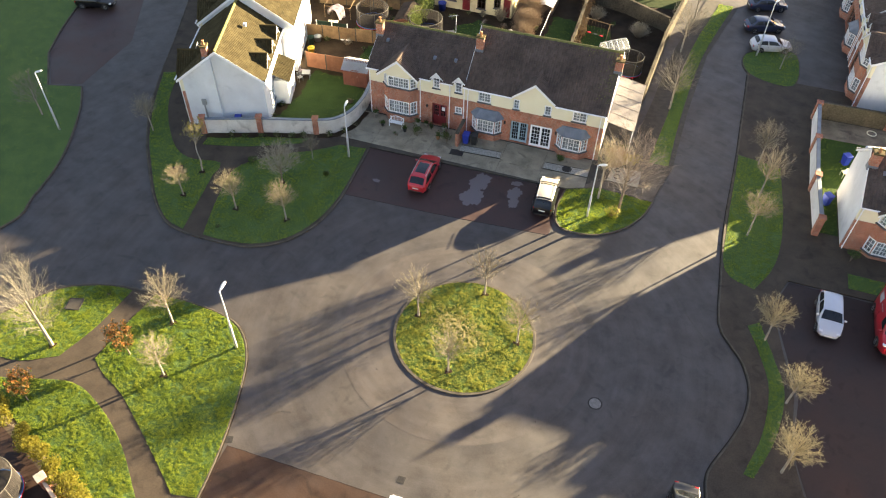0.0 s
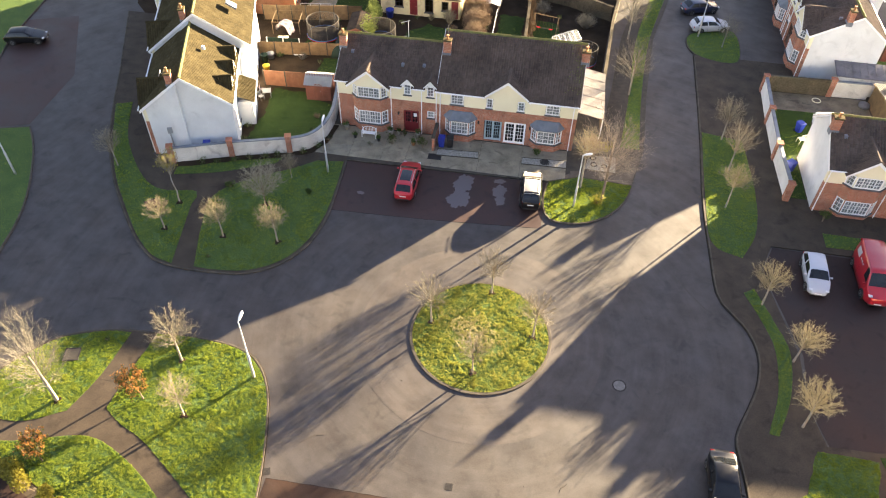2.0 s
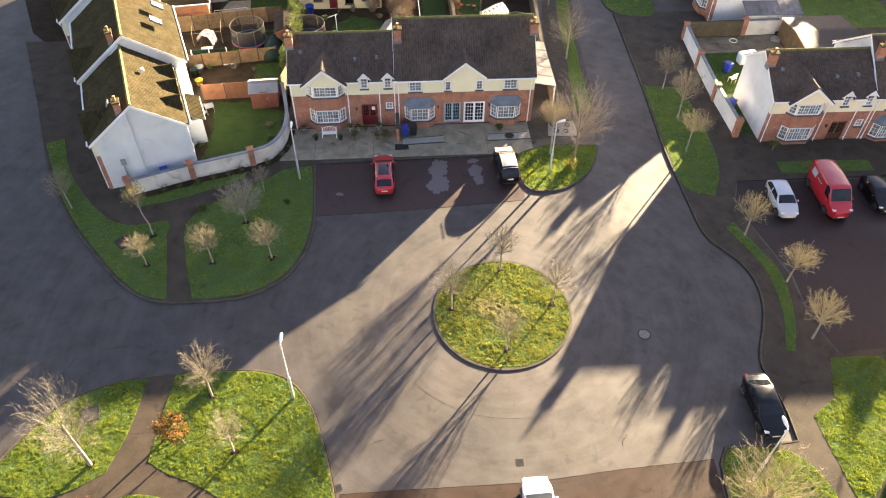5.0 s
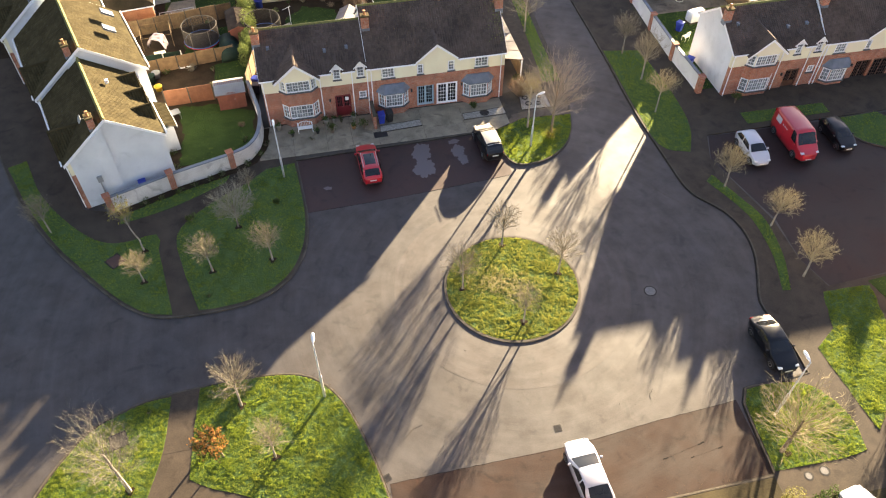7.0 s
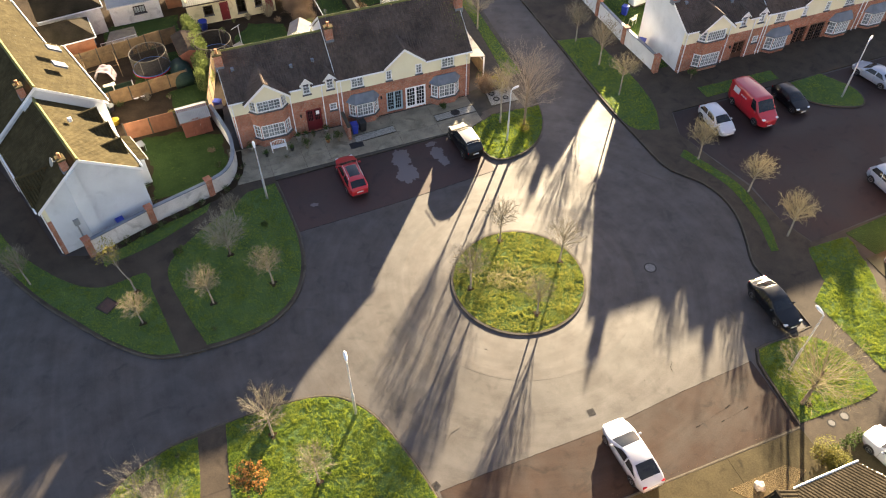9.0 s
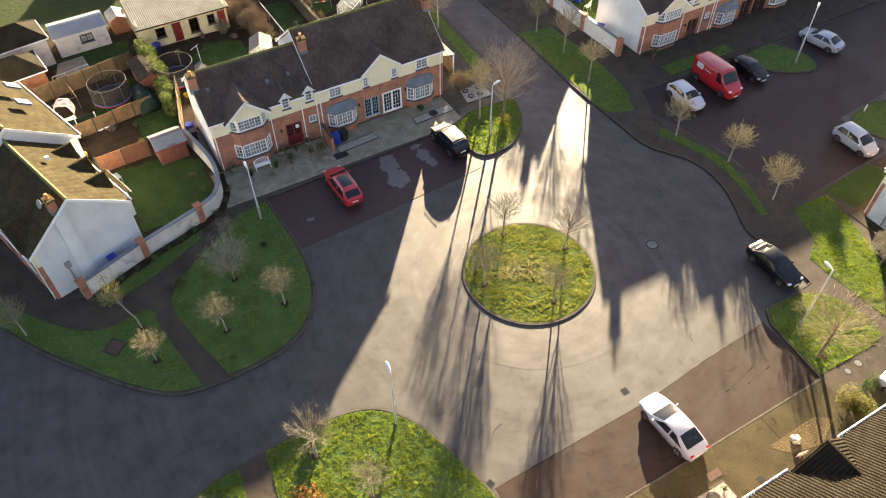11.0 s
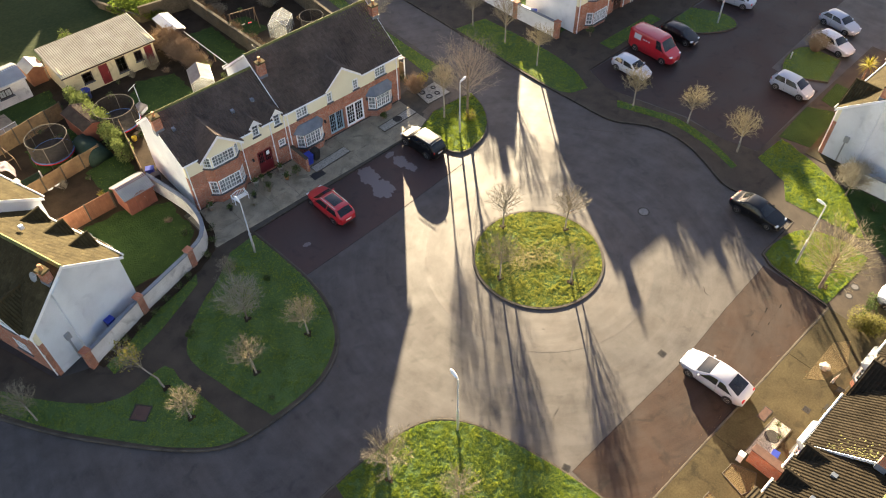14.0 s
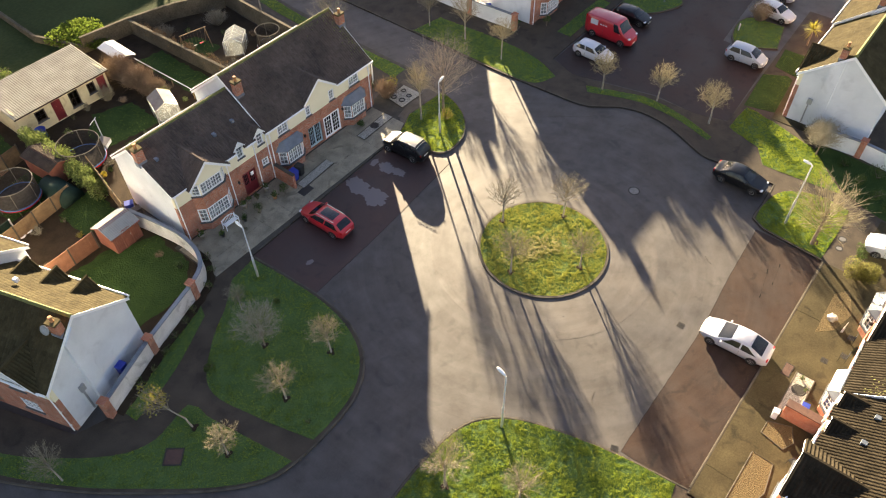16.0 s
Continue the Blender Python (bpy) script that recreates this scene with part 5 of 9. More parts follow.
def grow(rng, height, radius, fork, lean=0.0, leaders=34, subs=7, twigs=5, wob=0.10, crook=0.5, low=-0.1, toward=None, thick=1.0):
    """Lines of a bare vase-shaped tree: (trunk and leaders, twigs, twig tips). Leaders fan out from the fork to a rounded crown."""
    big, fine, tips = [], [], []
    r0 = (height * 0.013 + 0.022) * max(1.0, thick)
    la = rng.uniform(0, math.tau) if toward is None else radians(toward)
    lift = 0.5 * height * (1 - fork)
    share = fork / (fork + 0.50 * (1 - fork))
    n, trunk = 6, []
    for i in range(n + 1):
        t = i / n
        z = height * (fork + 0.50 * (1 - fork)) * t
        off = lean * height * (z / height) ** 1.6
        trunk.append((Vector((off * math.cos(la) + rng.uniform(-wob, wob) * 0.3 * t, off * math.sin(la) + rng.uniform(-wob, wob) * 0.3 * t, z - 0.05)), r0 * (1 - 0.55 * t)))
    big.append(trunk)
    core = Vector((lean * height * math.cos(la), lean * height * math.sin(la), height - lift * 1.02))

    def at(line, t):
        f = t * (len(line) - 1)
        i = min(int(f), len(line) - 2)
        return line[i][0].lerp(line[i + 1][0], f - i), line[i][1] + (line[i + 1][1] - line[i][1]) * (f - i)

    def jog(k):
        return Vector((rng.uniform(-k, k), rng.uniform(-k, k), rng.uniform(-k, k)))

    def shoot(p, d, length, r, k):
        line = [(p.copy(), r)]
        for i in range(k):
            d = (d + jog(crook) + Vector((0, 0, 0.10))).normalized()
            p = p + d * (length / k)
            line.append((p, r * (1 - 0.6 * (i + 1) / k)))
        return line

    for b in range(leaders):
        f = (b + rng.uniform(0.1, 0.9)) / leaders
        el = math.asin(low + (0.99 - low) * f)
        az = b * 2.39996 + rng.uniform(-0.35, 0.35)
        q = rng.uniform(0.80, 1.05)
        end = core + Vector((math.cos(az) * math.cos(el) * radius * q, math.sin(az) * math.cos(el) * radius * q, math.sin(el) * lift * q))
        p, r = at(trunk, share + (0.99 - share) * f ** 0.8 * rng.uniform(0.6, 1.0))
        bend = p.lerp(end, 0.5) + Vector((0, 0, lift * 0.10 * (1 - f)))
        bough = []
        for i in range(7):
            t = i / 6
            c = p * (1 - t) ** 2 + bend * (2 * t * (1 - t)) + end * t * t
            bough.append((c + jog(crook * 0.10 * radius * t), max(0.0055, min(r * 0.5, 0.0175 * thick) * (1 - 0.8 * t))))
        big.append(bough)
        reach = (end - p).length
        for s in range(subs):
            v = 0.30 + 0.70 * (s + rng.uniform(0, 1)) / subs
            g, gr = at(bough, min(v, 0.99))
            e = (bough[-1][0] - bough[2][0]).normalized()
            e = (e + jog(0.75)).normalized()
            sub = shoot(g, e, reach * rng.uniform(0.22, 0.40) * (1.25 - 0.6 * v), 0.0080 * thick, 3)
            fine.append(sub)
            for w in range(twigs):
                o, _ = at(sub, 0.15 + 0.85 * (w + rng.uniform(0, 1)) / twigs)
                h = (e + jog(0.8)).normalized()
                tw = shoot(o, h, reach * rng.uniform(0.08, 0.17), 0.0058 * thick, 2)
                fine.append(tw)
                tips += [tw[-1][0], tw[1][0]]
    return big, fine, tips


def tree(name, seed, label, height=4.2, spread=1.2, clear=0.42, lean=0.02, bark=None, twig=None, leaves=None, leaf_n=0, leaf_size=0.09, under=None, group="bare trees", **k):
    rng = random.Random(seed)
    big, fine, tips = grow(rng, height, spread, clear, lean, **k)
    t = thing(name, None, label, "tree", group)
    part("trunk", limb_mesh("trunk", big[:1], bark or BARK, 9), None, t, "slim pale trunk")
    part("bough_mass", limb_mesh("bough_mass", big[1:], twig or TWIG, 5), None, t, "ascending bare limbs")
    crown = part("crown", limb_mesh("crown", fine, twig or TWIG, 3), None, t, "fine bare twigs")
    if leaves:
        spots = [rng.choice(tips) + Vector((rng.gauss(0, 0.06), rng.gauss(0, 0.06), rng.gauss(0, 0.06))) for _ in range(leaf_n)]
        part("leaves", leaf_mesh("leaves", spots, leaf_size, leaves, rng), None, crown)
    if under:
        spots = [rng.choice(tips) * 0.93 + Vector((rng.gauss(0, 0.08), rng.gauss(0, 0.08), rng.gauss(0, 0.08) - 0.05)) for _ in range(leaf_n)]
        part("leaves", leaf_mesh("leaves", spots, leaf_size * 1.3, under, rng), None, crown, "older green leaves")
    return t


def put(proto, x, y, deg=0.0, s=1.0, z=TOP, label=""):
    c = copy_thing(proto, flip(x, y, deg, z) @ Matrix.Scale(s, 4))
    c.scale = (s, s, s)
    return tagged(c, label)


def shrub(name, x, y, r, h, mat, label, n=500, size=0.1, seed=1, z=TOP, group="shrubs", flat=1.0):
    """A leafy bush with an uneven outline: stems and many leaves."""
    rng = random.Random(seed)
    t = thing(name, flip(x, y, rng.uniform(0, 360), z), label, "shrub", group)
    stems = []
    for k in range(10):
        a, q = rng.uniform(0, math.tau), rng.uniform(0.2, 0.9)
        stems.append([(Vector((0, 0, -0.04)), 0.02), (Vector((math.cos(a) * r * q * 0.6, math.sin(a) * r * q * 0.6, h * 0.5)), 0.013), (Vector((math.cos(a) * r * q, math.sin(a) * r * q, h * rng.uniform(0.7, 1.0))), 0.006)])
    part("stem_mass", limb_mesh("stem_mass", stems, BARK_DARK, 4), None, t)
    lobes = [(Vector((rng.uniform(-0.5, 0.5) * r, rng.uniform(-0.5, 0.5) * r, h * rng.uniform(0.35, 0.75))), r * rng.uniform(0.4, 0.65)) for _ in range(7)]
    spots = []
    while len(spots) < n:
        c, q = rng.choice(lobes)
        d = Vector((rng.gauss(0, 1), rng.gauss(0, 1), rng.gauss(0, 0.8))).normalized() * q * rng.uniform(0.6, 1.05)
        d.z *= flat
        p = c + d
        if p.z > 0.03:
            spots.append(p)
    part("leaves", leaf_mesh("leaves", spots, size, mat, rng), None, t)
    return t


PALE = "small bare street tree with pale fine twigs"
young = [tree("street_tree", 11 + k, PALE + " on grass", height=4.5, spread=1.35, clear=0.34, lean=0.03, leaders=40, subs=7, twigs=4, crook=0.42) for k in range(3)]
tall_tree = [tree("street_tree", 31 + k, "tall bare tree with pale upright twigs", height=6.2, spread=2.05, clear=0.25, lean=0.04, toward=170, leaders=46, subs=7, twigs=4, crook=0.42, low=-0.45, twig=TWIG_GREY, thick=0.95) for k in range(2)]
round_tree = [tree("street_tree", 51, "bare grey tree with a dense rounded crown", height=3.9, spread=1.8, clear=0.22, leaders=54, subs=9, twigs=6, crook=0.5, twig=TWIG_PALE, bark=BARK_DARK)]
# prototypes take the first places themselves
for proto, (x, y, deg) in zip(young, ((-3.6, 0.5, 20), (0.3, 4.0, 80), (3.65, 0.5, 200))):
    proto.matrix_world = flip(x, y, deg, ISLE)
for k, (x, y, s, l) in enumerate((
        (-0.1, -3.3, 0.85, "faint bare young tree on the roundabout grass"),
        (-18.2, 13.7, 0.6, ""),
        (-33.5, 12.5, 0.85, "leaning bare sapling on a verge"), (-19.6, -5.9, 1.08, ""), (-17.7, -9.9, 0.85, "faint bare young tree on sunlit grass"),
        (19.0, 21.9, 1.12, ""), (18.8, 26.4, 1.0, ""))):
    put(young[k % 3], x, y, 67 * k, s, label=l)
upright = tree("street_tree", 37, "tall bare tree with a white trunk and upright grey twigs", height=8.3, spread=1.95, clear=0.17, lean=0.01, leaders=50, subs=8, twigs=5, crook=0.40, low=-0.6, twig=TWIG_GREY, thick=0.82)
upright.matrix_world = flip(-26.2, -10.3, 40, TOP)
slim = tree("street_tree", 38, "slim bare tree with a clear pale trunk and a small crown", height=5.9, spread=1.15, clear=0.48, lean=0.02, leaders=36, subs=7, twigs=4, crook=0.5, twig=TWIG_GOLD, thick=0.95)
slim.matrix_world = flip(6.25, 17.2, 250, TOP)
fan = tree("street_tree", 39, "tall spreading bare tree with a fan of ruddy twigs", height=8.3, spread=2.75, clear=0.20, lean=0.01, leaders=58, subs=8, twigs=5, crook=0.32, low=-0.35, twig=TWIG_RUDDY, thick=0.95, bark=BARK_DARK)
fan.matrix_world = flip(8.1, 16.1, 10, TOP)
tall_tree[0].matrix_world = flip(10.4, 32.2, 50, TOP)
tall_tree[1].matrix_world = flip(10.3, 43.0, 100, TOP)
broad = tree("street_tree", 93, "bare spreading tree with a thick trunk and crooked golden twigs", height=6.0, spread=2.7, clear=0.24, lean=0.02, leaders=64, subs=6, twigs=3, crook=0.36, thick=1.5, low=-0.3, bark=BARK_DARK, twig=TWIG_GOLD)
broad.matrix_world = flip(12.6, -16.0, 100, TOP)
round_tree[0].matrix_world = flip(-19.3, 10.1, 0, TOP)
for k, (x, y, s) in enumerate(((11.0, 51.0, 1.0), (11.6, 60.0, 1.0), (-44.4, 11.1, 0.75), (-47.5, 8.5, 0.7), (20.3, 43.2, 0.6))):
    put(tall_tree[k % 2], x, y, 50 * k, s)
umbrella = tree("street_tree", 68, "small bare tree with a flat spreading crown on a verge", height=4.2, spread=1.5, clear=0.50, lean=0.02, leaders=40, subs=7, twigs=6, crook=0.6, low=0.0, twig=TWIG_GOLD)
umbrella.matrix_world = flip(18.3, 16.9, 70, TOP)
pollard = [tree("street_tree", 64 + k, "small bare tree with crooked golden twigs on a shaded green", height=3.75, spread=1.2, clear=0.36, lean=0.05, leaders=40, subs=7, twigs=6, crook=0.65, thick=1.1, twig=TWIG_GOLD, bark=BARK) for k in range(2)]
pollard[0].matrix_world = flip(-21.3, 5.9, 0, TOP)
pollard[1].matrix_world = flip(-16.9, 6.1, 30, TOP)
put(round_tree[0], 22.9, -12.6, 120, 0.88, label="dense bare bushy tree by a white gable")
for x, y, deg, q in ((20.0, 6.5, 20, 1.1), (21.5, 1.6, 150, 1.05), (21.3, -3.6, 340, 1.15)):
    put(pollard[1], x, y, deg, q, label="bare young tree with crooked pale twigs on a grass strip")
put(pollard[0], -26.2, 5.9, 100, 0.85, label="low bare tree with crooked pale twigs on a green")
for x, y in ((-3.6, 0.5), (0.3, 4.0), (3.65, 0.5), (-0.1, -3.3), (-21.3, 5.9), (-16.9, 6.1), (-26.2, 5.9), (-19.3, 10.1), (-26.3, 9.0), (-19.6, -5.9), (-17.7, -9.9), (-26.2, -10.3), (12.9, -16.2)):
    rng = random.Random(int(x * 10 + y))
    ph = rng.uniform(0, 6)
    zt = ISLE if math.hypot(x, y) < 4.8 else TOP
    ob = part("tree_pit", slab([(x + (0.24 + 0.07 * math.sin(3 * a + ph)) * math.cos(a), y + (0.24 + 0.07 * math.sin(3 * a + ph)) * math.sin(a)) for a in [q * math.tau / 18 for q in range(18)]], zt - 0.05, zt + 0.03), EARTH)
    tagged(ob, "bare dark soil round a tree's foot", "soil", kind="structure")
lean_tree = tree("street_tree", 71, "leaning small tree with a few yellow-green leaves", height=3.8, spread=0.95, clear=0.56, lean=0.48, toward=124, wob=0.5, leaders=26, subs=6, twigs=4, crook=0.6, leaves=LEAF_YELLOW, leaf_n=420, leaf_size=0.1)
lean_tree.matrix_world = flip(-26.35, 9.1, 0, TOP)
orange = tree("ornamental_tree", 81, "small bushy tree with orange-red and olive leaves", height=2.6, spread=1.0, clear=0.2, lean=0.22, toward=160, leaves=LEAF_ORANGE, under=LEAF_OLIVE, leaf_n=900, leaf_size=0.115, bark=BARK_DARK, leaders=15, subs=5, twigs=5, crook=0.55)
orange.matrix_world = flip(-20.8, -9.2, 0, TOP)
put(orange, -24.8, -14.4, -25, 0.9)
# ---- street lamps ----
def street_lamp(x, y, deg, height=6.0, arm=0.16, label="galvanised steel street lamp with a pale angled head"):
    t = thing("street_lamp", flip(x, y, deg, 0.0), label, "street lamp", "street lamps")
    low = height * 0.41
    p = bmesh.new()
    lathe(p, [(0.088, 0.0), (0.088, low - 0.05), (0.078, low + 0.04), (0.055, low + 0.10), (0.046, height - 0.1), (0.044, height)], 12)
    part("pole", p, STEEL, t, smooth=True)
    c = bmesh.new()
    lathe(c, [(0.089, low - 0.10), (0.102, low - 0.09), (0.102, low - 0.03), (0.089, low - 0.02)], 12)
    part("collar", c, ALLOY, t)
    a = bmesh.new()
    tube(a, (0, 0, height - 0.05), (arm, 0, height + 0.05), 0.036, n=8)
    part("arm", a, STEEL, t)
    # a tapered cowl: narrow at the spigot, widest past the middle, rounded at the tip
    tilt = Matrix.Translation((0, 0, height)) @ Matrix.Rotation(radians(-16), 4, "Y")
    h = bmesh.new()
    rings = []
    for u, w, q in ((0.0, 0.045, 0.05), (0.06, 0.065, 0.07), (0.2, 0.095, 0.10), (0.38, 0.112, 0.115), (0.52, 0.105, 0.105), (0.62, 0.078, 0.08), (0.67, 0.03, 0.04)):
        rings.append([h.verts.new((arm * 0.4 + u, w * math.cos(k * math.tau / 14), 0.02 + max(q * math.sin(k * math.tau / 14), -0.025))) for k in range(14)])
    for r0, r1 in zip(rings, rings[1:]):
        for k in range(14):
            h.faces.new((r0[k], r0[(k + 1) % 14], r1[(k + 1) % 14], r1[k]))
    h.faces.new(rings[0]), h.faces.new(rings[-1])
    bmesh.ops.recalc_face_normals(h, faces=h.faces)
    hd = part("head", h, LAMP_HEAD, t, smooth=True, m=tilt)
    part("lens", boxes((arm * 0.4 + 0.16, -0.075, -0.045, arm * 0.4 + 0.56, 0.075, -0.008), bevel=0.012), LENS_CLEAR, hd)
    part("door", boxes((-0.05, -0.094, 0.45, 0.05, -0.082, 0.95)), STEEL, t)
    return t


street_lamp(-14.35, -6.3, 85, 5.95)
street_lamp(-15.4, 15.1, 90, 5.35)
street_lamp(5.8, 14.7, 0, 5.45)
street_lamp(13.5, -13.6, 100, 6.1)
street_lamp(-41.5, 9.8, 20)
street_lamp(17.9, 45.0, 60)
street_lamp(37.6, 9.1, 30)


# ---- vehicles ----
def loft(bm, sections, caps=True):
    """Closed cross-sections (lists of 3D points) joined in turn."""
    rings = [[bm.verts.new(p) for p in s] for s in sections]
    n = len(rings[0])
    for a, b in zip(rings, rings[1:]):
        for k in range(n):
            bm.faces.new((a[k], a[(k + 1) % n], b[(k + 1) % n], b[k]))
    if caps:
        bm.faces.new(rings[0][::-1]), bm.faces.new(rings[-1])
    return bm


def wheel(parent, x, y, r, w=0.2):
    s = 1 if y > 0 else -1
    m = Matrix.Translation((x, y, r)) @ Matrix.Rotation(-s * math.pi / 2, 4, "X")
    b = bmesh.new()
    lathe(b, [(r * 0.62, -w / 2), (r * 0.94, -w / 2), (r, -w / 2 + 0.03), (r, w / 2 - 0.03), (r * 0.94, w / 2), (r * 0.62, w / 2)], 20, m)
    wh = part("wheel", b, RUBBER, parent, "black tyre with alloy rim", smooth=True)
    q = bmesh.new()
    lathe(q, [(r * 0.64, w / 2 - 0.05), (r * 0.64, w / 2 + 0.004), (r * 0.56, w / 2 + 0.002), (r * 0.52, w / 2 - 0.05)], 20, m)
    for k in range(5):
        box(q, -0.025, 0.0, w / 2 - 0.03, 0.025, r * 0.60, w / 2 + 0.0, m=m @ Matrix.Rotation(k * math.tau / 5, 4, "Z"))
    part("rim", q, ALLOY, wh)
    return wh


def car(m, label, paint_mat, L=4.4, W=1.76, H=1.46, hood=1.15, boot=0.35, belt=0.92, nose=0.70, tail=0.86, screen=0.75, rear=0.45, wr=0.31, name="car", sunroof=False, rails=False, group="parked cars", wheel_x=(0.19, 0.80), glint_paint=None, back_glass=True, side_from=0, tumble=0.22, panels=False):
    """Nose towards +x, standing on z = 0. hood and boot are the lengths ahead of and behind the cabin's base."""
    t = thing(name, m, label, "car" if name != "van" else "van", group)
    h, a = W / 2, L / 2
    cb, cf = -a + boot, a - hood
    rb, rf = cb + rear, cf - screen
    key = [(-a, tail - 0.16), (-a + 0.10, tail), (cb, tail + 0.05), (rb, H - 0.05), (0.5 * (rb + rf), H), (rf, H - 0.05), (cf, belt + 0.05), (a - 0.45, nose + 0.10), (a - 0.08, nose - 0.02), (a, nose - 0.18)]
    gx = np.linspace(-a, a, 240)
    gz = np.interp(gx, *zip(*key))
    k = np.ones(21) / 21
    gz = np.convolve(np.pad(gz, 10, mode="edge"), k, mode="valid")

    def top(x):
        return float(np.interp(x, gx, gz))

    def half(x):
        return h * (1 - 0.04 * (x / a) ** 2 - (0.36 if x > 0 else 0.22) * abs(x / a) ** 7)

    def edge(x):
        """Where the roof or bonnet turns down into the side: half width and height."""
        z, w = top(x), half(x)
        up = max(0.0, z - belt) / (H - belt)
        return w * (0.955 - tumble * up ** 0.9), z - 0.02 - 0.05 * up

    def side(x, f):
        """A point on the cabin side: f 0 at the belt, 1 at the roof's edge."""
        (ye, ze), w = edge(x), half(x)
        b = min(belt, ze - 0.02)
        return w * 0.975 + (ye - w * 0.975) * f + 0.02 * math.sin(math.pi * f) * max(0, ze - b), b + (ze - b) * f

    def crown(x, f):
        ye, ze = edge(x)
        return ye * f, ze + (top(x) + 0.012 - ze) * (1 - abs(f) ** 2.3)

    def ring(x):
        w = half(x)
        e = abs(x / a)
        sill = 0.20 + 0.10 * e ** 8
        pts = [(w * 0.90, sill), (w * 0.97, sill + 0.06), (w * 0.995, 0.5 * (sill + belt)), (w, 0.62 * belt + 0.1), *[side(x, f) for f in (0.0, 0.3, 0.65, 1.0)], *[crown(x, f) for f in (0.92, 0.72, 0.36, 0.0)]]
        return [(x, y, z) for y, z in pts] + [(x, -y, z) for y, z in pts[-2::-1]]

    xs = sorted({-a, -a + 0.025, -a + 0.06, -a + 0.10, -a + 0.15, a - 0.15, a - 0.06, *np.linspace(-a + 0.2, a - 0.2, 34).tolist(), a - 0.10, a - 0.03, a})
    body = part("body", loft(bmesh.new(), [ring(x) for x in xs]), paint_mat, t, smooth=True)

    def sheet(pname, grid, parent=body, mat=CAR_GLASS, lab=""):
        """Glass laid 8 mm over the body; grid: rows of points on it."""
        bm = bmesh.new()
        R = [[bm.verts.new(p) for p in row] for row in grid]
        for r0, r1 in zip(R, R[1:]):
            for q in range(len(r0) - 1):
                bm.faces.new((r0[q], r0[q + 1], r1[q + 1], r1[q]))
        bm.normal_update()
        mid = sum((v.co for v in bm.verts), Vector()) / len(bm.verts)
        fl = sum((f.normal.dot(f.calc_center_median() - Vector((mid.x * 0.6, 0, 0.4))) for f in bm.faces))
        if fl < 0:
            bmesh.ops.reverse_faces(bm, faces=bm.faces)
        bm.normal_update()
        for v in bm.verts:
            v.co += v.normal * 0.009
        me = bpy.data.meshes.new(pname)
        bm.to_mesh(me)
        bm.free()
        me.materials.append(mat)
        me.polygons.foreach_set("use_smooth", [True] * len(me.polygons))
        part(pname, me, None, parent, lab)

    def across(x0, x1, e0, e1, n=6):
        out = []
        for i in range(n + 1):
            u = i / n
            x, e = x0 + (x1 - x0) * u, e0 + (e1 - e0) * u
            out.append([(x, *crown(x, f)) for f in np.linspace(-e, e, 9)])
        return out

    sheet("windscreen", across(cf - 0.02, rf + 0.10, 0.93, 0.90))
    if back_glass:
        lo = 0.06 if rear > 0.5 else 0.3
        sheet("rear_window", across(cb + rear * lo + 0.02, rb - 0.03, 0.88, 0.86))
    mid_b, mid_t = 0.5 * (cb + cf) - 0.05, 0.5 * (rb + rf) - 0.05
    spans = [((cb + 0.22, rb + 0.16), (mid_b - 0.05, mid_t - 0.05)), ((mid_b + 0.05, mid_t + 0.05), (cf - 0.16, rf - 0.02))]
    if name == "van":
        spans[1] = ((cf - 1.05, rf - 0.5), (cf - 0.16, rf - 0.02))
    for s in (-1, 1):
        for (b0, t0), (b1, t1) in spans[side_from:]:
            grid = []
            for f in np.linspace(0.10, 0.90, 4):
                row = []
                for u in np.linspace(0, 1, 6):
                    x = (b0 + (t0 - b0) * f) * (1 - u) + (b1 + (t1 - b1) * f) * u
                    y, z = side(x, f)
                    row.append((x, s * y, z))
                grid.append(row)
            sheet("side_window", grid)
    if panels:
        for s in (-1, 1):
            grid = [[(x, s * side(x, f)[0], side(x, f)[1]) for x in np.linspace(-a + 0.7, -a + 1.55, 6)] for f in np.linspace(0.12, 0.66, 5)]
            sheet("side_panel", grid, mat=PAINT_WHITE, lab="blank white panel")
            for k in range(3):
                grid = [[(x, s * side(x, f)[0], side(x, f)[1]) for x in np.linspace(-a + 1.8 + k * 0.3, -a + 2.0 + k * 0.3, 3)] for f in np.linspace(0.30, 0.42, 3)]
                sheet("lettering_bar", grid, mat=PAINT_WHITE)
    if sunroof:
        sheet("sunroof", across(rb + 0.45, rf - 0.28, 0.66, 0.66), lab="dark glass sunroof")
    # pale sheets that paint the sun's glare on roof and bonnet
    if glint_paint:
        sheet("roof_glint", across(rb + 0.05, rf - 0.02, 0.93, 0.93), mat=glint_paint, lab="sun glare painted on the roof")
        sheet("bonnet_glint", across(cf + 0.12, a - 0.30, 0.90, 0.86), mat=glint_paint, lab="sun glare painted on the bonnet")
    if rails:
        for s in (-1, 1):
            rl = bmesh.new()
            y = edge(0.5 * (rb + rf))[0] * 0.93
            tube(rl, (rb + 0.15, s * y, H + 0.01), (rf - 0.1, s * y, H + 0.01), 0.022, n=6)
            part("roof_rail", rl, ALLOY, body, "silver roof rail")
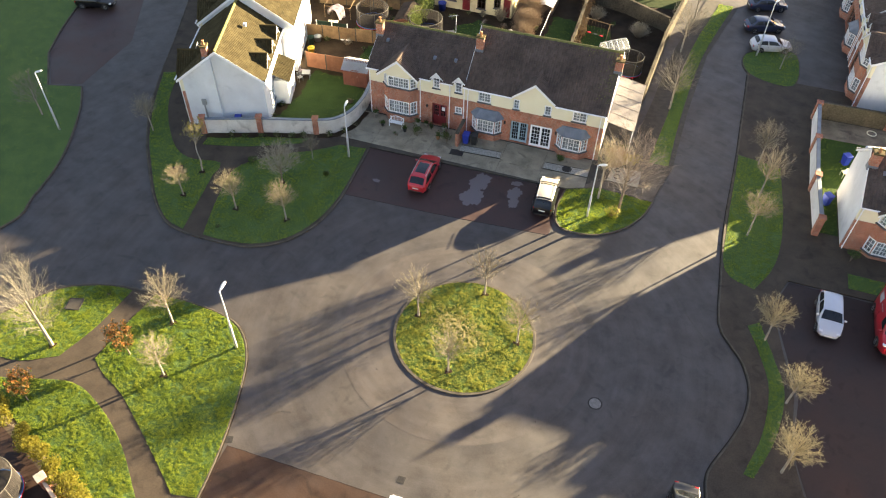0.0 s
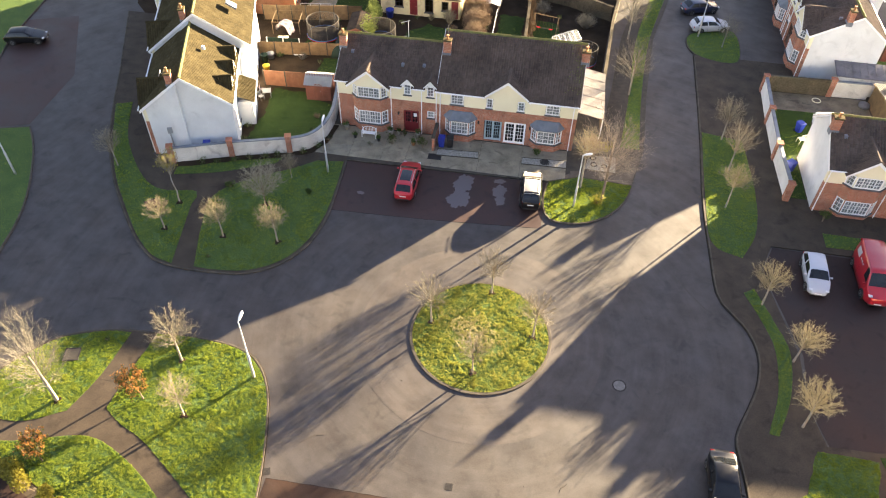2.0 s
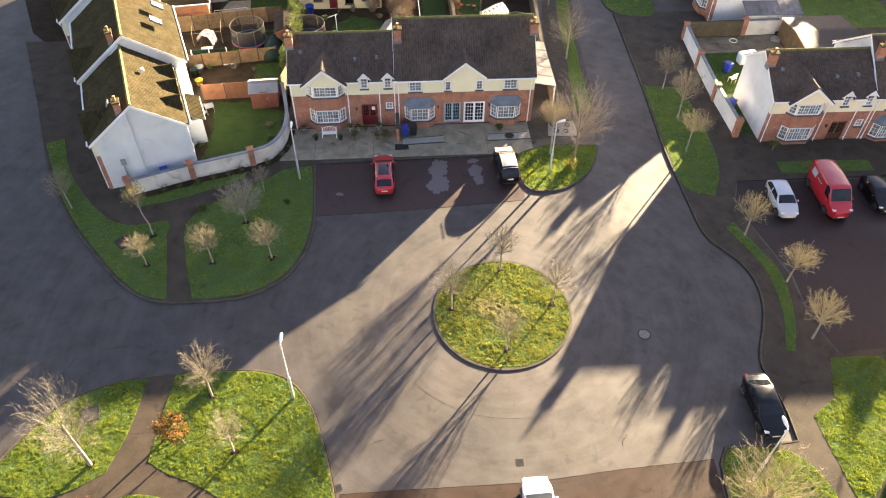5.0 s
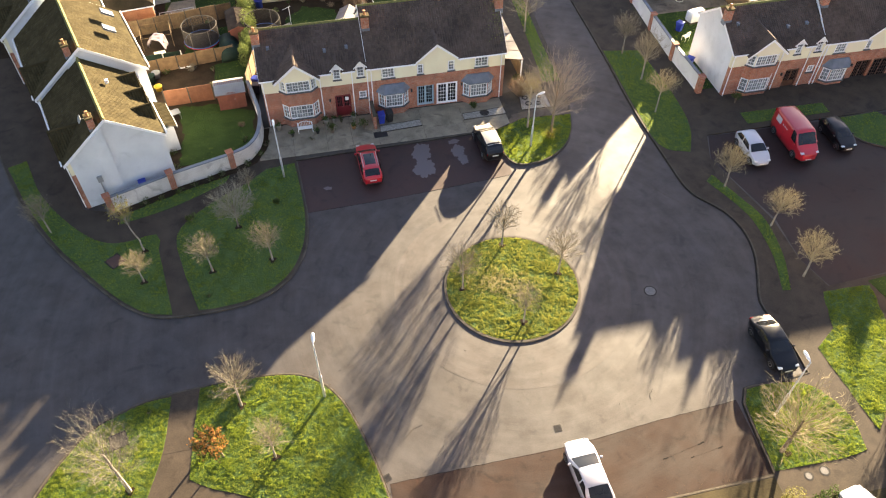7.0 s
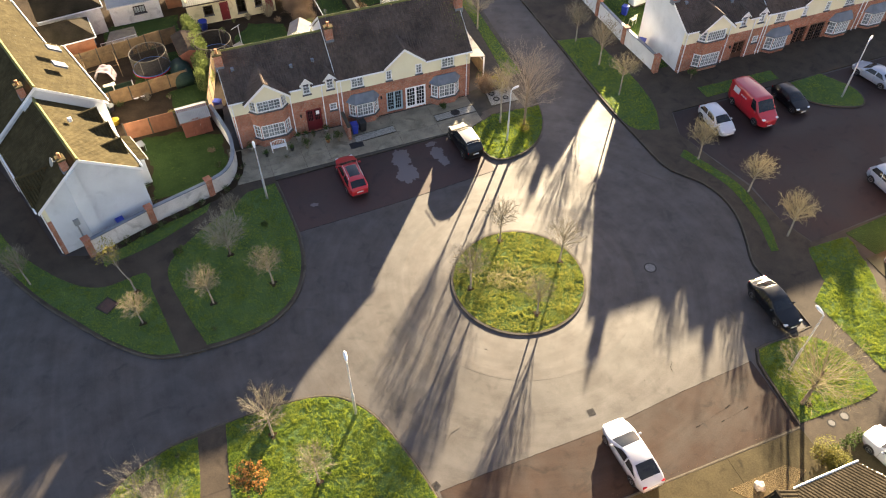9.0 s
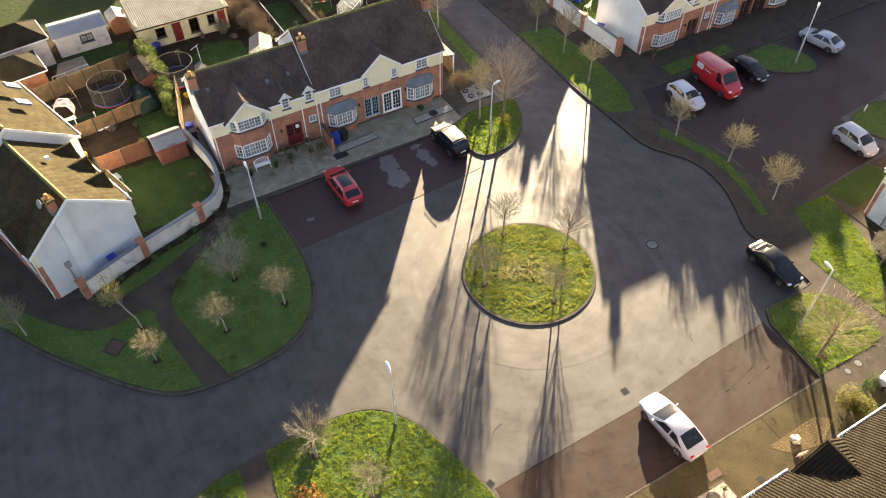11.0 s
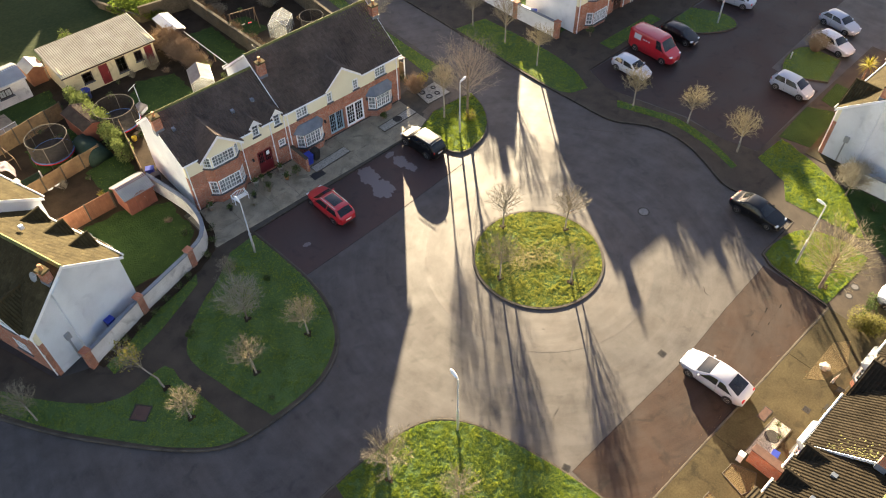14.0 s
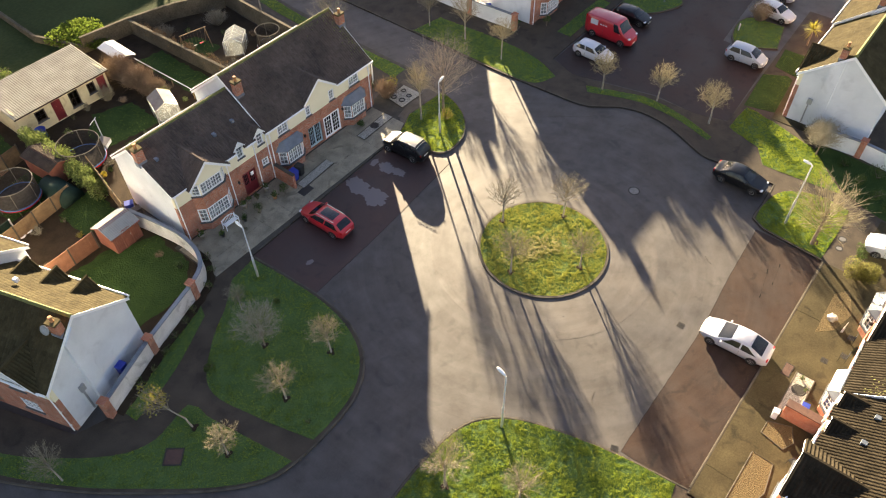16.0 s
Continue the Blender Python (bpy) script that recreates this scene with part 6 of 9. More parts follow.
    for s in (-1, 1):
        part("headlight", boxes((a - 0.36, s * h * 0.68 - 0.15, nose - 0.12, a - 0.10, s * h * 0.68 + 0.13, nose + 0.015), bevel=0.04), LENS_CLEAR, t, "clear headlight")
        part("tail_light", boxes((-a + 0.035, s * h * 0.66 - 0.13, tail - 0.24, -a + 0.20, s * h * 0.66 + 0.13, tail - 0.05), bevel=0.035), LENS_RED, t, "red tail light")
        mb = bmesh.new()
        box(mb, cf - 0.40, s * (h + 0.08) - 0.10, belt - 0.02, cf - 0.27, s * (h + 0.08) + 0.10, belt + 0.11, bevel=0.035)
        part("door_mirror", mb, paint_mat, t, smooth=True)
        for x in (cb + 0.30, mid_b, cf - 0.22):
            part("door_seam", boxes((x - 0.006, s * half(x) * 0.99 - 0.012, 0.32, x + 0.006, s * half(x) * 0.99 + 0.012, belt - 0.06)), TRIM, body)
        for f in wheel_x:
            x = a - f * L
            ar = bmesh.new()
            lathe(ar, [(wr + 0.055, -0.12), (wr + 0.055, 0.10), (wr * 0.5, 0.10)], 20, Matrix.Translation((x, s * (h - 0.10), wr)) @ Matrix.Rotation(-s * math.pi / 2, 4, "X"))
            part("wheel_arch", ar, TRIM, body)
            wheel(t, x, s * (h - 0.085), wr)
    for x, z in ((-a - 0.012, tail - 0.38), (a - 0.02, 0.36)):
        part("number_plate", boxes((x, -0.26, z, x + 0.032, 0.26, z + 0.11)), PLATE, t, "pale number plate")
    part("rear_bumper", boxes((-a - 0.015, -h * 0.68, 0.26, -a + 0.25, h * 0.68, 0.40), bevel=0.04), TRIM, t, "dark bumper")
    part("front_bumper", boxes((a - 0.25, -h * 0.66, 0.24, a + 0.01, h * 0.66, 0.36), bevel=0.04), TRIM, t, "dark bumper")
    return t


car(flip(-8.3, 14.9, 91), "bright red estate car with roof rails and glass sunroof", PAINT_RED, L=4.7, W=1.8, H=1.5, boot=0.12, rear=0.55, belt=0.95, tail=0.98, hood=1.2, sunroof=True, rails=True)
# all black car; the cream colour stands for low sun on it
car(flip(2.15, 15.5, 93), "dark sport utility vehicle with sun glare painted on roof and bonnet", PAINT_BLACK, L=4.3, W=1.82, H=1.66, boot=0.1, rear=0.35, belt=1.05, tail=1.08, nose=0.85, hood=1.1, screen=0.65, wr=0.35, rails=True, glint_paint=PAINT_GLINT)
car(flip(0.4, -15.2, 92), "pearly white saloon car parked nose out", PAINT_PEARL, L=4.7, W=1.85, H=1.45, boot=0.42, rear=0.95, hood=1.22, screen=0.95, belt=0.88, tail=0.95, nose=0.66)
car(flip(15.8, -8.85, -90), "glossy black saloon car parked by a kerb", PAINT_BLACK, L=4.35, W=1.76, H=1.44, boot=0.55, rear=0.7, hood=1.15, screen=0.8, belt=0.9, tail=0.92)
car(flip(24.2, 10.0, -92), "white small hatchback in a parking bay", PAINT_WHITE, L=4.0, W=1.70, H=1.45, boot=0.1, rear=0.45, hood=1.0, belt=0.92, tail=0.95)
car(flip(32.4, 10.2, -90), "black small car in a parking bay", PAINT_BLACK, L=3.9, W=1.66, H=1.42, boot=0.1, rear=0.4, hood=0.95, tail=0.95)
car(flip(32.5, -2.2, -90), "silver compact people carrier in a parking bay", PAINT_SILVER, L=3.9, W=1.68, H=1.58, boot=0.1, rear=0.35, hood=0.8, screen=0.8, belt=0.98, tail=1.0)
car(flip(42.4, 10.3, 100), "silver saloon car in a far parking bay", PAINT_SILVER, L=4.4, W=1.74, H=1.44, boot=0.5, rear=0.7)
car(flip(19.2, 46.9, 15), "white hatchback parked beyond a grass patch", PAINT_WHITE, L=4.2, W=1.74, H=1.46, boot=0.15, rear=0.5)
car(flip(18.4, 51.0, 20), "dark blue car parked in a far bay", PAINT_NAVY, L=4.3, W=1.74, H=1.45, boot=0.3, rear=0.6)
car(flip(18.6, 56.0, 18), "dark car parked in a far bay", PAINT_NAVY, L=4.3, W=1.74, H=1.45, boot=0.3, rear=0.6)
car(flip(-52.5, 30.0, 15), "black hatchback parked across the western road", PAINT_BLACK, L=4.2, W=1.74, H=1.46, boot=0.15, rear=0.5)
car(flip(28.3, 10.4, -91), "red high-roofed delivery van with blank white panels", PAINT_VAN, L=5.3, W=1.98, H=2.35, hood=0.85, boot=0.02, rear=0.10, screen=0.75, belt=1.25, tail=2.1, nose=1.05, wr=0.34, name="van", side_from=1, back_glass=False, tumble=0.10, panels=True)
# ---- gardens, walls, fences and sheds ----
def garden_wall(line, h, label, mat=None, piers=(), t=0.22, cope=None, name="garden_wall", pier_h=0.25):
    """A rendered wall along a line with a coping, and brick piers at given points."""
    w = thing(name, None, label, "wall", "garden walls")
    part("wall", strip(line, t / 2, t / 2, 0.0, h, closed=False), mat or RENDER_GREY, w)
    part("coping", strip(line, t / 2 + 0.05, t / 2 + 0.05, h + 0.002, h + 0.08, closed=False), cope or (WALL_STAINED if mat is WALL_STAINED else LEAD), w, "dark weathered coping")
    for x, y, deg in piers:
        p = part("pier", boxes((-0.24, -0.24, 0.0, 0.24, 0.24, h + pier_h)), BRICK, w, "red brick pier", m=flip(x, y, deg))
        part("pier_cap", prism(bmesh.new(), [(-0.29, -0.29, h + pier_h), (0.29, -0.29, h + pier_h), (0.29, 0.29, h + pier_h), (-0.29, 0.29, h + pier_h)], (0, 0, 0.09)), BRICK, p)
    return w


def fence(a, b, h, mat, label, panel=1.85, posts=KERB, lean=0.0):
    """Boarded panels between posts, from a to b."""
    a, b = Vector((*a, 0)), Vector((*b, 0))
    d = b - a
    n = max(1, round(d.length / panel))
    deg = math.degrees(math.atan2(d.y, d.x))
    f = thing("garden_fence", flip(a.x, a.y, deg, 0.03), label, "fence", "garden fences")
    L = d.length / n
    rng = random.Random(int(a.x * 100 + a.y * 7))
    for k in range(n):
        m = max(4, round(L / 0.15))
        front = []
        for q in range(m):
            x0, x1 = 0.06 + (L - 0.12) * q / m, 0.06 + (L - 0.12) * (q + 1) / m
            o = -0.026 if q % 2 else -0.012
            front += [(x0 + 0.003, o, 0.05), (x1 - 0.003, o, 0.05)]
        bm = bmesh.new()
        prism(bm, front + [(L - 0.06, 0.02, 0.05), (0.06, 0.02, 0.05)], (0, 0, h - 0.05 + rng.uniform(-0.04, 0.04)))
        pn = part("panel", bm, mat, f, m=Matrix.Translation((k * L, 0, 0)))
        for z in (0.35, h - 0.3):
            part("rail", boxes((0.06, 0.021, z, L - 0.06, 0.06, z + 0.08)), mat, pn)
    for k in range(n + 1):
        part("post", boxes((k * L - 0.05, -0.05, -0.1, k * L + 0.05, 0.05, h + 0.06), bevel=0.008), posts, f)
    return f


def shed(x, y, deg, w, d, he, hr, wall, roof_mat, label, ribs=0.16, doors=1, door_mat=None, ridge_along="x", name="shed", over=0.15):
    """A small boarded shed with a ribbed ridged roof; ridge along local x."""
    s = thing(name, flip(x, y, deg, 0.05), label, "shed", "sheds")
    bm = bmesh.new()
    prism(bm, [(-w / 2, -d / 2, 0), (-w / 2, -d / 2, he), (-w / 2, 0, hr), (-w / 2, d / 2, he), (-w / 2, d / 2, 0)], (w, 0, 0))
    body = part("body", bm, wall, s)
    n = round(w / 0.15)
    for q in range(n):
        part("board", boxes((-w / 2 + w * q / n + 0.004, -d / 2 - 0.018, 0.02, -w / 2 + w * (q + 1) / n - 0.004, -d / 2 - 0.001, he - 0.02)), wall, body)
    for sg in (-1, 1):
        r = bmesh.new()
        n = max(4, round((w + 2 * over) / ribs))
        pitch = (hr - he) / (d / 2)
        y0, z0 = sg * (d / 2 + over), he - over * pitch
        for q in range(n):
            xa = -w / 2 - over + (w + 2 * over) * q / n
            xb, xc = xa + (w + 2 * over) / n * 0.5, xa + (w + 2 * over) / n
            pts = [(xa, 0.02), (xa + 0.01, 0.07), (xb, 0.07), (xb + 0.01, 0.02), (xc, 0.02)]
            lo = [r.verts.new((px, y0, z0 + pz)) for px, pz in pts]
            hi = [r.verts.new((px, 0, hr + pz)) for px, pz in pts]
            for i in range(4):
                r.faces.new((lo[i], lo[i + 1], hi[i + 1], hi[i]))
        bmesh.ops.remove_doubles(r, verts=r.verts, dist=1e-4)
        part("roof_sheet", r, roof_mat, s)
    part("fascia", prism(bmesh.new(), [(-w / 2 - over, -d / 2 - over, he - 0.1), (-w / 2 - over, 0, hr + 0.03), (-w / 2 - over, d / 2 + over, he - 0.1), (-w / 2 - over, d / 2 + over, he - 0.18), (-w / 2 - over, 0, hr - 0.09), (-w / 2 - over, -d / 2 - over, he - 0.18)], (w + 2 * over, 0, 0)), wall, s)
    for q in range(doors):
        door(s, -w / 2 + w * (q + 0.5) / doors - 0.42, 0.84, 1.75, door_mat or wall, z=0.02, y=-d / 2 - 0.05)
    return s


def annex(x, y, deg, w, d, he, hr, wall, label):
    """A low extension whose roof is hipped at its eastern end; x, y is the south-east corner."""
    s = thing("rear_extension", flip(x, y, deg, 0.05), label, "outbuilding", "rear extensions")
    part("wall", boxes((-w, 0, 0, 0, d, he)), wall, s)
    o, t = 0.22, 0.1
    sw, se, ne, nw = (-w, -o, he), (o, -o, he), (o, d + o, he), (-w, d + o, he)
    apex, end = (-d * 0.48, d / 2, hr), (-w, d / 2, hr)
    for name, pts in (("roof_slope", (sw, se, apex, end)), ("roof_slope", (ne, nw, end, apex)), ("hip_end", (se, ne, apex))):
        part(name, prism(bmesh.new(), list(pts), (0, 0, t)), TILE_SOUTH, s)
    for a in (se, ne):
        bm = bmesh.new()
        tube(bm, (a[0], a[1], a[2] + t), (apex[0], apex[1], apex[2] + t), 0.07, n=6)
        part("hip_tiles", bm, TILE_SOUTH, s)
    bm = bmesh.new()
    tube(bm, (apex[0], apex[1], apex[2] + t), (end[0], end[1], end[2] + t), 0.07, n=6)
    part("ridge_tiles", bm, TILE_SOUTH, s)
    part("gutter", boxes((o, -o, he - 0.06, o + 0.09, d + o, he + 0.03)), UPVC, s)
    part("gutter", boxes((-w, -o - 0.09, he - 0.06, o, -o - 0.002, he + 0.03)), UPVC, s)
    window(s, 1.1, 1.1, Matrix.Translation((0.004, d / 2 - 0.55, 1.0)) @ Matrix.Rotation(radians(90), 4, "Z"), 2, 1, curtain=False)
    return s


def trampoline(x, y, r, label, pad_mat=None):
    pad_mat = pad_mat or PAD_BLUE
    t = thing("trampoline", flip(x, y, 0, 0.05), label, "trampoline", "trampolines")
    bm = bmesh.new()
    lathe(bm, [(r * 0.965, 0.72), (r * 0.965, 0.756), (r * 0.955, 0.762)], 28)
    part("mat", bm, NET, t, "dark jumping mat")
    pad = bmesh.new()
    lathe(pad, [(r * 0.95, 0.70), (r * 1.04, 0.70), (r * 1.05, 0.725), (r * 1.04, 0.75), (r * 0.95, 0.75)], 28)
    part("pad", pad, pad_mat, t, "blue edge pad")
    rim = bmesh.new()
    lathe(rim, [(r * 1.04, 0.62), (r * 1.06, 0.62), (r * 1.06, 0.69), (r * 1.04, 0.695)], 28)
    part("rim", rim, LENS_RED, t, "red steel rim")
    ring = bmesh.new()
    hoops = [[ring.verts.new(((r + 0.03 * math.cos(q * math.tau / 6)) * math.cos(k * math.tau / 28), (r + 0.03 * math.cos(q * math.tau / 6)) * math.sin(k * math.tau / 28), 2.35 + 0.03 * math.sin(q * math.tau / 6))) for q in range(6)] for k in range(28)]
    for k in range(28):
        for q in range(6):
            ring.faces.new((hoops[k][q], hoops[(k + 1) % 28][q], hoops[(k + 1) % 28][(q + 1) % 6], hoops[k][(q + 1) % 6]))
    part("top_ring", ring, FOAM, t, "dull padded top ring")
    for k in range(6):
        a = k * math.tau / 6
        p = bmesh.new()
        tube(p, (r * math.cos(a), r * math.sin(a), 0.0), (r * math.cos(a), r * math.sin(a), 2.35), 0.03, n=6)
        part("pole", p, FOAM, t)
    net = bmesh.new()
    for k in range(150):
        a = k * math.tau / 150
        tube(net, (r * math.cos(a), r * math.sin(a), 0.75), (r * math.cos(a), r * math.sin(a), 2.33), 0.016, n=3, caps=False)
    for z in np.linspace(0.9, 2.2, 9):
        for k in range(28):
            a0, a1 = k * math.tau / 28, (k + 1) * math.tau / 28
            tube(net, (r * math.cos(a0), r * math.sin(a0), z), (r * math.cos(a1), r * math.sin(a1), z), 0.012, n=3, caps=False)
    part("net", net, NET, t, "dark safety net")
    return t


def hedge(line, w, h, mat, label, per_m=260, size=0.13, seed=1, bark=True, z=0.05, name="hedge"):
    """An uneven leafy mass along a line."""
    rng = random.Random(seed)
    t = thing(name, None, label, "hedge", "hedges")
    spots, stems = [], []
    for a, b in zip(line, line[1:]):
        a, b = Vector((*a, z)), Vector((*b, z))
        L = (b - a).length
        d = (b - a) / L
        nrm = Vector((-d.y, d.x, 0))
        lumps = [(rng.uniform(0, L), rng.uniform(-0.3, 0.3) * w, h * rng.uniform(0.45, 0.8), w * rng.uniform(0.35, 0.6)) for _ in range(int(L * 2.2) + 1)]
        for _ in range(int(per_m * L)):
            s, o, zz, q = rng.choice(lumps)
            v = Vector((rng.gauss(0, 1), rng.gauss(0, 1), rng.gauss(0, 0.9))).normalized() * q * rng.uniform(0.55, 1.1)
            p = a + d * (s + v.x) + nrm * (o + v.y) + Vector((0, 0, max(0.05, zz + v.z * h / w * 0.7)))
            spots.append(p)
        for _ in range(int(L * 5)):
            p = a + d * rng.uniform(0, L) + nrm * rng.uniform(-0.2, 0.2) * w
            q = p + Vector((rng.uniform(-0.3, 0.3), rng.uniform(-0.3, 0.3), h * rng.uniform(0.6, 0.95)))
            stems.append([(p, 0.018), (p.lerp(q, 0.5) + Vector((rng.uniform(-0.1, 0.1), 0, 0)), 0.013), (q, 0.005)])
    part("stem_mass", limb_mesh("stem_mass", stems, BARK_DARK, 4), None, t)
    part("leaves", leaf_mesh("leaves", spots, size, mat, rng), None, t)
    return t


def brush(name, x, y, r, h, label, seed=1, mat=None, n=26, z=0.05):
    """A leafless thicket: many thin arching stems."""
    rng = random.Random(seed)
    t = thing(name, flip(x, y, 0, z), label, "shrub", "bare shrubs")
    lines = []
    for k in range(n * 9):
        a, q = rng.uniform(0, math.tau), math.sqrt(rng.uniform(0, 1))
        p = Vector((math.cos(a) * r * 0.25 * q, math.sin(a) * r * 0.25 * q, -0.04))
        e = Vector((math.cos(a) * r * q, math.sin(a) * r * q, h * rng.uniform(0.5, 1.0) * (1 - 0.45 * q * q)))
        mid = p.lerp(e, 0.55) + Vector((rng.uniform(-0.1, 0.1) * r, rng.uniform(-0.1, 0.1) * r, h * 0.12))
        lines.append([(p, 0.014), (mid, 0.010), (e, 0.004)])
        for _ in range(3):
            g = mid.lerp(e, rng.uniform(0, 0.8))
            lines.append([(g, 0.007), (g + Vector((rng.uniform(-0.3, 0.3) * r, rng.uniform(-0.3, 0.3) * r, rng.uniform(-0.1, 0.25) * h)), 0.004)])
    part("crown", limb_mesh("crown", lines, mat or TWIG, 3), None, t)
    return t


def bungalow():
    """Long low cream building with a corrugated sheet roof that falls towards the house."""
    x0, x1, y0, y1 = -17.3, -8.3, 43.4, 48.4
    h = thing("outbuilding", flip(x0, y0, 0, 0.05), "long cream outbuilding with corrugated roof and red doors", "outbuilding", "sheds")
    W, D = x1 - x0, y1 - y0
    holes = [(1.6, 2.6, 0.9, 2.0), (3.3, 4.2, 0.05, 2.1), (5.0, 6.0, 0.5, 2.1), (6.9, 7.7, 0.9, 2.0), (8.0, 8.8, 0.05, 2.1)]
    part("wall", wall_panel(0, W, 0, 2.45, 0, 0.2, holes), CREAM_WASH, h)
    part("wall", boxes((0, 0.202, 0, 0.2, D, 2.7), (W - 0.2, 0.202, 0, W, D, 2.7), (0.202, D - 0.2, 0, W - 0.202, D, 2.9)), CREAM_WASH, h)
    for u in (3.32, 8.02):
        door(h, u, 0.86, 2.03, RED_DOOR, z=0.05, y=0.06)
    for u, w, a, b in ((1.62, 0.96, 0.92, 1.98), (5.02, 0.96, 0.52, 2.08), (6.92, 0.76, 0.92, 1.98)):
        window(h, w, b - a, Matrix.Translation((u, 0.05, a)), 1, 2, curtain=False, mat=BROWN_PLASTIC)
    r = bmesh.new()
    n = 46
    for q in range(n):
        xa, xc = -0.25 + (W + 0.5) * q / n, -0.25 + (W + 0.5) * (q + 1) / n
        pts = [(xa, 0.0), (xa + (xc - xa) * 0.25, 0.055), (xa + (xc - xa) * 0.5, 0.075), (xa + (xc - xa) * 0.75, 0.055), (xc, 0.0)]
        lo = [r.verts.new((px, -0.35, 2.50 + pz)) for px, pz in pts]
        hi = [r.verts.new((px, D + 0.2, 3.05 + pz)) for px, pz in pts]
        for i in range(4):
            r.faces.new((lo[i], lo[i + 1], hi[i + 1], hi[i]))
    bmesh.ops.remove_doubles(r, verts=r.verts, dist=1e-4)
    part("roof_sheet", r, CORRUGATED, h, "pale corrugated roof sheeting")
    part("fascia", boxes((-0.25, -0.36, 2.38, W + 0.25, -0.30, 2.50)), BROWN_PLASTIC, h)
    return h


def greenhouse(x, y, deg, w, d, label, pane=None):
    g = thing("greenhouse", flip(x, y, deg, 0.05), label, "greenhouse", "greenhouses")
    bm = bmesh.new()
    he, hr = 1.5, 2.1
    for q in range(5):
        xx = -w / 2 + w * q / 4
        for s in (-1, 1):
            tube(bm, (xx, s * d / 2, 0), (xx, s * d / 2, he), 0.02, n=5), tube(bm, (xx, s * d / 2, he), (xx, 0, hr), 0.02, n=5)
    for s in (-1, 1):
        tube(bm, (-w / 2, s * d / 2, he), (w / 2, s * d / 2, he), 0.02, n=5)
    tube(bm, (-w / 2, 0, hr), (w / 2, 0, hr), 0.02, n=5)
    part("frame", bm, ALLOY, g)
    for s in (-1, 1):
        pr = bmesh.new()
        prism(pr, [(-w / 2, s * d / 2, he + 0.02), (w / 2, s * d / 2, he + 0.02), (w / 2, 0, hr + 0.02), (-w / 2, 0, hr + 0.02)], (0, 0, 0.012))
        part("roof_pane", pr, pane or PANE, g).visible_shadow = False
        pw = bmesh.new()
        prism(pw, [(-w / 2, s * d / 2, 0.05), (w / 2, s * d / 2, 0.05), (w / 2, s * d / 2, he), (-w / 2, s * d / 2, he)], (0, 0.008 * s, 0))
        part("wall_pane", pw, GLASS_HAZY, g)
        pe = bmesh.new()
        prism(pe, [(s * w / 2, -d / 2, 0.05), (s * w / 2, d / 2, 0.05), (s * w / 2, d / 2, he), (s * w / 2, 0, hr), (s * w / 2, -d / 2, he)], (0.008 * s, 0, 0))
        part("end_pane", pe, GLASS_HAZY, g)
    return g


GARDENS = [(-25.2, 17.0), (-19.4, 17.7), (-17.4, 19.6), (-17.0, 22.4), (-17.1, 25), (-16.6, 28.7), (-7.2, 28.7), (5, 31.6), (7.4, 31.6), (8.2, 43.5), (9.8, 56), (12, 75), (-60, 75), (-45, 40), (-37.5, 32), (-29, 20)]
surface("garden_ground", GARDENS, -0.2, 0.055, EARTH, "bare brown winter soil of back gardens", "ground")
for name, pts, lab, s in (
        ("lawn_west_garden", [(-24.0, 18.3), (-19.6, 18.2), (-17.6, 20.3), (-17.5, 24.6), (-20.6, 26.3), (-24.2, 26.6), (-23.6, 22.4)], "shaded green lawn behind a curved garden wall", 12),
        ("lawn_patio_garden", [(-20.8, 29.0), (-17.6, 29.2), (-17.6, 33.2), (-20.9, 32.6)], "small shaded lawn beyond a wooden fence", 30),
        ("lawn_play_garden", [(-23.8, 35.0), (-18.6, 35.4), (-18.4, 39.6), (-23.6, 39.0)], "lawn under a trampoline", 25),
        ("lawn_bungalow_garden", [(-13.6, 36.6), (-8.2, 36.0), (-8.2, 40.5), (-11.6, 41.8), (-13.4, 39.8)], "shaded lawn before a long outbuilding", 25),
        ("lawn_mid_garden", [(-3.8, 34.0), (-1.2, 34.0), (-1.2, 45.4), (-3.9, 45.6)], "narrow shaded lawn between garden walls", 25),
        ("lawn_swing_garden", [(0.0, 40.6), (3.0, 41.0), (2.6, 44.6), (0.0, 45.0)], "dull lawn under a garden swing", 25),
        ("lawn_shed_garden", [(-26.0, 43.2), (-18.6, 42.4), (-18.4, 46.4), (-25.8, 46.4)], "shaded lawn before a white shed", 20)):
    # garden shade is put into the turf's darker colour
    green(name, ragged(pts, len(name)), lab, s * 0.12, kerb=False, z=0.085, seed=len(name), turf=GRASS_SHADE)

surface("field_north", [(-6.6, 52.2), (2.5, 51.0), (9.0, 52.0), (10.5, 74), (-40, 74), (-28, 52.6), (-19, 51.6)], -0.2, 0.08, FIELD, "dark rough grass field beyond the gardens", "field")
# white wall with brick piers round the western garden
W_WALL = spline([(-29.0, 13.9), (-24.3, 15.7), (-19.5, 17.2), (-18.0, 18.0), (-17.1, 19.6), (-16.85, 22.0), (-17.2, 24.6), (-17.7, 27.2)], 0.5, closed=False, sharp=(1, 2))
surface("wall_bed", ragged([(-28.75, 13.8), (-24.25, 15.55), (-19.45, 17.05), (-17.92, 17.86), (-17.0, 19.5), (-16.74, 21.8), (-16.25, 21.8), (-16.45, 19.4), (-17.45, 17.45), (-19.3, 16.45), (-24.05, 14.9), (-28.55, 13.2)], 9, 0.5, 0.06), -0.2, TOP + 0.014, EARTH, "dark soil bed along the foot of a white wall", "bed")
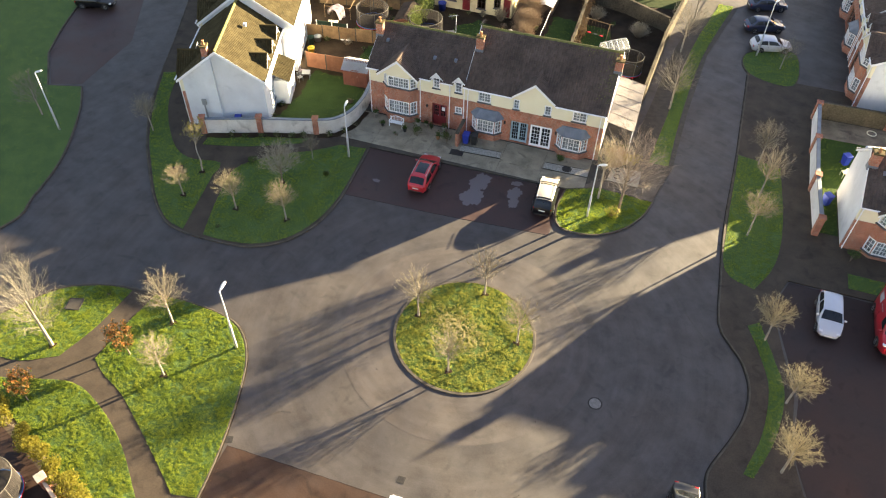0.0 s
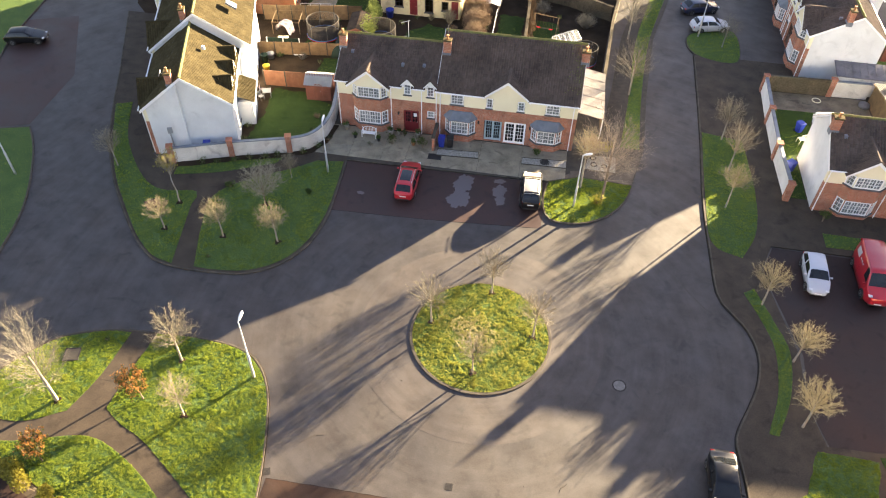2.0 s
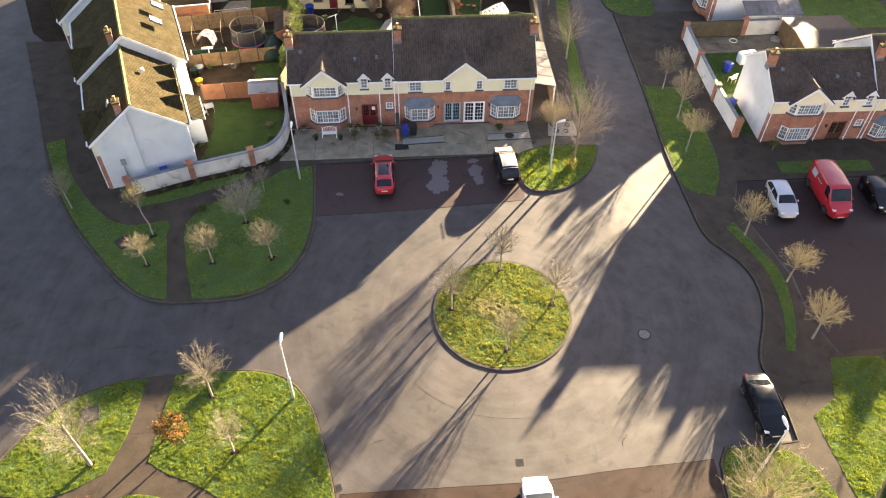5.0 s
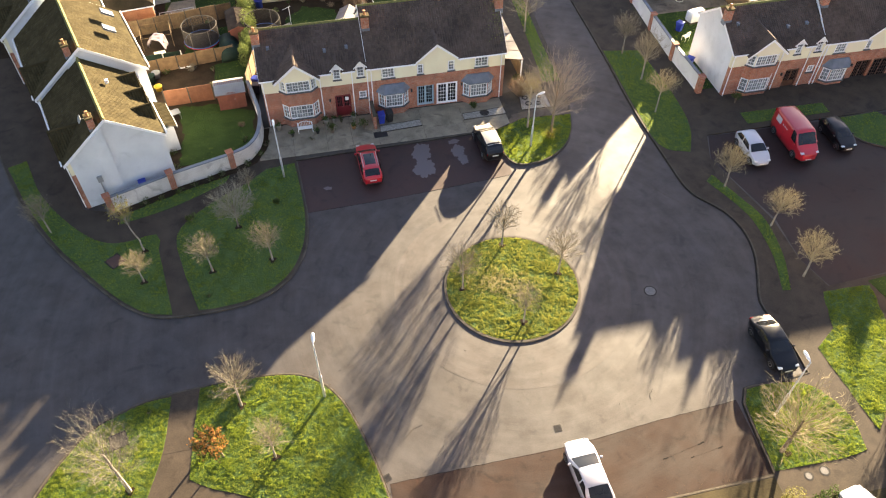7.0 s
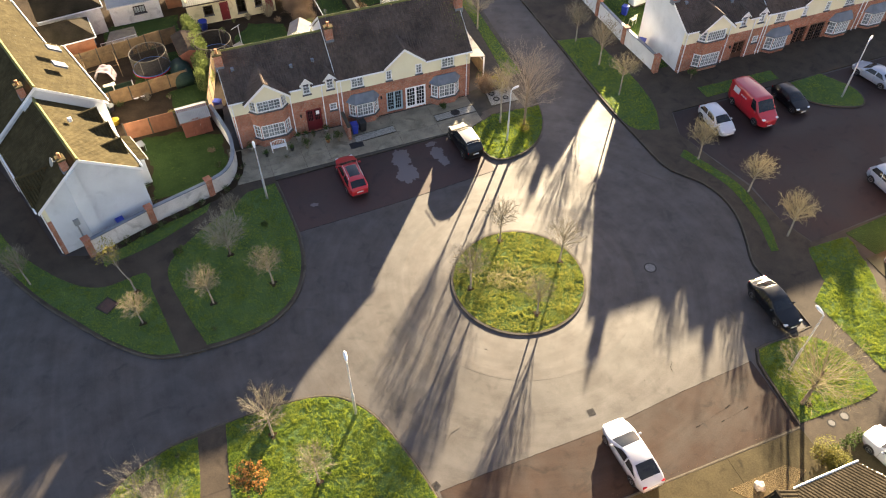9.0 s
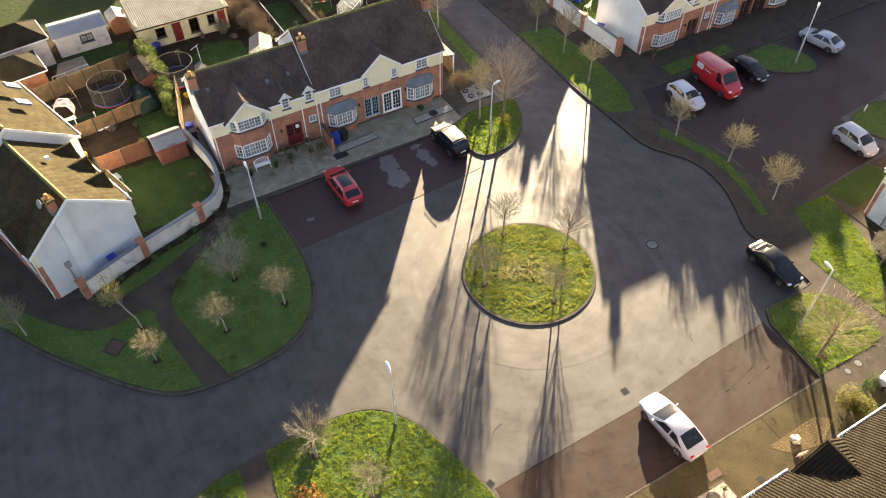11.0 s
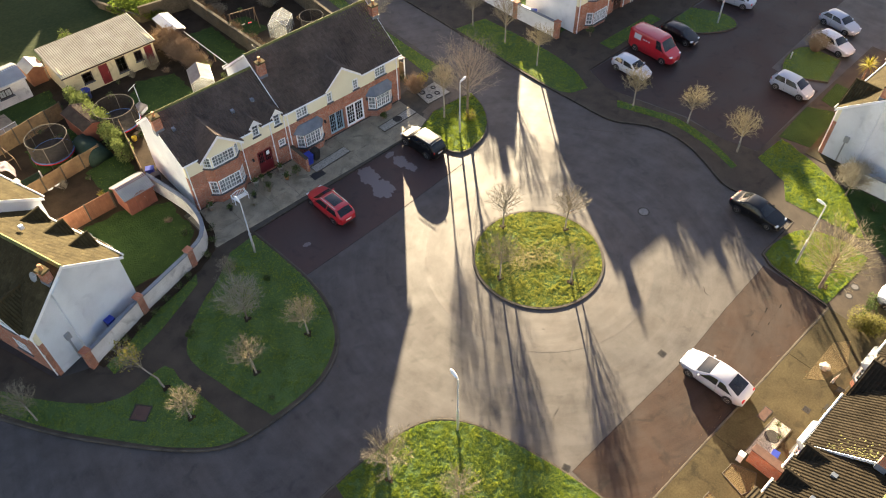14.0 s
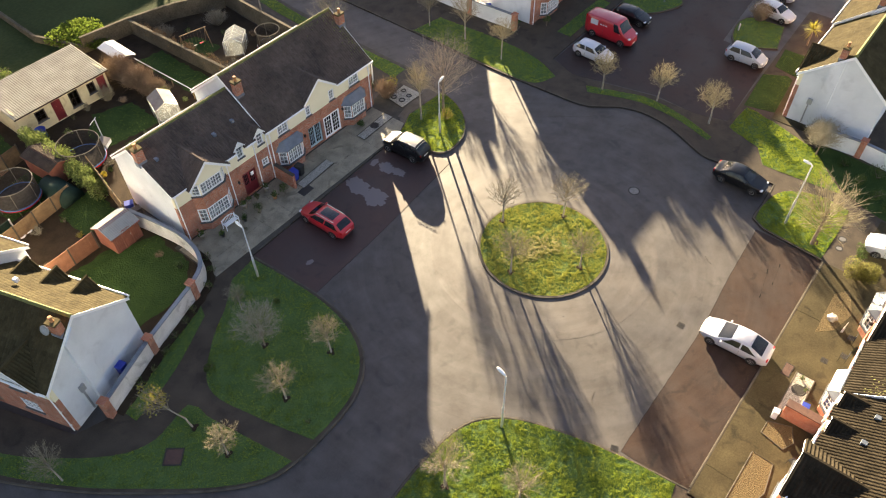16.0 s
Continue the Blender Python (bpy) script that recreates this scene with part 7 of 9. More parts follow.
garden_wall(W_WALL, 1.55, "weathered white rendered garden wall with brick piers and dark coping", RENDER_GREY, [(-29.0, 13.9, 21), (-24.3, 15.7, 19), (-19.5, 17.2, 17)])
fence((-25.2, 26.9), (-20.9, 27.1), 1.75, WOOD_ORANGE, "orange-stained timber fence between back gardens")
fence((-17.8, 27.4), (-16.2, 34.8), 2.1, WOOD_FENCE, "weathered timber fence along a side path")
fence((-27.8, 32.2), (-18.9, 33.6), 1.5, WOOD_FENCE, "weathered timber fence with pale concrete posts")
fence((-29.6, 39.2), (-18.9, 41.2), 1.75, WOOD_FENCE, "sunlit weathered timber fence at the end of a garden", panel=1.5)
shed(-19.3, 26.4, 4, 2.4, 2.1, 1.75, 2.3, WOOD_RED, SHEET_METAL, "red-brown timber shed with a ribbed pale roof")
ws = shed(-22.3, 47.9, 2, 5.0, 3.0, 2.2, 2.75, RENDER_GREY, SHEET_METAL, "stained white shed with a grey ribbed roof and window", doors=0, ribs=0.22)
window(ws, 1.2, 0.8, Matrix.Translation((-0.2, -1.56, 1.0)), 2, 1, mat=BROWN_PLASTIC)
shed(-4.9, 46.9, 88, 3.6, 1.5, 1.35, 1.55, BROWN_PLASTIC, RENDER_WHITE, "low dark shed with a white sheet roof", doors=0)
shed(-18.4, 48.9, 92, 2.0, 1.5, 1.6, 2.0, WOOD_ORANGE, SHEET_METAL, "small orange timber shed with a pale roof")
shed(-18.3, 37.6, 95, 3.6, 1.8, 1.8, 2.1, WOOD_RED, ROOF_FELT, "dark red garden shed beside an ivy hedge", doors=0)
annex(-26.5, 40.9, 8, 6.2, 3.4, 2.45, 3.7, WOOD_ORANGE, "orange-walled rear extension with a dark hipped roof")
annex(-25.4, 45.6, 8, 6.0, 3.6, 2.9, 4.2, RENDER_GREY, "pale rear extension with a hipped roof and white window")
surface("patio_west", [(-26.3, 41.6), (-22.6, 42.2), (-22.9, 45.6), (-25.3, 45.4)], -0.2, 0.12, CONCRETE_DAMP, "grey paved patio between garden buildings", "patio")
_t = thing("patio_rail", flip(-26.2, 41.7, 9, 0.1), "thin grey metal rail at the edge of a patio", "railing")
for q in range(4):
    part("post", boxes((q * 1.15, -0.02, 0, q * 1.15 + 0.04, 0.02, 0.95)), STEEL, _t)
part("handrail", boxes((0, -0.025, 0.952, 3.5, 0.025, 0.99)), STEEL, _t)
bungalow()
trampoline(-15.8, 36.3, 1.75, "round trampoline with a tall dark net and dull ring")
trampoline(-21.9, 36.4, 1.7, "round trampoline with a dark net in a play garden")
greenhouse(3.7, 39.3, 40, 2.4, 1.9, "small greenhouse with pale glass behind the terrace", GLASS_HAZY)
greenhouse(-7.3, 36.4, 70, 2.5, 2.1, "small lean-to greenhouse with whitened panes", PLASTIC_CLEAR)
hedge([(-17.5, 42.2), (-17.2, 39.5), (-17.3, 34.8), (-17.5, 31.0)], 1.3, 2.3, LEAF_IVY, "pale ivy-covered fence line between gardens", 1300, seed=3)
hedge([(-27.6, -14.9), (-25.2, -15.9), (-21.7, -17.3), (-17.6, -18.9), (-16.4, -19.6)], 1.0, 1.15, LEAF_YELLOW, "untidy pale-leaved hedge beside a lawn", 900, seed=5)
brush("bare_bush", -6.5, 44.6, 1.8, 2.6, "large brown leafless bush beside an outbuilding", 3, TWIG_RED, 130)
brush("bare_bush", -6.2, 42.0, 1.7, 2.4, "dense brown leafless bush along a garden path", 5, TWIG_RED, 120)
brush("bare_bush", -6.1, 39.8, 1.4, 2.0, "brown leafless bush beside a garden rail", 4, TWIG_RED, 90)
shrub("evergreen_bush", -6.2, 38.2, 1.0, 1.3, LEAF_IVY, "pale green leafy bush by a garden wall", 420, 0.12, 7, 0.05)
garden_wall([(-6.0, 51.2), (-0.9, 50.4), (3.8, 49.0), (8.4, 46.5)], 1.75, "grey weathered block wall round back gardens", WALL_STAINED)
garden_wall([(-0.9, 50.2), (-0.7, 42.0), (-0.4, 32.0)], 1.6, "long grey block wall between back gardens", WALL_STAINED)
garden_wall([(-6.0, 51.2), (-8.0, 57), (-7.6, 66)], 0.8, "grey block wall at the edge of a field", WALL_STAINED)
garden_wall([(7.7, 32.0), (8.4, 43.4), (9.8, 55.0)], 1.8, "tall weathered wall along a grass lane", WALL_STAINED)
# ---- eastern side ----
for k, (x, y, r, h) in enumerate(((13.2, -19.3, 0.55, 0.6), (14.3, -19.2, 0.5, 0.45), (12.2, -19.4, 0.4, 0.5))):
    shrub("evergreen_bush", x, y, r, h, LEAF_GREEN, "dark clipped bush before a parked van", 420, 0.085, 330 + k)
sack = thing("plastic_sack", flip(33.0, 34.4, 30, TOP + 0.01), "pale blue plastic sack slumped on a yard", "sack")
_p = bmesh.new()
lathe(_p, [(0.01, 0.0), (0.52, 0.0), (0.60, 0.12), (0.52, 0.30), (0.30, 0.42), (0.10, 0.47), (0.01, 0.48)], 18)
for v in _p.verts:
    v.co.x *= 0.8 + 0.12 * math.sin(5 * v.co.y + 9 * v.co.z)
    v.co.z *= 1 + 0.18 * math.sin(7 * v.co.x + 4 * v.co.y)
part("sack", _p, PLASTIC_CLEAR, sack, smooth=True)
shrub("evergreen_bush", 7.6, 22.3, 0.75, 1.35, LEAF_YELLOW, "rounded yellow-green bush at a house corner", 900, 0.09, 61)
surface("parking_east", spline([(21.6, 12.8), (20.5, 10.0), (21.2, 7.0), (22.3, 2.3), (22.0, -2.0), (22.8, -4.8), (31.9, -4.2), (34.4, -4.0), (34.6, 1.0), (60, 3), (60, 13.0), (34.5, 12.6)], 1.0, sharp=range(12)), -0.2, 0.01, ASPHALT_COURT, "dark reddish asphalt parking court", "parking")
green("green_east_island", spline([(34.0, 12.6), (34.6, 9.4), (38.3, 7.4), (39.6, 9.5), (38.2, 12.8)], 0.6, sharp=(0, 4)), "grass island with a street lamp in a parking court", 30, seed=20)
green("green_east_island_b", spline([(34.6, -0.4), (37.7, 1.0), (40.2, 0.4), (40.4, -3.0), (36.2, -3.9)], 0.6, sharp=(3, 4)), "grass patch with a small shrub by parked cars", 30, seed=21)
green("green_terrace_front", [(25.8, 13.6), (34.0, 13.6), (34.0, 15.0), (25.8, 15.2)], "strip of lawn before an eastern terrace", 30, kerb=False, seed=22)
garden_wall([(23.4, 18.9), (23.2, 25.2), (23.3, 30.2), (23.5, 35.4)], 1.75, "long white rendered wall with brick piers beside a footpath", RENDER_WHITE, [(23.4, 18.9, 0), (23.2, 24.4, 0), (23.3, 29.9, 0), (23.5, 35.4, 0)], pier_h=0.12)
garden_wall([(23.6, 35.6), (29.7, 35.8)], 1.75, "stained grey block wall across an eastern yard", WALL_STAINED)
garden_wall([(30.1, 35.8), (33.5, 35.9)], 1.75, "stained white wall of an eastern yard with a brick pier", RENDER_GREY, [(29.9, 35.8, 0)])
fl = thing("lean_to", flip(30.2, 36.3, 0, TOP), "low lean-to with a grey ribbed roof against a gable", "lean-to", "sheds")
part("wall", boxes((0, 0, 0, 5.9, 0.1, 1.9)), RENDER_GREY, fl)
part("roof_sheet", prism(bmesh.new(), [(-0.1, -0.1, 1.95), (-0.1, 2.05, 2.45), (-0.1, 2.05, 2.5), (-0.1, -0.1, 2.0)], (6.1, 0, 0)), CORRUGATED_DULL, fl)
for q in range(9):
    part("rib", prism(bmesh.new(), [(q * 0.74 - 0.02, -0.1, 2.002), (q * 0.74 - 0.02, 2.05, 2.502), (q * 0.74 - 0.02, 2.05, 2.54), (q * 0.74 - 0.02, -0.1, 2.04)], (0.05, 0, 0)), CORRUGATED_DULL, fl)
hoop("garden_hose", 28.6, 34.6, 0.4, 0.05, RENDER_CREAM, "pale coiled hose on a concrete yard", "hose", TOP + 0.01)
surface("yard_east", [(23.6, 32.4), (33.4, 32.6), (33.4, 35.6), (23.7, 35.4)], -0.2, TOP + 0.01, YARD, "worn stained concrete yard behind a white wall", "yard")
green("lawn_east_yard", [(23.5, 19.2), (25.2, 19.2), (25.25, 25.2), (45, 25.2), (45, 29.5), (33.4, 29.5), (33.4, 32.6), (23.5, 32.4)], "shaded lawn behind a white wall", 12, kerb=False, seed=23, z=TOP + 0.005, turf=GRASS_SHADE)
green("lawn_east_back", [(35.0, 36.6), (48, 36.6), (48, 48), (35.0, 48)], "back lawn of an eastern house", 20, kerb=False, seed=24)
fence((34.6, 43.5), (46.0, 44.0), 1.7, WOOD_RED, "dark timber fence with pale posts across a back lawn")
shed(36.7, 32.5, 2, 6.2, 5.6, 2.2, 2.5, WOOD_FENCE, BLACK_PLASTIC, "low dark-roofed shed in an eastern yard", doors=0)
garden_wall([(24.6, -12.5), (24.75, -15.45), (24.4, -18.2), (24.2, -20.5)], 1.6, "white rendered wall with a brick pier by a lawn", RENDER_WHITE, [(24.75, -15.45, 0)])
car(flip(41.9, -1.3, -100), "white car half hidden by a shrub", PAINT_WHITE, L=4.2, W=1.72, H=1.46, boot=0.15, rear=0.5)
car(flip(45.9, 0.1, -100), "silver car half hidden by a shrub", PAINT_SILVER, L=4.2, W=1.72, H=1.46, boot=0.15, rear=0.5)
# dark sheet that paints the garden wall's shade on the ground
surface("planted_bed", ragged([(23.5, -12.3), (24.45, -12.6), (24.0, -20.4), (18.3, -20.4), (18.4, -19.2), (19.1, -17.4), (20.2, -15.5)], 5, 0.5, 0.06), -0.2, TOP + 0.01, GRASS_SHADE, "rough ground painted dark for the shade of a garden wall", "ground")
for k, (x, y, r, h) in enumerate(((21.6, -16.6, 0.7, 0.6), (22.9, -15.0, 0.6, 0.5), (20.6, -18.2, 0.8, 0.7), (23.0, -17.6, 0.9, 0.8), (19.6, -19.6, 0.7, 0.7), (22.0, -19.3, 0.9, 0.9))):
    shrub("garden_plant", x, y, r, h, LEAF_GREEN, "dark low evergreen plant in shaded rough ground", 420, 0.09, 300 + k)
brush("bare_bush", 40.2, -0.4, 1.4, 2.4, "pale leafless shrub on a grass patch", 12, TWIG, 26, TOP)
car(flip(15.2, -21.35, 100), "white van-like car parked beside a house", PAINT_WHITE, L=4.4, W=1.8, H=1.75, boot=0.1, rear=0.3, belt=1.05, tail=1.1, nose=0.85)

# lane beside the terrace: polycarbonate lean-to, grass strip, shrubs
LT = thing("lean_to", flip(5.25, 24.2, 0, 0.05), "side lean-to with a cloudy polycarbonate roof", "lean-to", "sheds")
part("roof_sheet", prism(bmesh.new(), [(0.03, 0, 2.75), (2.5, 0, 2.25), (2.5, 0, 2.28), (0.03, 0, 2.78)], (0, 7.6, 0)), PLASTIC_CLEAR, LT, "cloudy polycarbonate sheet")
for y in np.linspace(0.0, 7.5, 6):
    part("rafter", prism(bmesh.new(), [(0.03, y, 2.79), (2.5, y, 2.29), (2.5, y, 2.31), (0.03, y, 2.81)], (0, 0.05, 0)), PLASTIC_CLEAR, LT)
for y in (0.05, 3.7, 7.4):
    part("post", boxes((2.35, y, 0, 2.45, y + 0.1, 2.27)), UPVC, LT)
part("side_panel", boxes((2.38, 0.1, 0.0, 2.42, 7.4, 1.6)), WOOD_FENCE, LT)
green("green_lane", spline([(9.6, 23.4), (11.3, 23.4), (11.6, 32), (12.6, 43), (15.0, 55), (13.4, 55), (11.2, 43), (10.4, 32)], 1.0, sharp=(0, 1, 4, 5)), "rough sunlit grass strip beside a lane", 40, kerb=False, seed=25, z=TOP)
brush("bare_bush", 6.9, 21.9, 1.3, 2.2, "reddish leafless shrub at the end of the terrace", 21, TWIG_RED, 26, TOP)
shrub("evergreen_bush", 8.4, 22.4, 0.7, 1.1, LEAF_YELLOW, "yellow-green clipped bush in a gravel bed", 320, 0.1, 8)
shrub("evergreen_bush", 7.2, 23.9, 0.6, 1.0, LEAF_GREEN, "dark green rounded bush beside the terrace", 280, 0.1, 9)
shrub("evergreen_bush", 7.7, 15.4, 0.7, 0.75, LEAF_YELLOW, "small bright yellow-green bush on a grass island", 620, 0.1, 10)
for x, y, r in ((7.3, 20.4, 0.26), (8.2, 20.3, 0.22), (7.2, 21.3, 0.24), (8.5, 21.2, 0.2)):
    hoop("garden_ornament", x, y, r, 0.045, IRON, "dark curled metal ornament on pale gravel", "ornament", TOP + 0.03)
shrub("evergreen_bush", 11.1, -19.7, 1.25, 1.5, LEAF_GOLD, "large dense golden-green bush by a roof corner", 7000, 0.085, 11)
# ---- forecourt things ----
def bed(outline, mat, label, edge=True, z=TOP + 0.03):
    b = thing("gravel_bed", None, label, "gravel bed", "gravel beds")
    part("gravel", slab(outline, TOP - 0.04, z), mat, b)
    if edge:
        o = outline if area(outline) > 0 else outline[::-1]
        part("edging", strip(o, 0.0, 0.08, TOP - 0.04, z + 0.02), KERB, b)
    return b


bed([(-6.6, 19.2), (-2.9, 19.4), (-2.95, 20.2), (-6.6, 20.0)], GRAVEL_PALE, "narrow pale gravel bed edged with kerbs")
bed([(1.0, 19.4), (4.9, 19.5), (4.85, 20.4), (1.0, 20.2)], GRAVEL_PALE, "pale gravel bed with an iron cover")
bed([(6.5, 19.7), (9.2, 19.6), (9.2, 21.8), (6.8, 21.7)], GRAVEL_PALE, "pale gravel bed at the end of the terrace")
bed([(-6.38, -19.37), (-10.1, -19.33), (-9.7, -20.5), (-8.5, -20.9), (-6.46, -20.6)], GRAVEL, "bed of orange-brown gravel in a front garden")
bed([(-3.85, -19.28), (-4.78, -19.25), (-5.1, -20.7), (-4.35, -21.05), (-3.35, -20.6)], GRAVEL, "small bed of orange-brown gravel")
bed([(-2.6, -19.4), (0.8, -19.4), (0.8, -20.5), (-2.4, -20.5)], GRAVEL_PALE, "raised pale gravel bed with a round grate")
bed([(4.7, -19.13), (8.8, -19.05), (9.8, -19.8), (7.7, -20.65), (5.6, -20.1)], GRAVEL, "triangular gravel bed with a boulder", edge=False, z=TOP + 0.012)


def wheelie_bin(x, y, deg, mat, label):
    t = thing("wheelie_bin", flip(x, y, deg, TOP), label, "bin", "wheelie bins")
    b = bmesh.new()
    loft(b, [[(-0.22, -0.24, 0.06), (0.22, -0.24, 0.06), (0.22, 0.22, 0.06), (-0.22, 0.22, 0.06)], [(-0.29, -0.32, 0.98), (0.29, -0.32, 0.98), (0.29, 0.34, 0.98), (-0.29, 0.34, 0.98)]])
    part("body", b, mat, t)
    part("lid", boxes((-0.31, -0.35, 0.983, 0.31, 0.36, 1.06), bevel=0.025), mat, t)
    for s in (-1, 1):
        w = bmesh.new()
        lathe(w, [(0.10, -0.025), (0.10, 0.025)], 14, Matrix.Translation((s * 0.24, 0.27, 0.10)) @ Matrix.Rotation(math.pi / 2, 4, "Y"))
        part("wheel", w, BLACK_PLASTIC, t)
    return t


def plant_pot(x, y, r, h, mat, label, plant=True, seed=1):
    t = thing("plant_pot", flip(x, y, 0, TOP), label, "plant pot", "plant pots")
    b = bmesh.new()
    lathe(b, [(r * 0.7, 0), (r * 0.95, h * 0.8), (r * 1.08, h * 0.82), (r * 1.08, h), (r * 0.85, h), (r * 0.82, h * 0.9)], 14)
    part("pot", b, mat, t, smooth=True)
    if plant:
        rng = random.Random(seed)
        spots = [Vector((rng.gauss(0, r * 0.6), rng.gauss(0, r * 0.6), h + abs(rng.gauss(0, r * 0.8)))) for _ in range(90)]
        tagged(part("foliage", leaf_mesh("foliage", spots, 0.12, LEAF_GREEN, rng), None, t), kind="stuff")
    return t


wheelie_bin(-6.35, 20.5, 0, BLUE_PLASTIC, "blue wheelie bin beside a brick pier")
wheelie_bin(-5.6, 20.6, 8, BLACK_PLASTIC, "dark wheelie bin beside a blue one")
wheelie_bin(-17.0, 28.2, 60, BLUE_PLASTIC, "blue wheelie bin in a side passage")
wheelie_bin(-17.0, 27.2, 80, BROWN_PLASTIC, "brown wheelie bin in a side passage")
wheelie_bin(-26.6, 15.9, 17, BLUE_PLASTIC, "blue wheelie bin behind a garden wall")
wheelie_bin(24.3, 22.9, 40, BLUE_PLASTIC, "blue wheelie bin behind a white wall")
pw = thing("garden_wall", None, "low brick wall between two front doors", "wall", "garden walls")
ps = thing("garden_wall", None, "low red-brick wall between two southern front gardens", "wall", "garden walls")
part("wall", boxes((-3.05, -21.85, 0, -2.55, -19.7, 1.45)), BRICK, ps)
part("coping", boxes((-3.1, -21.83, 1.452, -2.5, -19.65, 1.53), bevel=0.015), RUST, ps)
part("wall", boxes((-7.12, 19.7, 0, -6.88, 21.95, 1.5)), BRICK, pw)
part("coping", boxes((-7.16, 19.64, 1.502, -6.84, 21.93, 1.58), bevel=0.015), KERB, pw)
bench = thing("garden_bench", flip(-13.1, 20.7, 0, TOP), "white ornate cast-metal garden bench", "bench")
for s in (-1, 1):
    part("end_frame", boxes((s * 0.62 - 0.03, -0.25, 0, s * 0.62 + 0.03, -0.2, 0.62), (s * 0.62 - 0.03, 0.2, 0, s * 0.62 + 0.03, 0.26, 0.85), (s * 0.62 - 0.04, -0.25, 0.58, s * 0.62 + 0.04, 0.22, 0.63)), UPVC, bench)
for k in range(5):
    part("seat_slat", boxes((-0.6, -0.22 + k * 0.09, 0.40, 0.6, -0.15 + k * 0.09, 0.43)), UPVC, bench)
bk = bmesh.new()
for k in range(9):
    a0, a1 = math.pi * k / 9, math.pi * (k + 1) / 9
    tube(bk, (-0.6 * math.cos(a0), 0.24, 0.62 + 0.3 * math.sin(a0)), (-0.6 * math.cos(a1), 0.24, 0.62 + 0.3 * math.sin(a1)), 0.03, n=6)
    tube(bk, (-0.55 + k * 0.1375, 0.24, 0.44), (-0.55 + k * 0.1375, 0.24, 0.62 + 0.3 * math.sqrt(max(0, 1 - ((-0.55 + k * 0.1375) / 0.6) ** 2))), 0.018, n=5)
part("backrest", bk, UPVC, bench)
for k, (x, y, r, h, m) in enumerate(((-15.4, 21.4, 0.22, 0.5, STONE), (-14.3, 20.3, 0.18, 0.32, BLACK_PLASTIC), (-12.1, 20.2, 0.18, 0.32, BLACK_PLASTIC), (-11.2, 21.3, 0.24, 0.55, STONE), (-8.9, 20.2, 0.2, 0.35, TERRACOTTA), (-8.7, 21.4, 0.22, 0.5, STONE), (-10.5, 21.5, 0.16, 0.4, STONE))):
    plant_pot(x, y, r, h, m, "small planted pot before a brick house", seed=k)
for k, (x, y, r, h) in enumerate(((-10.8, 19.9, 0.5, 1.25), (-8.0, 19.9, 0.5, 1.35), (-9.9, 21.2, 0.3, 0.9), (2.2, 20.9, 0.4, 0.6), (-22.9, 11.6, 0.45, 0.7), (26.0, 16.6, 0.5, 1.4), (-16.2, 12.2, 0.3, 0.35))):
    shrub("evergreen_bush", x, y, r, h, LEAF_GREEN, "dark clipped shrub beside paving", 520, 0.08, 40 + k)
for k, (x, y) in enumerate(((-26.5, 14.2), (-25.3, 14.5), (-23.8, 15.0), (-22.6, 15.5), (-21.4, 15.9), (-20.4, 16.3), (-18.3, 17.2), (-17.2, 18.3), (-16.6, 19.4))):
    shrub("evergreen_bush", x, y, 0.42, 0.45, LEAF_GREEN, "low dark plant at the foot of a garden wall", 130, 0.08, 60 + k)
mat_ = thing("door_mat", flip(-6.7, 18.9, 2, TOP - 0.01), "dark rubber mat on concrete", "mat")
part("mat", boxes((-0.6, -0.4, 0, 0.6, 0.4, 0.02), bevel=0.006), BLACK_PLASTIC, mat_)


# ---- covers, drains and pale patches in the road ----
def manhole(x, y, r, z, label, mat=COVER, deg=0):
    t = thing("manhole_cover", flip(x, y, deg, z), label, "manhole", "covers and drains")
    b = bmesh.new()
    lathe(b, [(r, -0.05), (r, 0.012), (r * 0.94, 0.014), (r * 0.92, 0.008), (0.02, 0.010)], 28)
    part("cover", b, mat, t)
    f = bmesh.new()
    lathe(f, [(r + 0.1, -0.05), (r + 0.1, 0.006), (r + 0.012, 0.008), (r + 0.01, -0.04)], 28)
    part("frame", f, IRON, t)
    return t


def drain(x, y, deg, z=0.0, s=0.45):
    t = thing("drain_grate", flip(x, y, deg, z), "dark iron drain grate set in asphalt", "drain", "covers and drains")
    part("frame", boxes((-s / 2, -s / 2, -0.04, -s / 2 + 0.05, s / 2, 0.014), (s / 2 - 0.05, -s / 2, -0.04, s / 2, s / 2, 0.014), (-s / 2 + 0.05, -s / 2, -0.04, s / 2 - 0.05, -s / 2 + 0.05, 0.014), (-s / 2 + 0.05, s / 2 - 0.05, -0.04, s / 2 - 0.05, s / 2, 0.014)), IRON, t)
    part("pit", boxes((-s / 2 + 0.05, -s / 2 + 0.05, -0.05, s / 2 - 0.05, s / 2 - 0.05, 0.0065)), BLACK_PLASTIC, t)
    for k in range(6):
        x0 = -s / 2 + 0.07 + k * (s - 0.14) / 6
        part("bar", boxes((x0, -s / 2 + 0.05, 0.0, x0 + 0.028, s / 2 - 0.05, 0.012)), IRON, t)
    return t


manhole(9.7, -2.5, 0.38, 0.0, "pale round manhole cover in dark asphalt")
manhole(13.4, -17.8, 0.2, TOP - 0.02, "small pale round cover in a footpath"), manhole(14.5, -17.7, 0.24, TOP - 0.02, "pale round cover in a footpath")


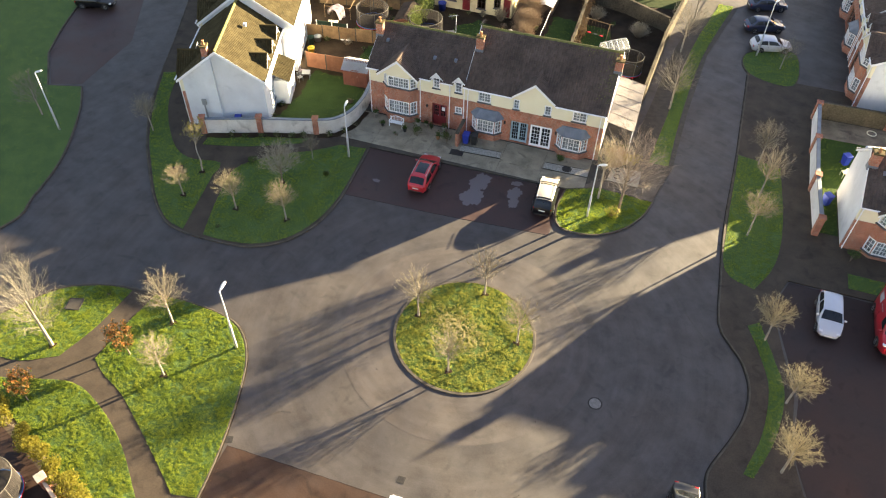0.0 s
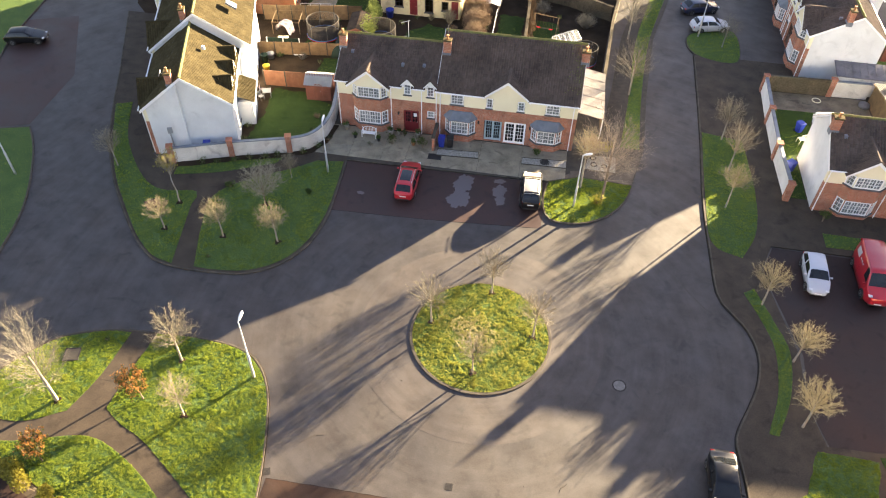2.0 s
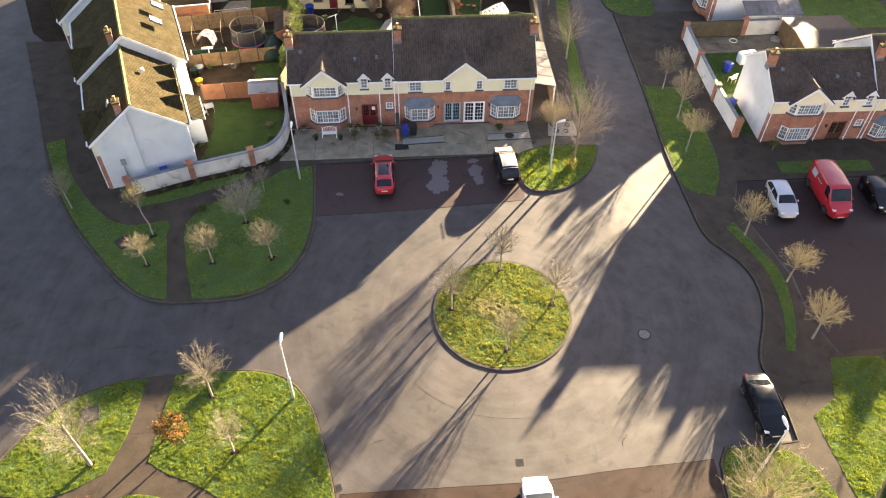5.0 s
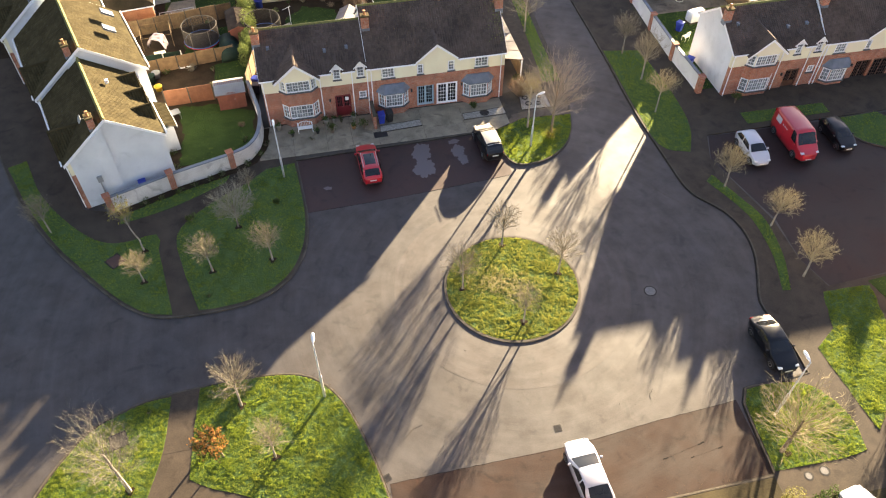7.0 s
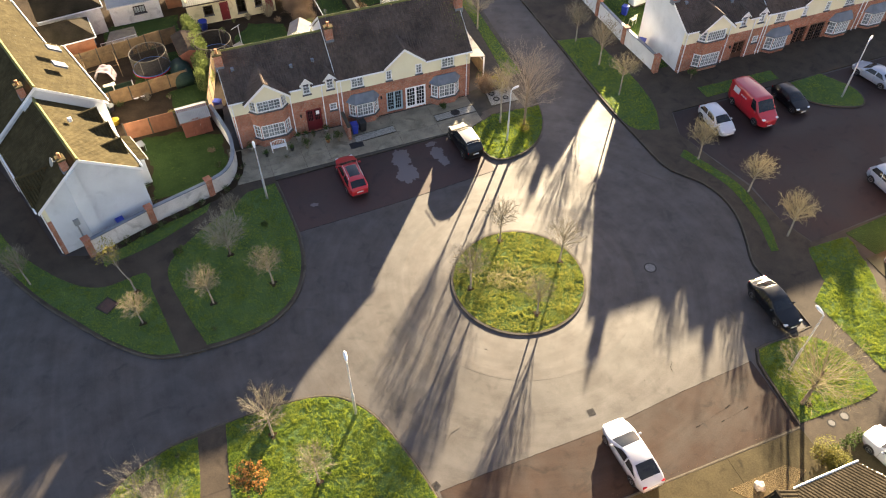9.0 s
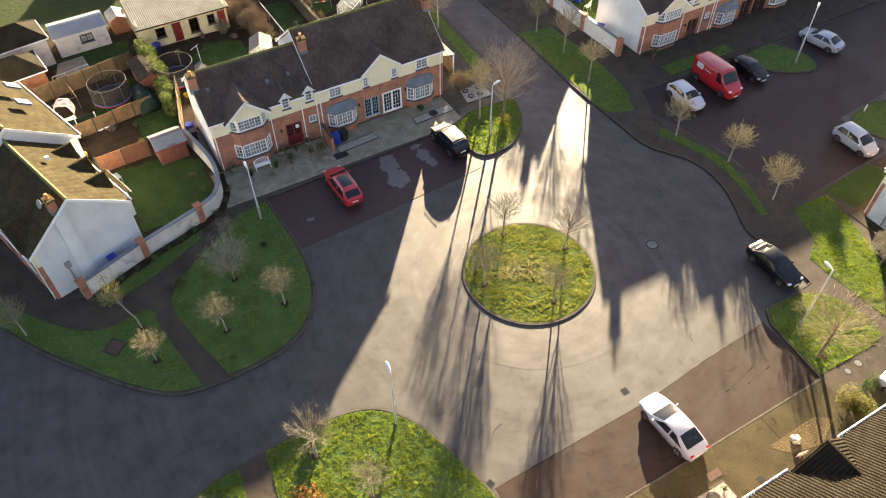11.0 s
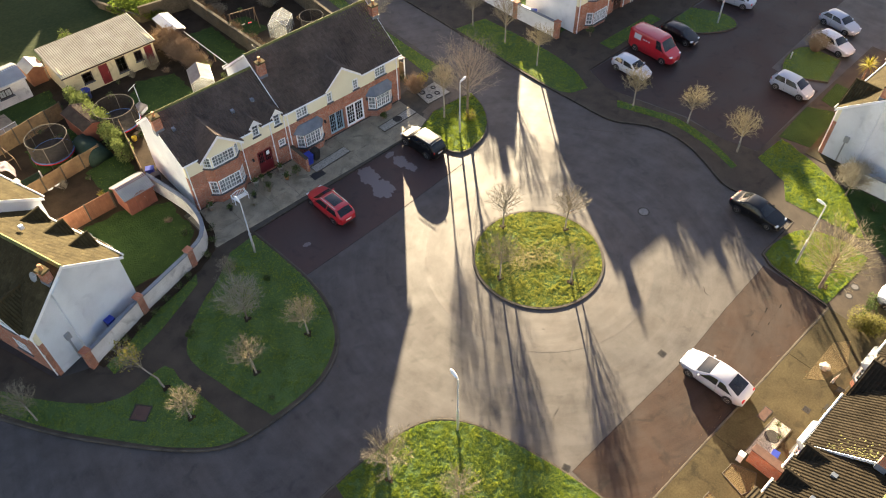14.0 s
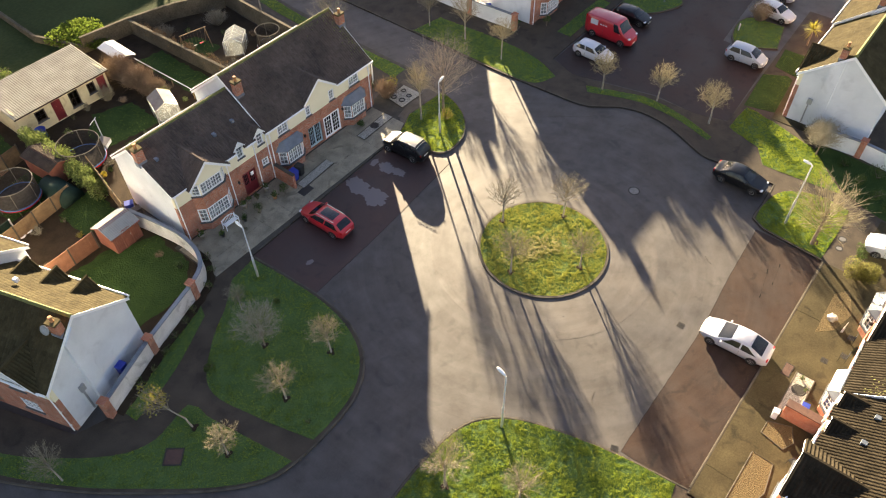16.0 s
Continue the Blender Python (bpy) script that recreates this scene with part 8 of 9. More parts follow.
def inspection_cover(x, y, deg, s, mat, label):
    sc = thing("inspection_cover", flip(x, y, deg, TOP), label, "manhole", "covers and drains")
    part("cover", boxes((-s, -s, -0.05, s, s, 0.04), bevel=0.008), mat, sc)
    e, f = s + 0.01, s + 0.08
    part("frame", boxes((-f, -f, -0.05, -e, f, 0.05), (e, -f, -0.05, f, f, 0.05), (-e, -f, -0.05, e, -e, 0.05), (-e, e, -0.05, e, f, 0.05)), IRON, sc)


inspection_cover(-28.4, 8.4, 40, 0.5, RUST, "square rusty brown inspection cover set in grass")
manhole(3.0, 19.95, 0.33, TOP + 0.03, "dark iron cover in a gravel bed", IRON)
manhole(-0.5, -19.95, 0.36, TOP + 0.03, "round ornamental iron grate in a gravel bed", IRON)
drain(-0.3, -11.6, 0), drain(-11.3, -12.6, 20)
drain(2.78, -20.45, 0, TOP), inspection_cover(-27.1, -6.8, 15, 0.45, KERB, "square concrete inspection cover set in a lawn")
# patches with a paler, slightly mauve base colour than the asphalt
PALE_PATCH = bpy.data.materials.new("pale_patch")
PALE_PATCH.use_nodes = True
_b = PALE_PATCH.node_tree.nodes["Principled BSDF"]
_b.inputs["Base Color"].default_value, _b.inputs["Roughness"].default_value = (0.120, 0.098, 0.102, 1), 0.42
for k, (cx, cy, w, h) in enumerate(((-3.65, 15.85, 0.85, 1.15), (-3.75, 13.85, 0.85, 1.15), (-0.6, 16.75, 0.5, 0.28), (-0.5, 15.5, 0.62, 0.7), (-0.3, 14.35, 0.45, 0.6), (-12.0, 13.1, 0.3, 0.22))):
    rng = random.Random(k + 20)
    ph = [rng.uniform(0, math.tau) for _ in range(3)]
    out = []
    for q in range(72):
        a = q * math.tau / 72
        rr = 1 + 0.12 * math.sin(2 * a + ph[0]) + 0.10 * math.sin(5 * a + ph[1]) + 0.07 * math.sin(13 * a + ph[2]) + rng.uniform(-0.08, 0.08)
        out.append((cx + w * rr * math.cos(a), cy + h * rr * math.sin(a)))
    surface("puddle", out, 0.004, 0.0125 + 0.0004 * k, PALE_PATCH, "pale ragged-edged patch on dark asphalt", "puddle")


# ---- seams, tyre marks and fallen leaves ----
def seam(line, w, mat, label):
    return tagged(part("road_seam", strip(line, w / 2, w / 2, -0.02, 0.0125, closed=False), mat), label, "seam", kind="structure")


TAR = material("tar_seam", (0.012, 0.010, 0.009), (0.026, 0.022, 0.019), 3, 0.9, 0.2, 30, spec=0.1)
rng = random.Random(4)


def wavy(pts, amp, step=0.4):
    return [(x + rng.uniform(-amp, amp), y + rng.uniform(-amp, amp)) for x, y in spline(pts, step, closed=False)]


seam(wavy([(-11.2, -13.0), (-6.0, -12.95), (0.1, -12.9), (6.3, -12.4), (11.6, -12.1)], 0.02), 0.05, TAR, "dark tar seam between two asphalts")
seam(wavy([(-14.0, 10.6), (-6, 10.9), (3.3, 11.6)], 0.02), 0.04, TAR, "dark tar seam at a parking bay")
for (xa, ya), (xb, yb) in (((5.3, -14.95), (8.36, -14.37)), ((7.0, -15.21), (9.34, -14.9))):
    for u, v, w in ((0.0, 0.12, 0.10), (0.12, 0.34, 0.04), (0.40, 0.50, 0.05), (0.54, 0.80, 0.04), (0.82, 0.97, 0.11)):
        seam(wavy([(xa + (xb - xa) * u, ya + (yb - ya) * u), (xa + (xb - xa) * v, ya + (yb - ya) * v)], 0.02, 0.12), w, TAR, "worn gouge left by a tyre in brown asphalt")
seam(wavy([(6.6, -10.2), (6.3, -10.5), (6.2, -10.9)], 0.05, 0.2), 0.02, TAR, "fine crack in asphalt")
seam(wavy([(-9.9, -10.4), (-9.2, -9.8), (-8.6, -9.6)], 0.06, 0.3), 0.02, JOINT, "fine crack in asphalt")
seam(wavy([(13.6, 8.4), (14.6, 7.0), (16.0, 5.2)], 0.04, 0.5), 0.02, JOINT, "fine crack in asphalt")
for k in range(22):
    a, q = rng.uniform(-2.9, 0.2), rng.uniform(6.5, 15.0)
    x, y = q * math.cos(a), q * math.sin(a)
    if y > -12.0:
        e = rng.uniform(0, math.tau)
        w = rng.uniform(0.05, 0.16)
        seam(wavy([(x, y), (x + w * math.cos(e), y + w * math.sin(e))], 0.012, 0.06), rng.uniform(0.012, 0.03), JOINT if k % 2 else TAR, "short scar in worn asphalt")
DEAD_LEAF = material("dead_leaf", (0.09, 0.05, 0.02), (0.20, 0.12, 0.05), 4, 0.9, 0.0, 10, spread=0.4)


def litter(line, n, spread, z, seed):
    r = random.Random(seed)
    spots = []
    for _ in range(n):
        i = r.randrange(len(line) - 1)
        (ax, ay), (bx, by) = line[i], line[i + 1]
        u = r.random()
        spots.append(Vector((ax + (bx - ax) * u + r.gauss(0, spread), ay + (by - ay) * u + r.gauss(0, spread), z)))
    ob = part("fallen_leaves", leaf_mesh("fallen_leaves", spots, 0.045, DEAD_LEAF, r, flat=0.03), None)
    return tagged(ob, "scatter of brown dead leaves along a kerb", "leaf litter", kind="stuff")


litter(SW[:60], 700, 0.16, 0.012, 1)
litter(disc(5.05) + disc(5.05)[:1], 350, 0.14, 0.014, 2)
litter(E_KERB, 400, 0.2, 0.012, 3)
litter([(-10.8, -17.05), (11.0, -17.05)], 150, 0.15, 0.018, 4)
litter(PATH_W[:50], 300, 0.2, 0.012, 5)
# ---- back-garden and front-garden clutter ----
def drape(name, x, y, deg, w, d, z, fall, mat, label, seed=1):
    """A cloth thrown over a frame: a rumpled sheet with hanging edges."""
    rng = random.Random(seed)
    ph = [rng.uniform(0, 6) for _ in range(4)]
    t = thing(name, flip(x, y, deg, 0.05), label, "cloth")
    bm = bmesh.new()
    n, m = 14, 18
    grid = []
    for i in range(n + 1):
        row = []
        for k in range(m + 1):
            u, v = i / n * 2 - 1, k / m * 2 - 1
            q = max(0.0, abs(v) - 0.35) / 0.65
            zz = z - fall * q ** 1.3 + 0.06 * math.sin(7 * u + ph[0]) * (0.3 + q) + 0.05 * math.sin(9 * v + 3 * u + ph[1])
            row.append(bm.verts.new((u * w / 2 * (1 - 0.25 * q) + 0.05 * math.sin(5 * v + ph[2]), v * d / 2 * (1 - 0.3 * q), max(zz, 0.03))))
        grid.append(row)
    for a, b in zip(grid, grid[1:]):
        for k in range(m):
            bm.faces.new((a[k], a[k + 1], b[k + 1], b[k]))
    got = bmesh.ops.extrude_face_region(bm, geom=bm.faces[:])
    bmesh.ops.translate(bm, vec=(0, 0, 0.012), verts=[v for v in got["geom"] if isinstance(v, bmesh.types.BMVert)])
    part("sheet", bm, mat, t, smooth=True)
    return t


def pole_frame(name, x, y, deg, w, d, h, mat, label, category="frame", r=0.03):
    """Four posts with rails between their heads."""
    t = thing(name, flip(x, y, deg, 0.05), label, category)
    for a, b in ((-1, -1), (1, -1), (1, 1), (-1, 1)):
        p = bmesh.new()
        tube(p, (a * w / 2, b * d / 2, -0.02), (a * w / 2, b * d / 2, h), r, n=7)
        part("post", p, mat, t)
    for (a, b), (c, e) in (((-1, -1), (1, -1)), ((1, -1), (1, 1)), ((1, 1), (-1, 1)), ((-1, 1), (-1, -1))):
        p = bmesh.new()
        tube(p, (a * w / 2, b * d / 2, h), (c * w / 2, e * d / 2, h), r * 0.9, n=7)
        part("rail", p, mat, t)
    return t


def polytunnel(x, y, deg, w, d, h, label):
    t = thing("polytunnel", flip(x, y, deg, 0.05), label, "polytunnel")
    n, bm = 14, bmesh.new()
    outer = [(-w / 2 * math.cos(math.pi * k / n), h * math.sin(math.pi * k / n) ** 0.8) for k in range(n + 1)]
    prism(bm, [(px, -d / 2, pz) for px, pz in outer], (0, d, 0))
    part("cover", bm, GREEN_PLASTIC, t, smooth=True)
    return t


def garden_chair(x, y, deg, mat, label, z=0.05, s=1.0):
    t = thing("garden_chair", flip(x, y, deg, z) @ Matrix.Scale(s, 4), label, "chair", "garden chairs")
    for a in (-0.22, 0.22):
        for b, top in ((-0.2, 0.43), (0.2, 0.9)):
            p = bmesh.new()
            tube(p, (a, b, 0), (a, b, top), 0.016, n=6)
            part("leg", p, mat, t)
    for k in range(5):
        part("seat_slat", boxes((-0.23, -0.22 + k * 0.09, 0.42, 0.23, -0.15 + k * 0.09, 0.445)), mat, t)
        part("back_slat", boxes((-0.205 + k * 0.093, 0.185, 0.5, -0.165 + k * 0.093, 0.205, 0.88)), mat, t)
    part("back_rail", boxes((-0.235, 0.18, 0.882, 0.235, 0.22, 0.92), bevel=0.01), mat, t)
    return t


def tub(name, x, y, r, h, mat, label, category, z=0.05):
    t = thing(name, flip(x, y, 0, z), label, category)
    b = bmesh.new()
    lathe(b, [(r * 0.8, 0), (r, h * 0.9), (r * 1.06, h * 0.92), (r * 1.06, h), (r * 0.92, h), (r * 0.85, h * 0.35)], 16)
    part("body", b, mat, t, smooth=True)
    return t


pole_frame("climbing_frame", -26.4, 38.0, 8, 2.9, 2.6, 1.35, WOOD_FENCE, "weathered timber play frame over bare soil")
drape("hung_cloth", -26.2, 36.4, 70, 1.3, 2.6, 1.5, 1.0, CLOTH, "faded pink cloth thrown over a timber frame", 3)
wb = thing("storage_box", flip(-26.0, 35.0, 10, 0.05), "pale yellow wooden storage box in a garden", "box")
part("body", boxes((-0.5, -0.35, 0, 0.5, 0.35, 0.5), bevel=0.02), WOOD_FENCE, wb)
part("lid", boxes((-0.54, -0.39, 0.502, 0.54, 0.39, 0.56), bevel=0.02), RENDER_CREAM, wb)
fence((-27.3, 33.75), (-23.9, 34.1), 1.15, GREEN_PLASTIC, "dark green sheet fence with white posts", posts=UPVC, panel=1.7)
polytunnel(-19.3, 34.6, 5, 2.0, 3.2, 1.25, "dark green polythene tunnel between garden fences")
hoop("play_ring", -23.95, 33.0, 0.26, 0.07, UPVC, "white ring lying on bare soil", "ring")
hoop("play_ring", -23.35, 33.1, 0.26, 0.07, UPVC, "white ring lying on bare soil", "ring")
garden_chair(-25.0, 25.5, 100, CLOTH, "pinkish slatted garden chair beside a white house")
garden_chair(-24.7, 24.4, 60, SHEET_METAL, "grey slatted garden chair beside a white house")
tb = thing("garden_table", flip(-24.3, 25.0, 20, 0.05), "small grey garden table between chairs", "table")
part("tabletop", boxes((-0.4, -0.4, 0.68, 0.4, 0.4, 0.72), bevel=0.015), SHEET_METAL, tb)
for a, b in ((-1, -1), (1, -1), (1, 1), (-1, 1)):
    part("leg", boxes((a * 0.34 - 0.02, b * 0.34 - 0.02, 0, a * 0.34 + 0.02, b * 0.34 + 0.02, 0.68)), SHEET_METAL, tb)
tub("water_butt", -26.6, 30.9, 0.35, 0.9, GREEN_PLASTIC, "dark green water butt at a house corner", "water butt")
tub("plastic_tub", -26.0, 29.6, 0.36, 0.5, YELLOW_PLASTIC, "bright yellow plastic tub beside a house", "tub")
tub("plastic_tub", -26.3, 31.8, 0.4, 0.55, SHEET_METAL, "grey round tub beside a house", "tub")
tub("toy_bucket", -15.8, 33.8, 0.24, 0.35, YELLOW_PLASTIC, "yellow toy bucket on bare soil", "toy")
tub("toy_bucket", -15.1, 33.9, 0.22, 0.3, LEAF_GREEN, "green toy bucket on bare soil", "toy")
tub("water_butt", -16.1, 42.6, 0.45, 0.9, BLUE_PLASTIC, "blue water butt by an outbuilding", "water butt")
lp = thing("line_post", flip(-13.0, 38.0, 20, 0.05), "pale metal washing-line post with a cross arm", "post")
_p = bmesh.new()
tube(_p, (0, 0, -0.02), (0, 0, 2.3), 0.035, n=8)
part("post", _p, STEEL, lp)
_p = bmesh.new()
tube(_p, (-0.75, 0, 2.15), (0.2, 0, 2.32), 0.025, n=8)
part("arm", _p, STEEL, lp)
cx = thing("cold_frame", flip(-13.4, 37.2, 30, 0.05), "white box with a tilted lid in a garden", "box")
part("body", prism(bmesh.new(), [(-0.5, -0.4, 0), (-0.5, 0.4, 0), (-0.5, 0.4, 0.6), (-0.5, -0.4, 0.4)], (1.0, 0, 0)), RENDER_WHITE, cx)
part("lid", prism(bmesh.new(), [(-0.53, -0.44, 0.405), (-0.53, 0.44, 0.605), (-0.53, 0.44, 0.64), (-0.53, -0.44, 0.44)], (1.06, 0, 0)), PLASTIC_CLEAR, cx)
sw = thing("garden_swing", flip(1.3, 42.6, -12, 0.05), "timber A-frame garden swing with coloured seats", "swing")
for s in (-1.3, 1.3):
    for e in (-0.8, 0.8):
        _p = bmesh.new()
        tube(_p, (s * 1.05, e, -0.02), (s, 0, 2.0), 0.04, n=7)
        part("leg", _p, WOOD_FENCE, sw)
_p = bmesh.new()
tube(_p, (-1.45, 0, 2.0), (1.45, 0, 2.0), 0.045, n=7)
part("top_bar", _p, WOOD_FENCE, sw)
for k, (xx, mt) in enumerate(((-0.8, LENS_RED), (-0.1, GREEN_PLASTIC), (0.6, LENS_RED))):
    st = part("seat", boxes((xx - 0.2, -0.1, 0.45, xx + 0.2, 0.1, 0.5), bevel=0.015), mt, sw)
    for s in (-0.18, 0.18):
        _p = bmesh.new()
        tube(_p, (xx + s, 0, 0.5), (xx + s, 0, 1.98), 0.009, n=4)
        part("rope", _p, WOOD_FENCE, st)
trampoline(5.7, 36.4, 1.2, "small round trampoline behind the terrace roof")
ln = thing("garden_rail", None, "thin pale rail on short posts between garden plots", "rail")
_p = bmesh.new()
tube(_p, (-4.3, 46.0, 0.95), (-4.05, 32.6, 0.95), 0.03, n=6)
part("rail", _p, RENDER_WHITE, ln)
for y in (45.8, 42.6, 39.4, 36.2, 33.0):
    part("post", boxes((-4.2 - 0.04, y - 0.04, 0.0, -4.2 + 0.04, y + 0.04, 0.93)), WOOD_FENCE, ln)
hedge([(-0.5, 48.5), (-0.3, 42.0), (-0.1, 36.0)], 0.9, 1.9, DEAD_LEAF, "brown overgrown dead hedge along a garden wall", 240, 0.12, seed=12)
brush("bare_bush", -9.3, 42.6, 0.9, 1.9, "thin bare shrub before an outbuilding wall", 15, TWIG, 14)
brush("bare_bush", 0.6, 46.8, 1.2, 1.6, "dull brown thicket in a garden corner", 16, TWIG_GREY, 22)
brush("bare_bush", 5.6, 44.6, 1.3, 1.8, "dull brown thicket beside a lane wall", 17, TWIG_GREY, 24)
shrub("evergreen_bush", -16.6, 44.6, 0.9, 1.7, LEAF_IVY, "pale ivy clump at the end of a hedge", 500, 0.13, 18, 0.05)
shrub("evergreen_bush", -5.1, 53.6, 3.7, 1.1, LEAF_BRIGHT, "large sprawling bright green bush in a field corner", 6500, 0.26, 19, 0.05, flat=0.25)
shrub("evergreen_bush", -21.2, 29.2, 0.35, 0.5, LEAF_YELLOW, "small yellow-green shrub by a fence", 160, 0.09, 20, 0.05)

# rear extension of the white house
ex = thing("rear_extension", flip(-33.7, 23.2, -72.3), "single-storey cream rear extension under a tiled lean-to roof", "extension")
part("wall", boxes((2.2, 7.31, 0, 5.5, 8.6, 2.55)), RENDER_WHITE, ex)
roof_plane(ex, "tiles", (5.65, 8.8, 2.56), (2.05, 8.8, 2.56), (0, -1.48, 0.75), 1.66, TILE_BROWN)
part("soffit", prism(bmesh.new(), [(2.05, 8.8, 2.5), (2.05, 8.8, 2.56), (2.05, 7.32, 3.3), (2.05, 7.32, 3.24)], (3.6, 0, 0)), SILL, ex)
part("gutter", boxes((2.05, 8.8, 2.46, 5.65, 8.9, 2.55), bevel=0.02), UPVC, ex)

# eastern yard
tk = thing("oil_tank", flip(28.4, 30.4, 10, TOP), "white plastic oil tank in a yard", "tank")
part("body", boxes((-0.9, -0.5, 0.15, 0.9, 0.5, 1.25), bevel=0.12), RENDER_WHITE, tk, smooth=True)
part("base", boxes((-0.9, -0.45, 0, 0.9, 0.45, 0.148)), KERB, tk)
garden_chair(25.9, 27.2, 200, RENDER_CREAM, "cream garden chair in a sunlit yard", TOP, 1.2)
wheelie_bin(26.0, 29.0, 30, BLUE_PLASTIC, "blue wheelie bin in a sunlit yard")

# yard beyond the south-western hedge
surface("yard_southwest", [(-16.6, -20.0), (-21.7, -17.8), (-25.2, -16.4), (-28.0, -15.4), (-34.0, -15.6), (-35, -24), (-16.6, -24)], -0.2, TOP + 0.02, ASPHALT_BROWN, "brown paved yard behind a hedge", "yard")
trampoline(-21.8, -20.4, 1.5, "dark round trampoline in a yard behind a hedge")
lw = thing("garden_wall", None, "short brick wall with capped pier at a hedge's end", "wall", "garden walls")
part("wall", strip([(-19.6, -18.9), (-17.2, -20.1)], 0.11, 0.11, 0.0, 0.9, closed=False), BRICK, lw)
part("pier", boxes((-0.25, -0.25, 0, 0.25, 0.25, 1.15)), BRICK, lw, m=flip(-19.8, -18.8, -27))
part("pier_cap", boxes((-0.3, -0.3, 1.152, 0.3, 0.3, 1.22), bevel=0.02), STONE, lw, m=flip(-19.8, -18.8, -27))

# southern front gardens
bd = thing("boulder", flip(6.5, -19.65, 30, TOP), "pale angular boulder on a gravel bed", "stone")
_p = bmesh.new()
bmesh.ops.create_icosphere(_p, subdivisions=2, radius=0.34)
_r = random.Random(5)
for v in _p.verts:
    v.co = v.co * _r.uniform(0.8, 1.15)
    v.co.z = max(-0.1, v.co.z * 0.9) + 0.12
part("rock", _p, STONE, bd)
sg = thing("small_sign", flip(5.8, -20.6, 170, TOP), "small white sign with dark and green bars on a short post", "sign")
part("post", boxes((-0.03, -0.03, 0, 0.03, 0.03, 0.5)), STEEL, sg)
_b = part("board", boxes((-0.38, -0.045, 0.3, 0.38, -0.031, 0.78)), UPVC, sg)
part("bar", boxes((-0.33, -0.052, 0.62, 0.33, -0.046, 0.72)), TRIM, _b)
part("bar", boxes((-0.33, -0.052, 0.48, 0.33, -0.046, 0.58)), GREEN_PLASTIC, _b)
part("bar", boxes((-0.33, -0.052, 0.36, 0.20, -0.046, 0.43)), TRIM, _b)
garden_chair(5.3, -21.25, 180, BLACK_PLASTIC, "dark metal garden chair before a terrace", TOP)
garden_chair(3.54, -21.35, 180, BLACK_PLASTIC, "dark metal garden chair before a terrace", TOP)
garden_chair(-5.78, -21.5, 150, BLACK_PLASTIC, "dark metal garden chair beside a gravel bed", TOP)
wp = thing("utility_pillar", flip(-3.3, -19.4, 5, TOP), "short white utility pillar at a path's edge", "pillar")
part("body", boxes((-0.17, -0.17, 0, 0.17, 0.17, 0.7), bevel=0.02), RENDER_WHITE, wp)
part("cap", boxes((-0.2, -0.2, 0.702, 0.2, 0.2, 0.76), bevel=0.02), RENDER_WHITE, wp)
for k, (x, y, r, h) in enumerate(((-21.6, 3.5, 0.28, 0.2), (-25.3, -5.2, 0.25, 0.2), (-0.2, -20.9 + 0.6, 0.22, 0.3), (0.4, -19.8, 0.2, 0.35), (-12.7, 19.4, 0.3, 0.3))):
    shrub("low_plant", x, y, r, h, LEAF_GREEN, "small dark low plant in short grass or gravel", 90, 0.07, 90 + k)

bc = thing("inspection_cover", flip(0.6, -18.8, 0, TOP), "long brown metal cover set in concrete paving", "manhole", "covers and drains")
part("cover", boxes((-0.5, -0.24, -0.05, 0.5, 0.24, 0.016), bevel=0.006), RUST, bc)
part("frame", boxes((-0.55, -0.29, -0.05, -0.505, 0.29, 0.02), (0.505, -0.29, -0.05, 0.55, 0.29, 0.02), (-0.505, -0.29, -0.05, 0.505, -0.245, 0.02), (-0.505, 0.245, -0.05, 0.505, 0.29, 0.02)), IRON, bc)
tr = thing("recycling_box", flip(-1.75, -20.75, 8, TOP), "blue plastic recycling box beside a brick wall", "box")
part("body", boxes((-0.4, -0.2, 0, 0.4, 0.2, 0.32), bevel=0.03), BLUE_PLASTIC, tr)
part("rim", boxes((-0.43, -0.23, 0.322, 0.43, 0.23, 0.36), bevel=0.012), BLUE_PLASTIC, tr)

# dark strips that paint the kerbs' shadow lines, and joints across the footpath
for line, closed, lab in ((E_KERB, False, "dark shadow line painted along a curving kerb"), (PATH_W, False, "dark shadow line painted along a western kerb"), (SW[:-2], False, "dark shadow line painted along a sunlit kerb")):
    tagged(part("kerb_shadow", strip(line, 0.0, 0.08, -0.02, 0.0115, closed=closed), KERB_SHADOW), lab, "dirt", kind="structure")
for line in ([(-22.5, -4.2), (-24.1, -4.3)], [(-22.8, -8.3), (-24.5, -8.3)], [(-21.4, -11.2), (-22.2, -12.6)], [(-24.9, -10.6), (-25.6, -12.6)], [(-17.3, -13.2), (-18.6, -14.7)], [(-14.0, -16.0), (-15.4, -17.3)]):
    tagged(part("path_joint", strip(line, 0.018, 0.018, TOP - 0.06, TOP - 0.014, closed=False), JOINT), "pale joint across an asphalt footpath", "joint", kind="structure")

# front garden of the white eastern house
# both lawns use the turf with shade in its colour
green("lawn_white_house", [(25.7, -5.0), (31.3, -4.5), (32.4, -6.5), (32.0, -7.1), (26.3, -7.65)], "shaded lawn before a white gabled house", 3, kerb=False, seed=31, z=TOP + 0.01, turf=GRASS_SHADE)
green("lawn_white_house_b", [(33.2, -4.9), (36.6, -4.6), (36.6, -8.0), (32.6, -7.6)], "shaded lawn beside a path to a house", 3, kerb=False, seed=32, z=TOP + 0.01, turf=GRASS_SHADE)
surface("house_path", [(25.3, -7.7), (31.0, -7.3), (31.0, -8.35), (26.25, -8.35), (26.2, -12.0), (25.3, -12.0)], -0.2, TOP + 0.012, CONCRETE, "sunlit concrete path round a house corner", "path")


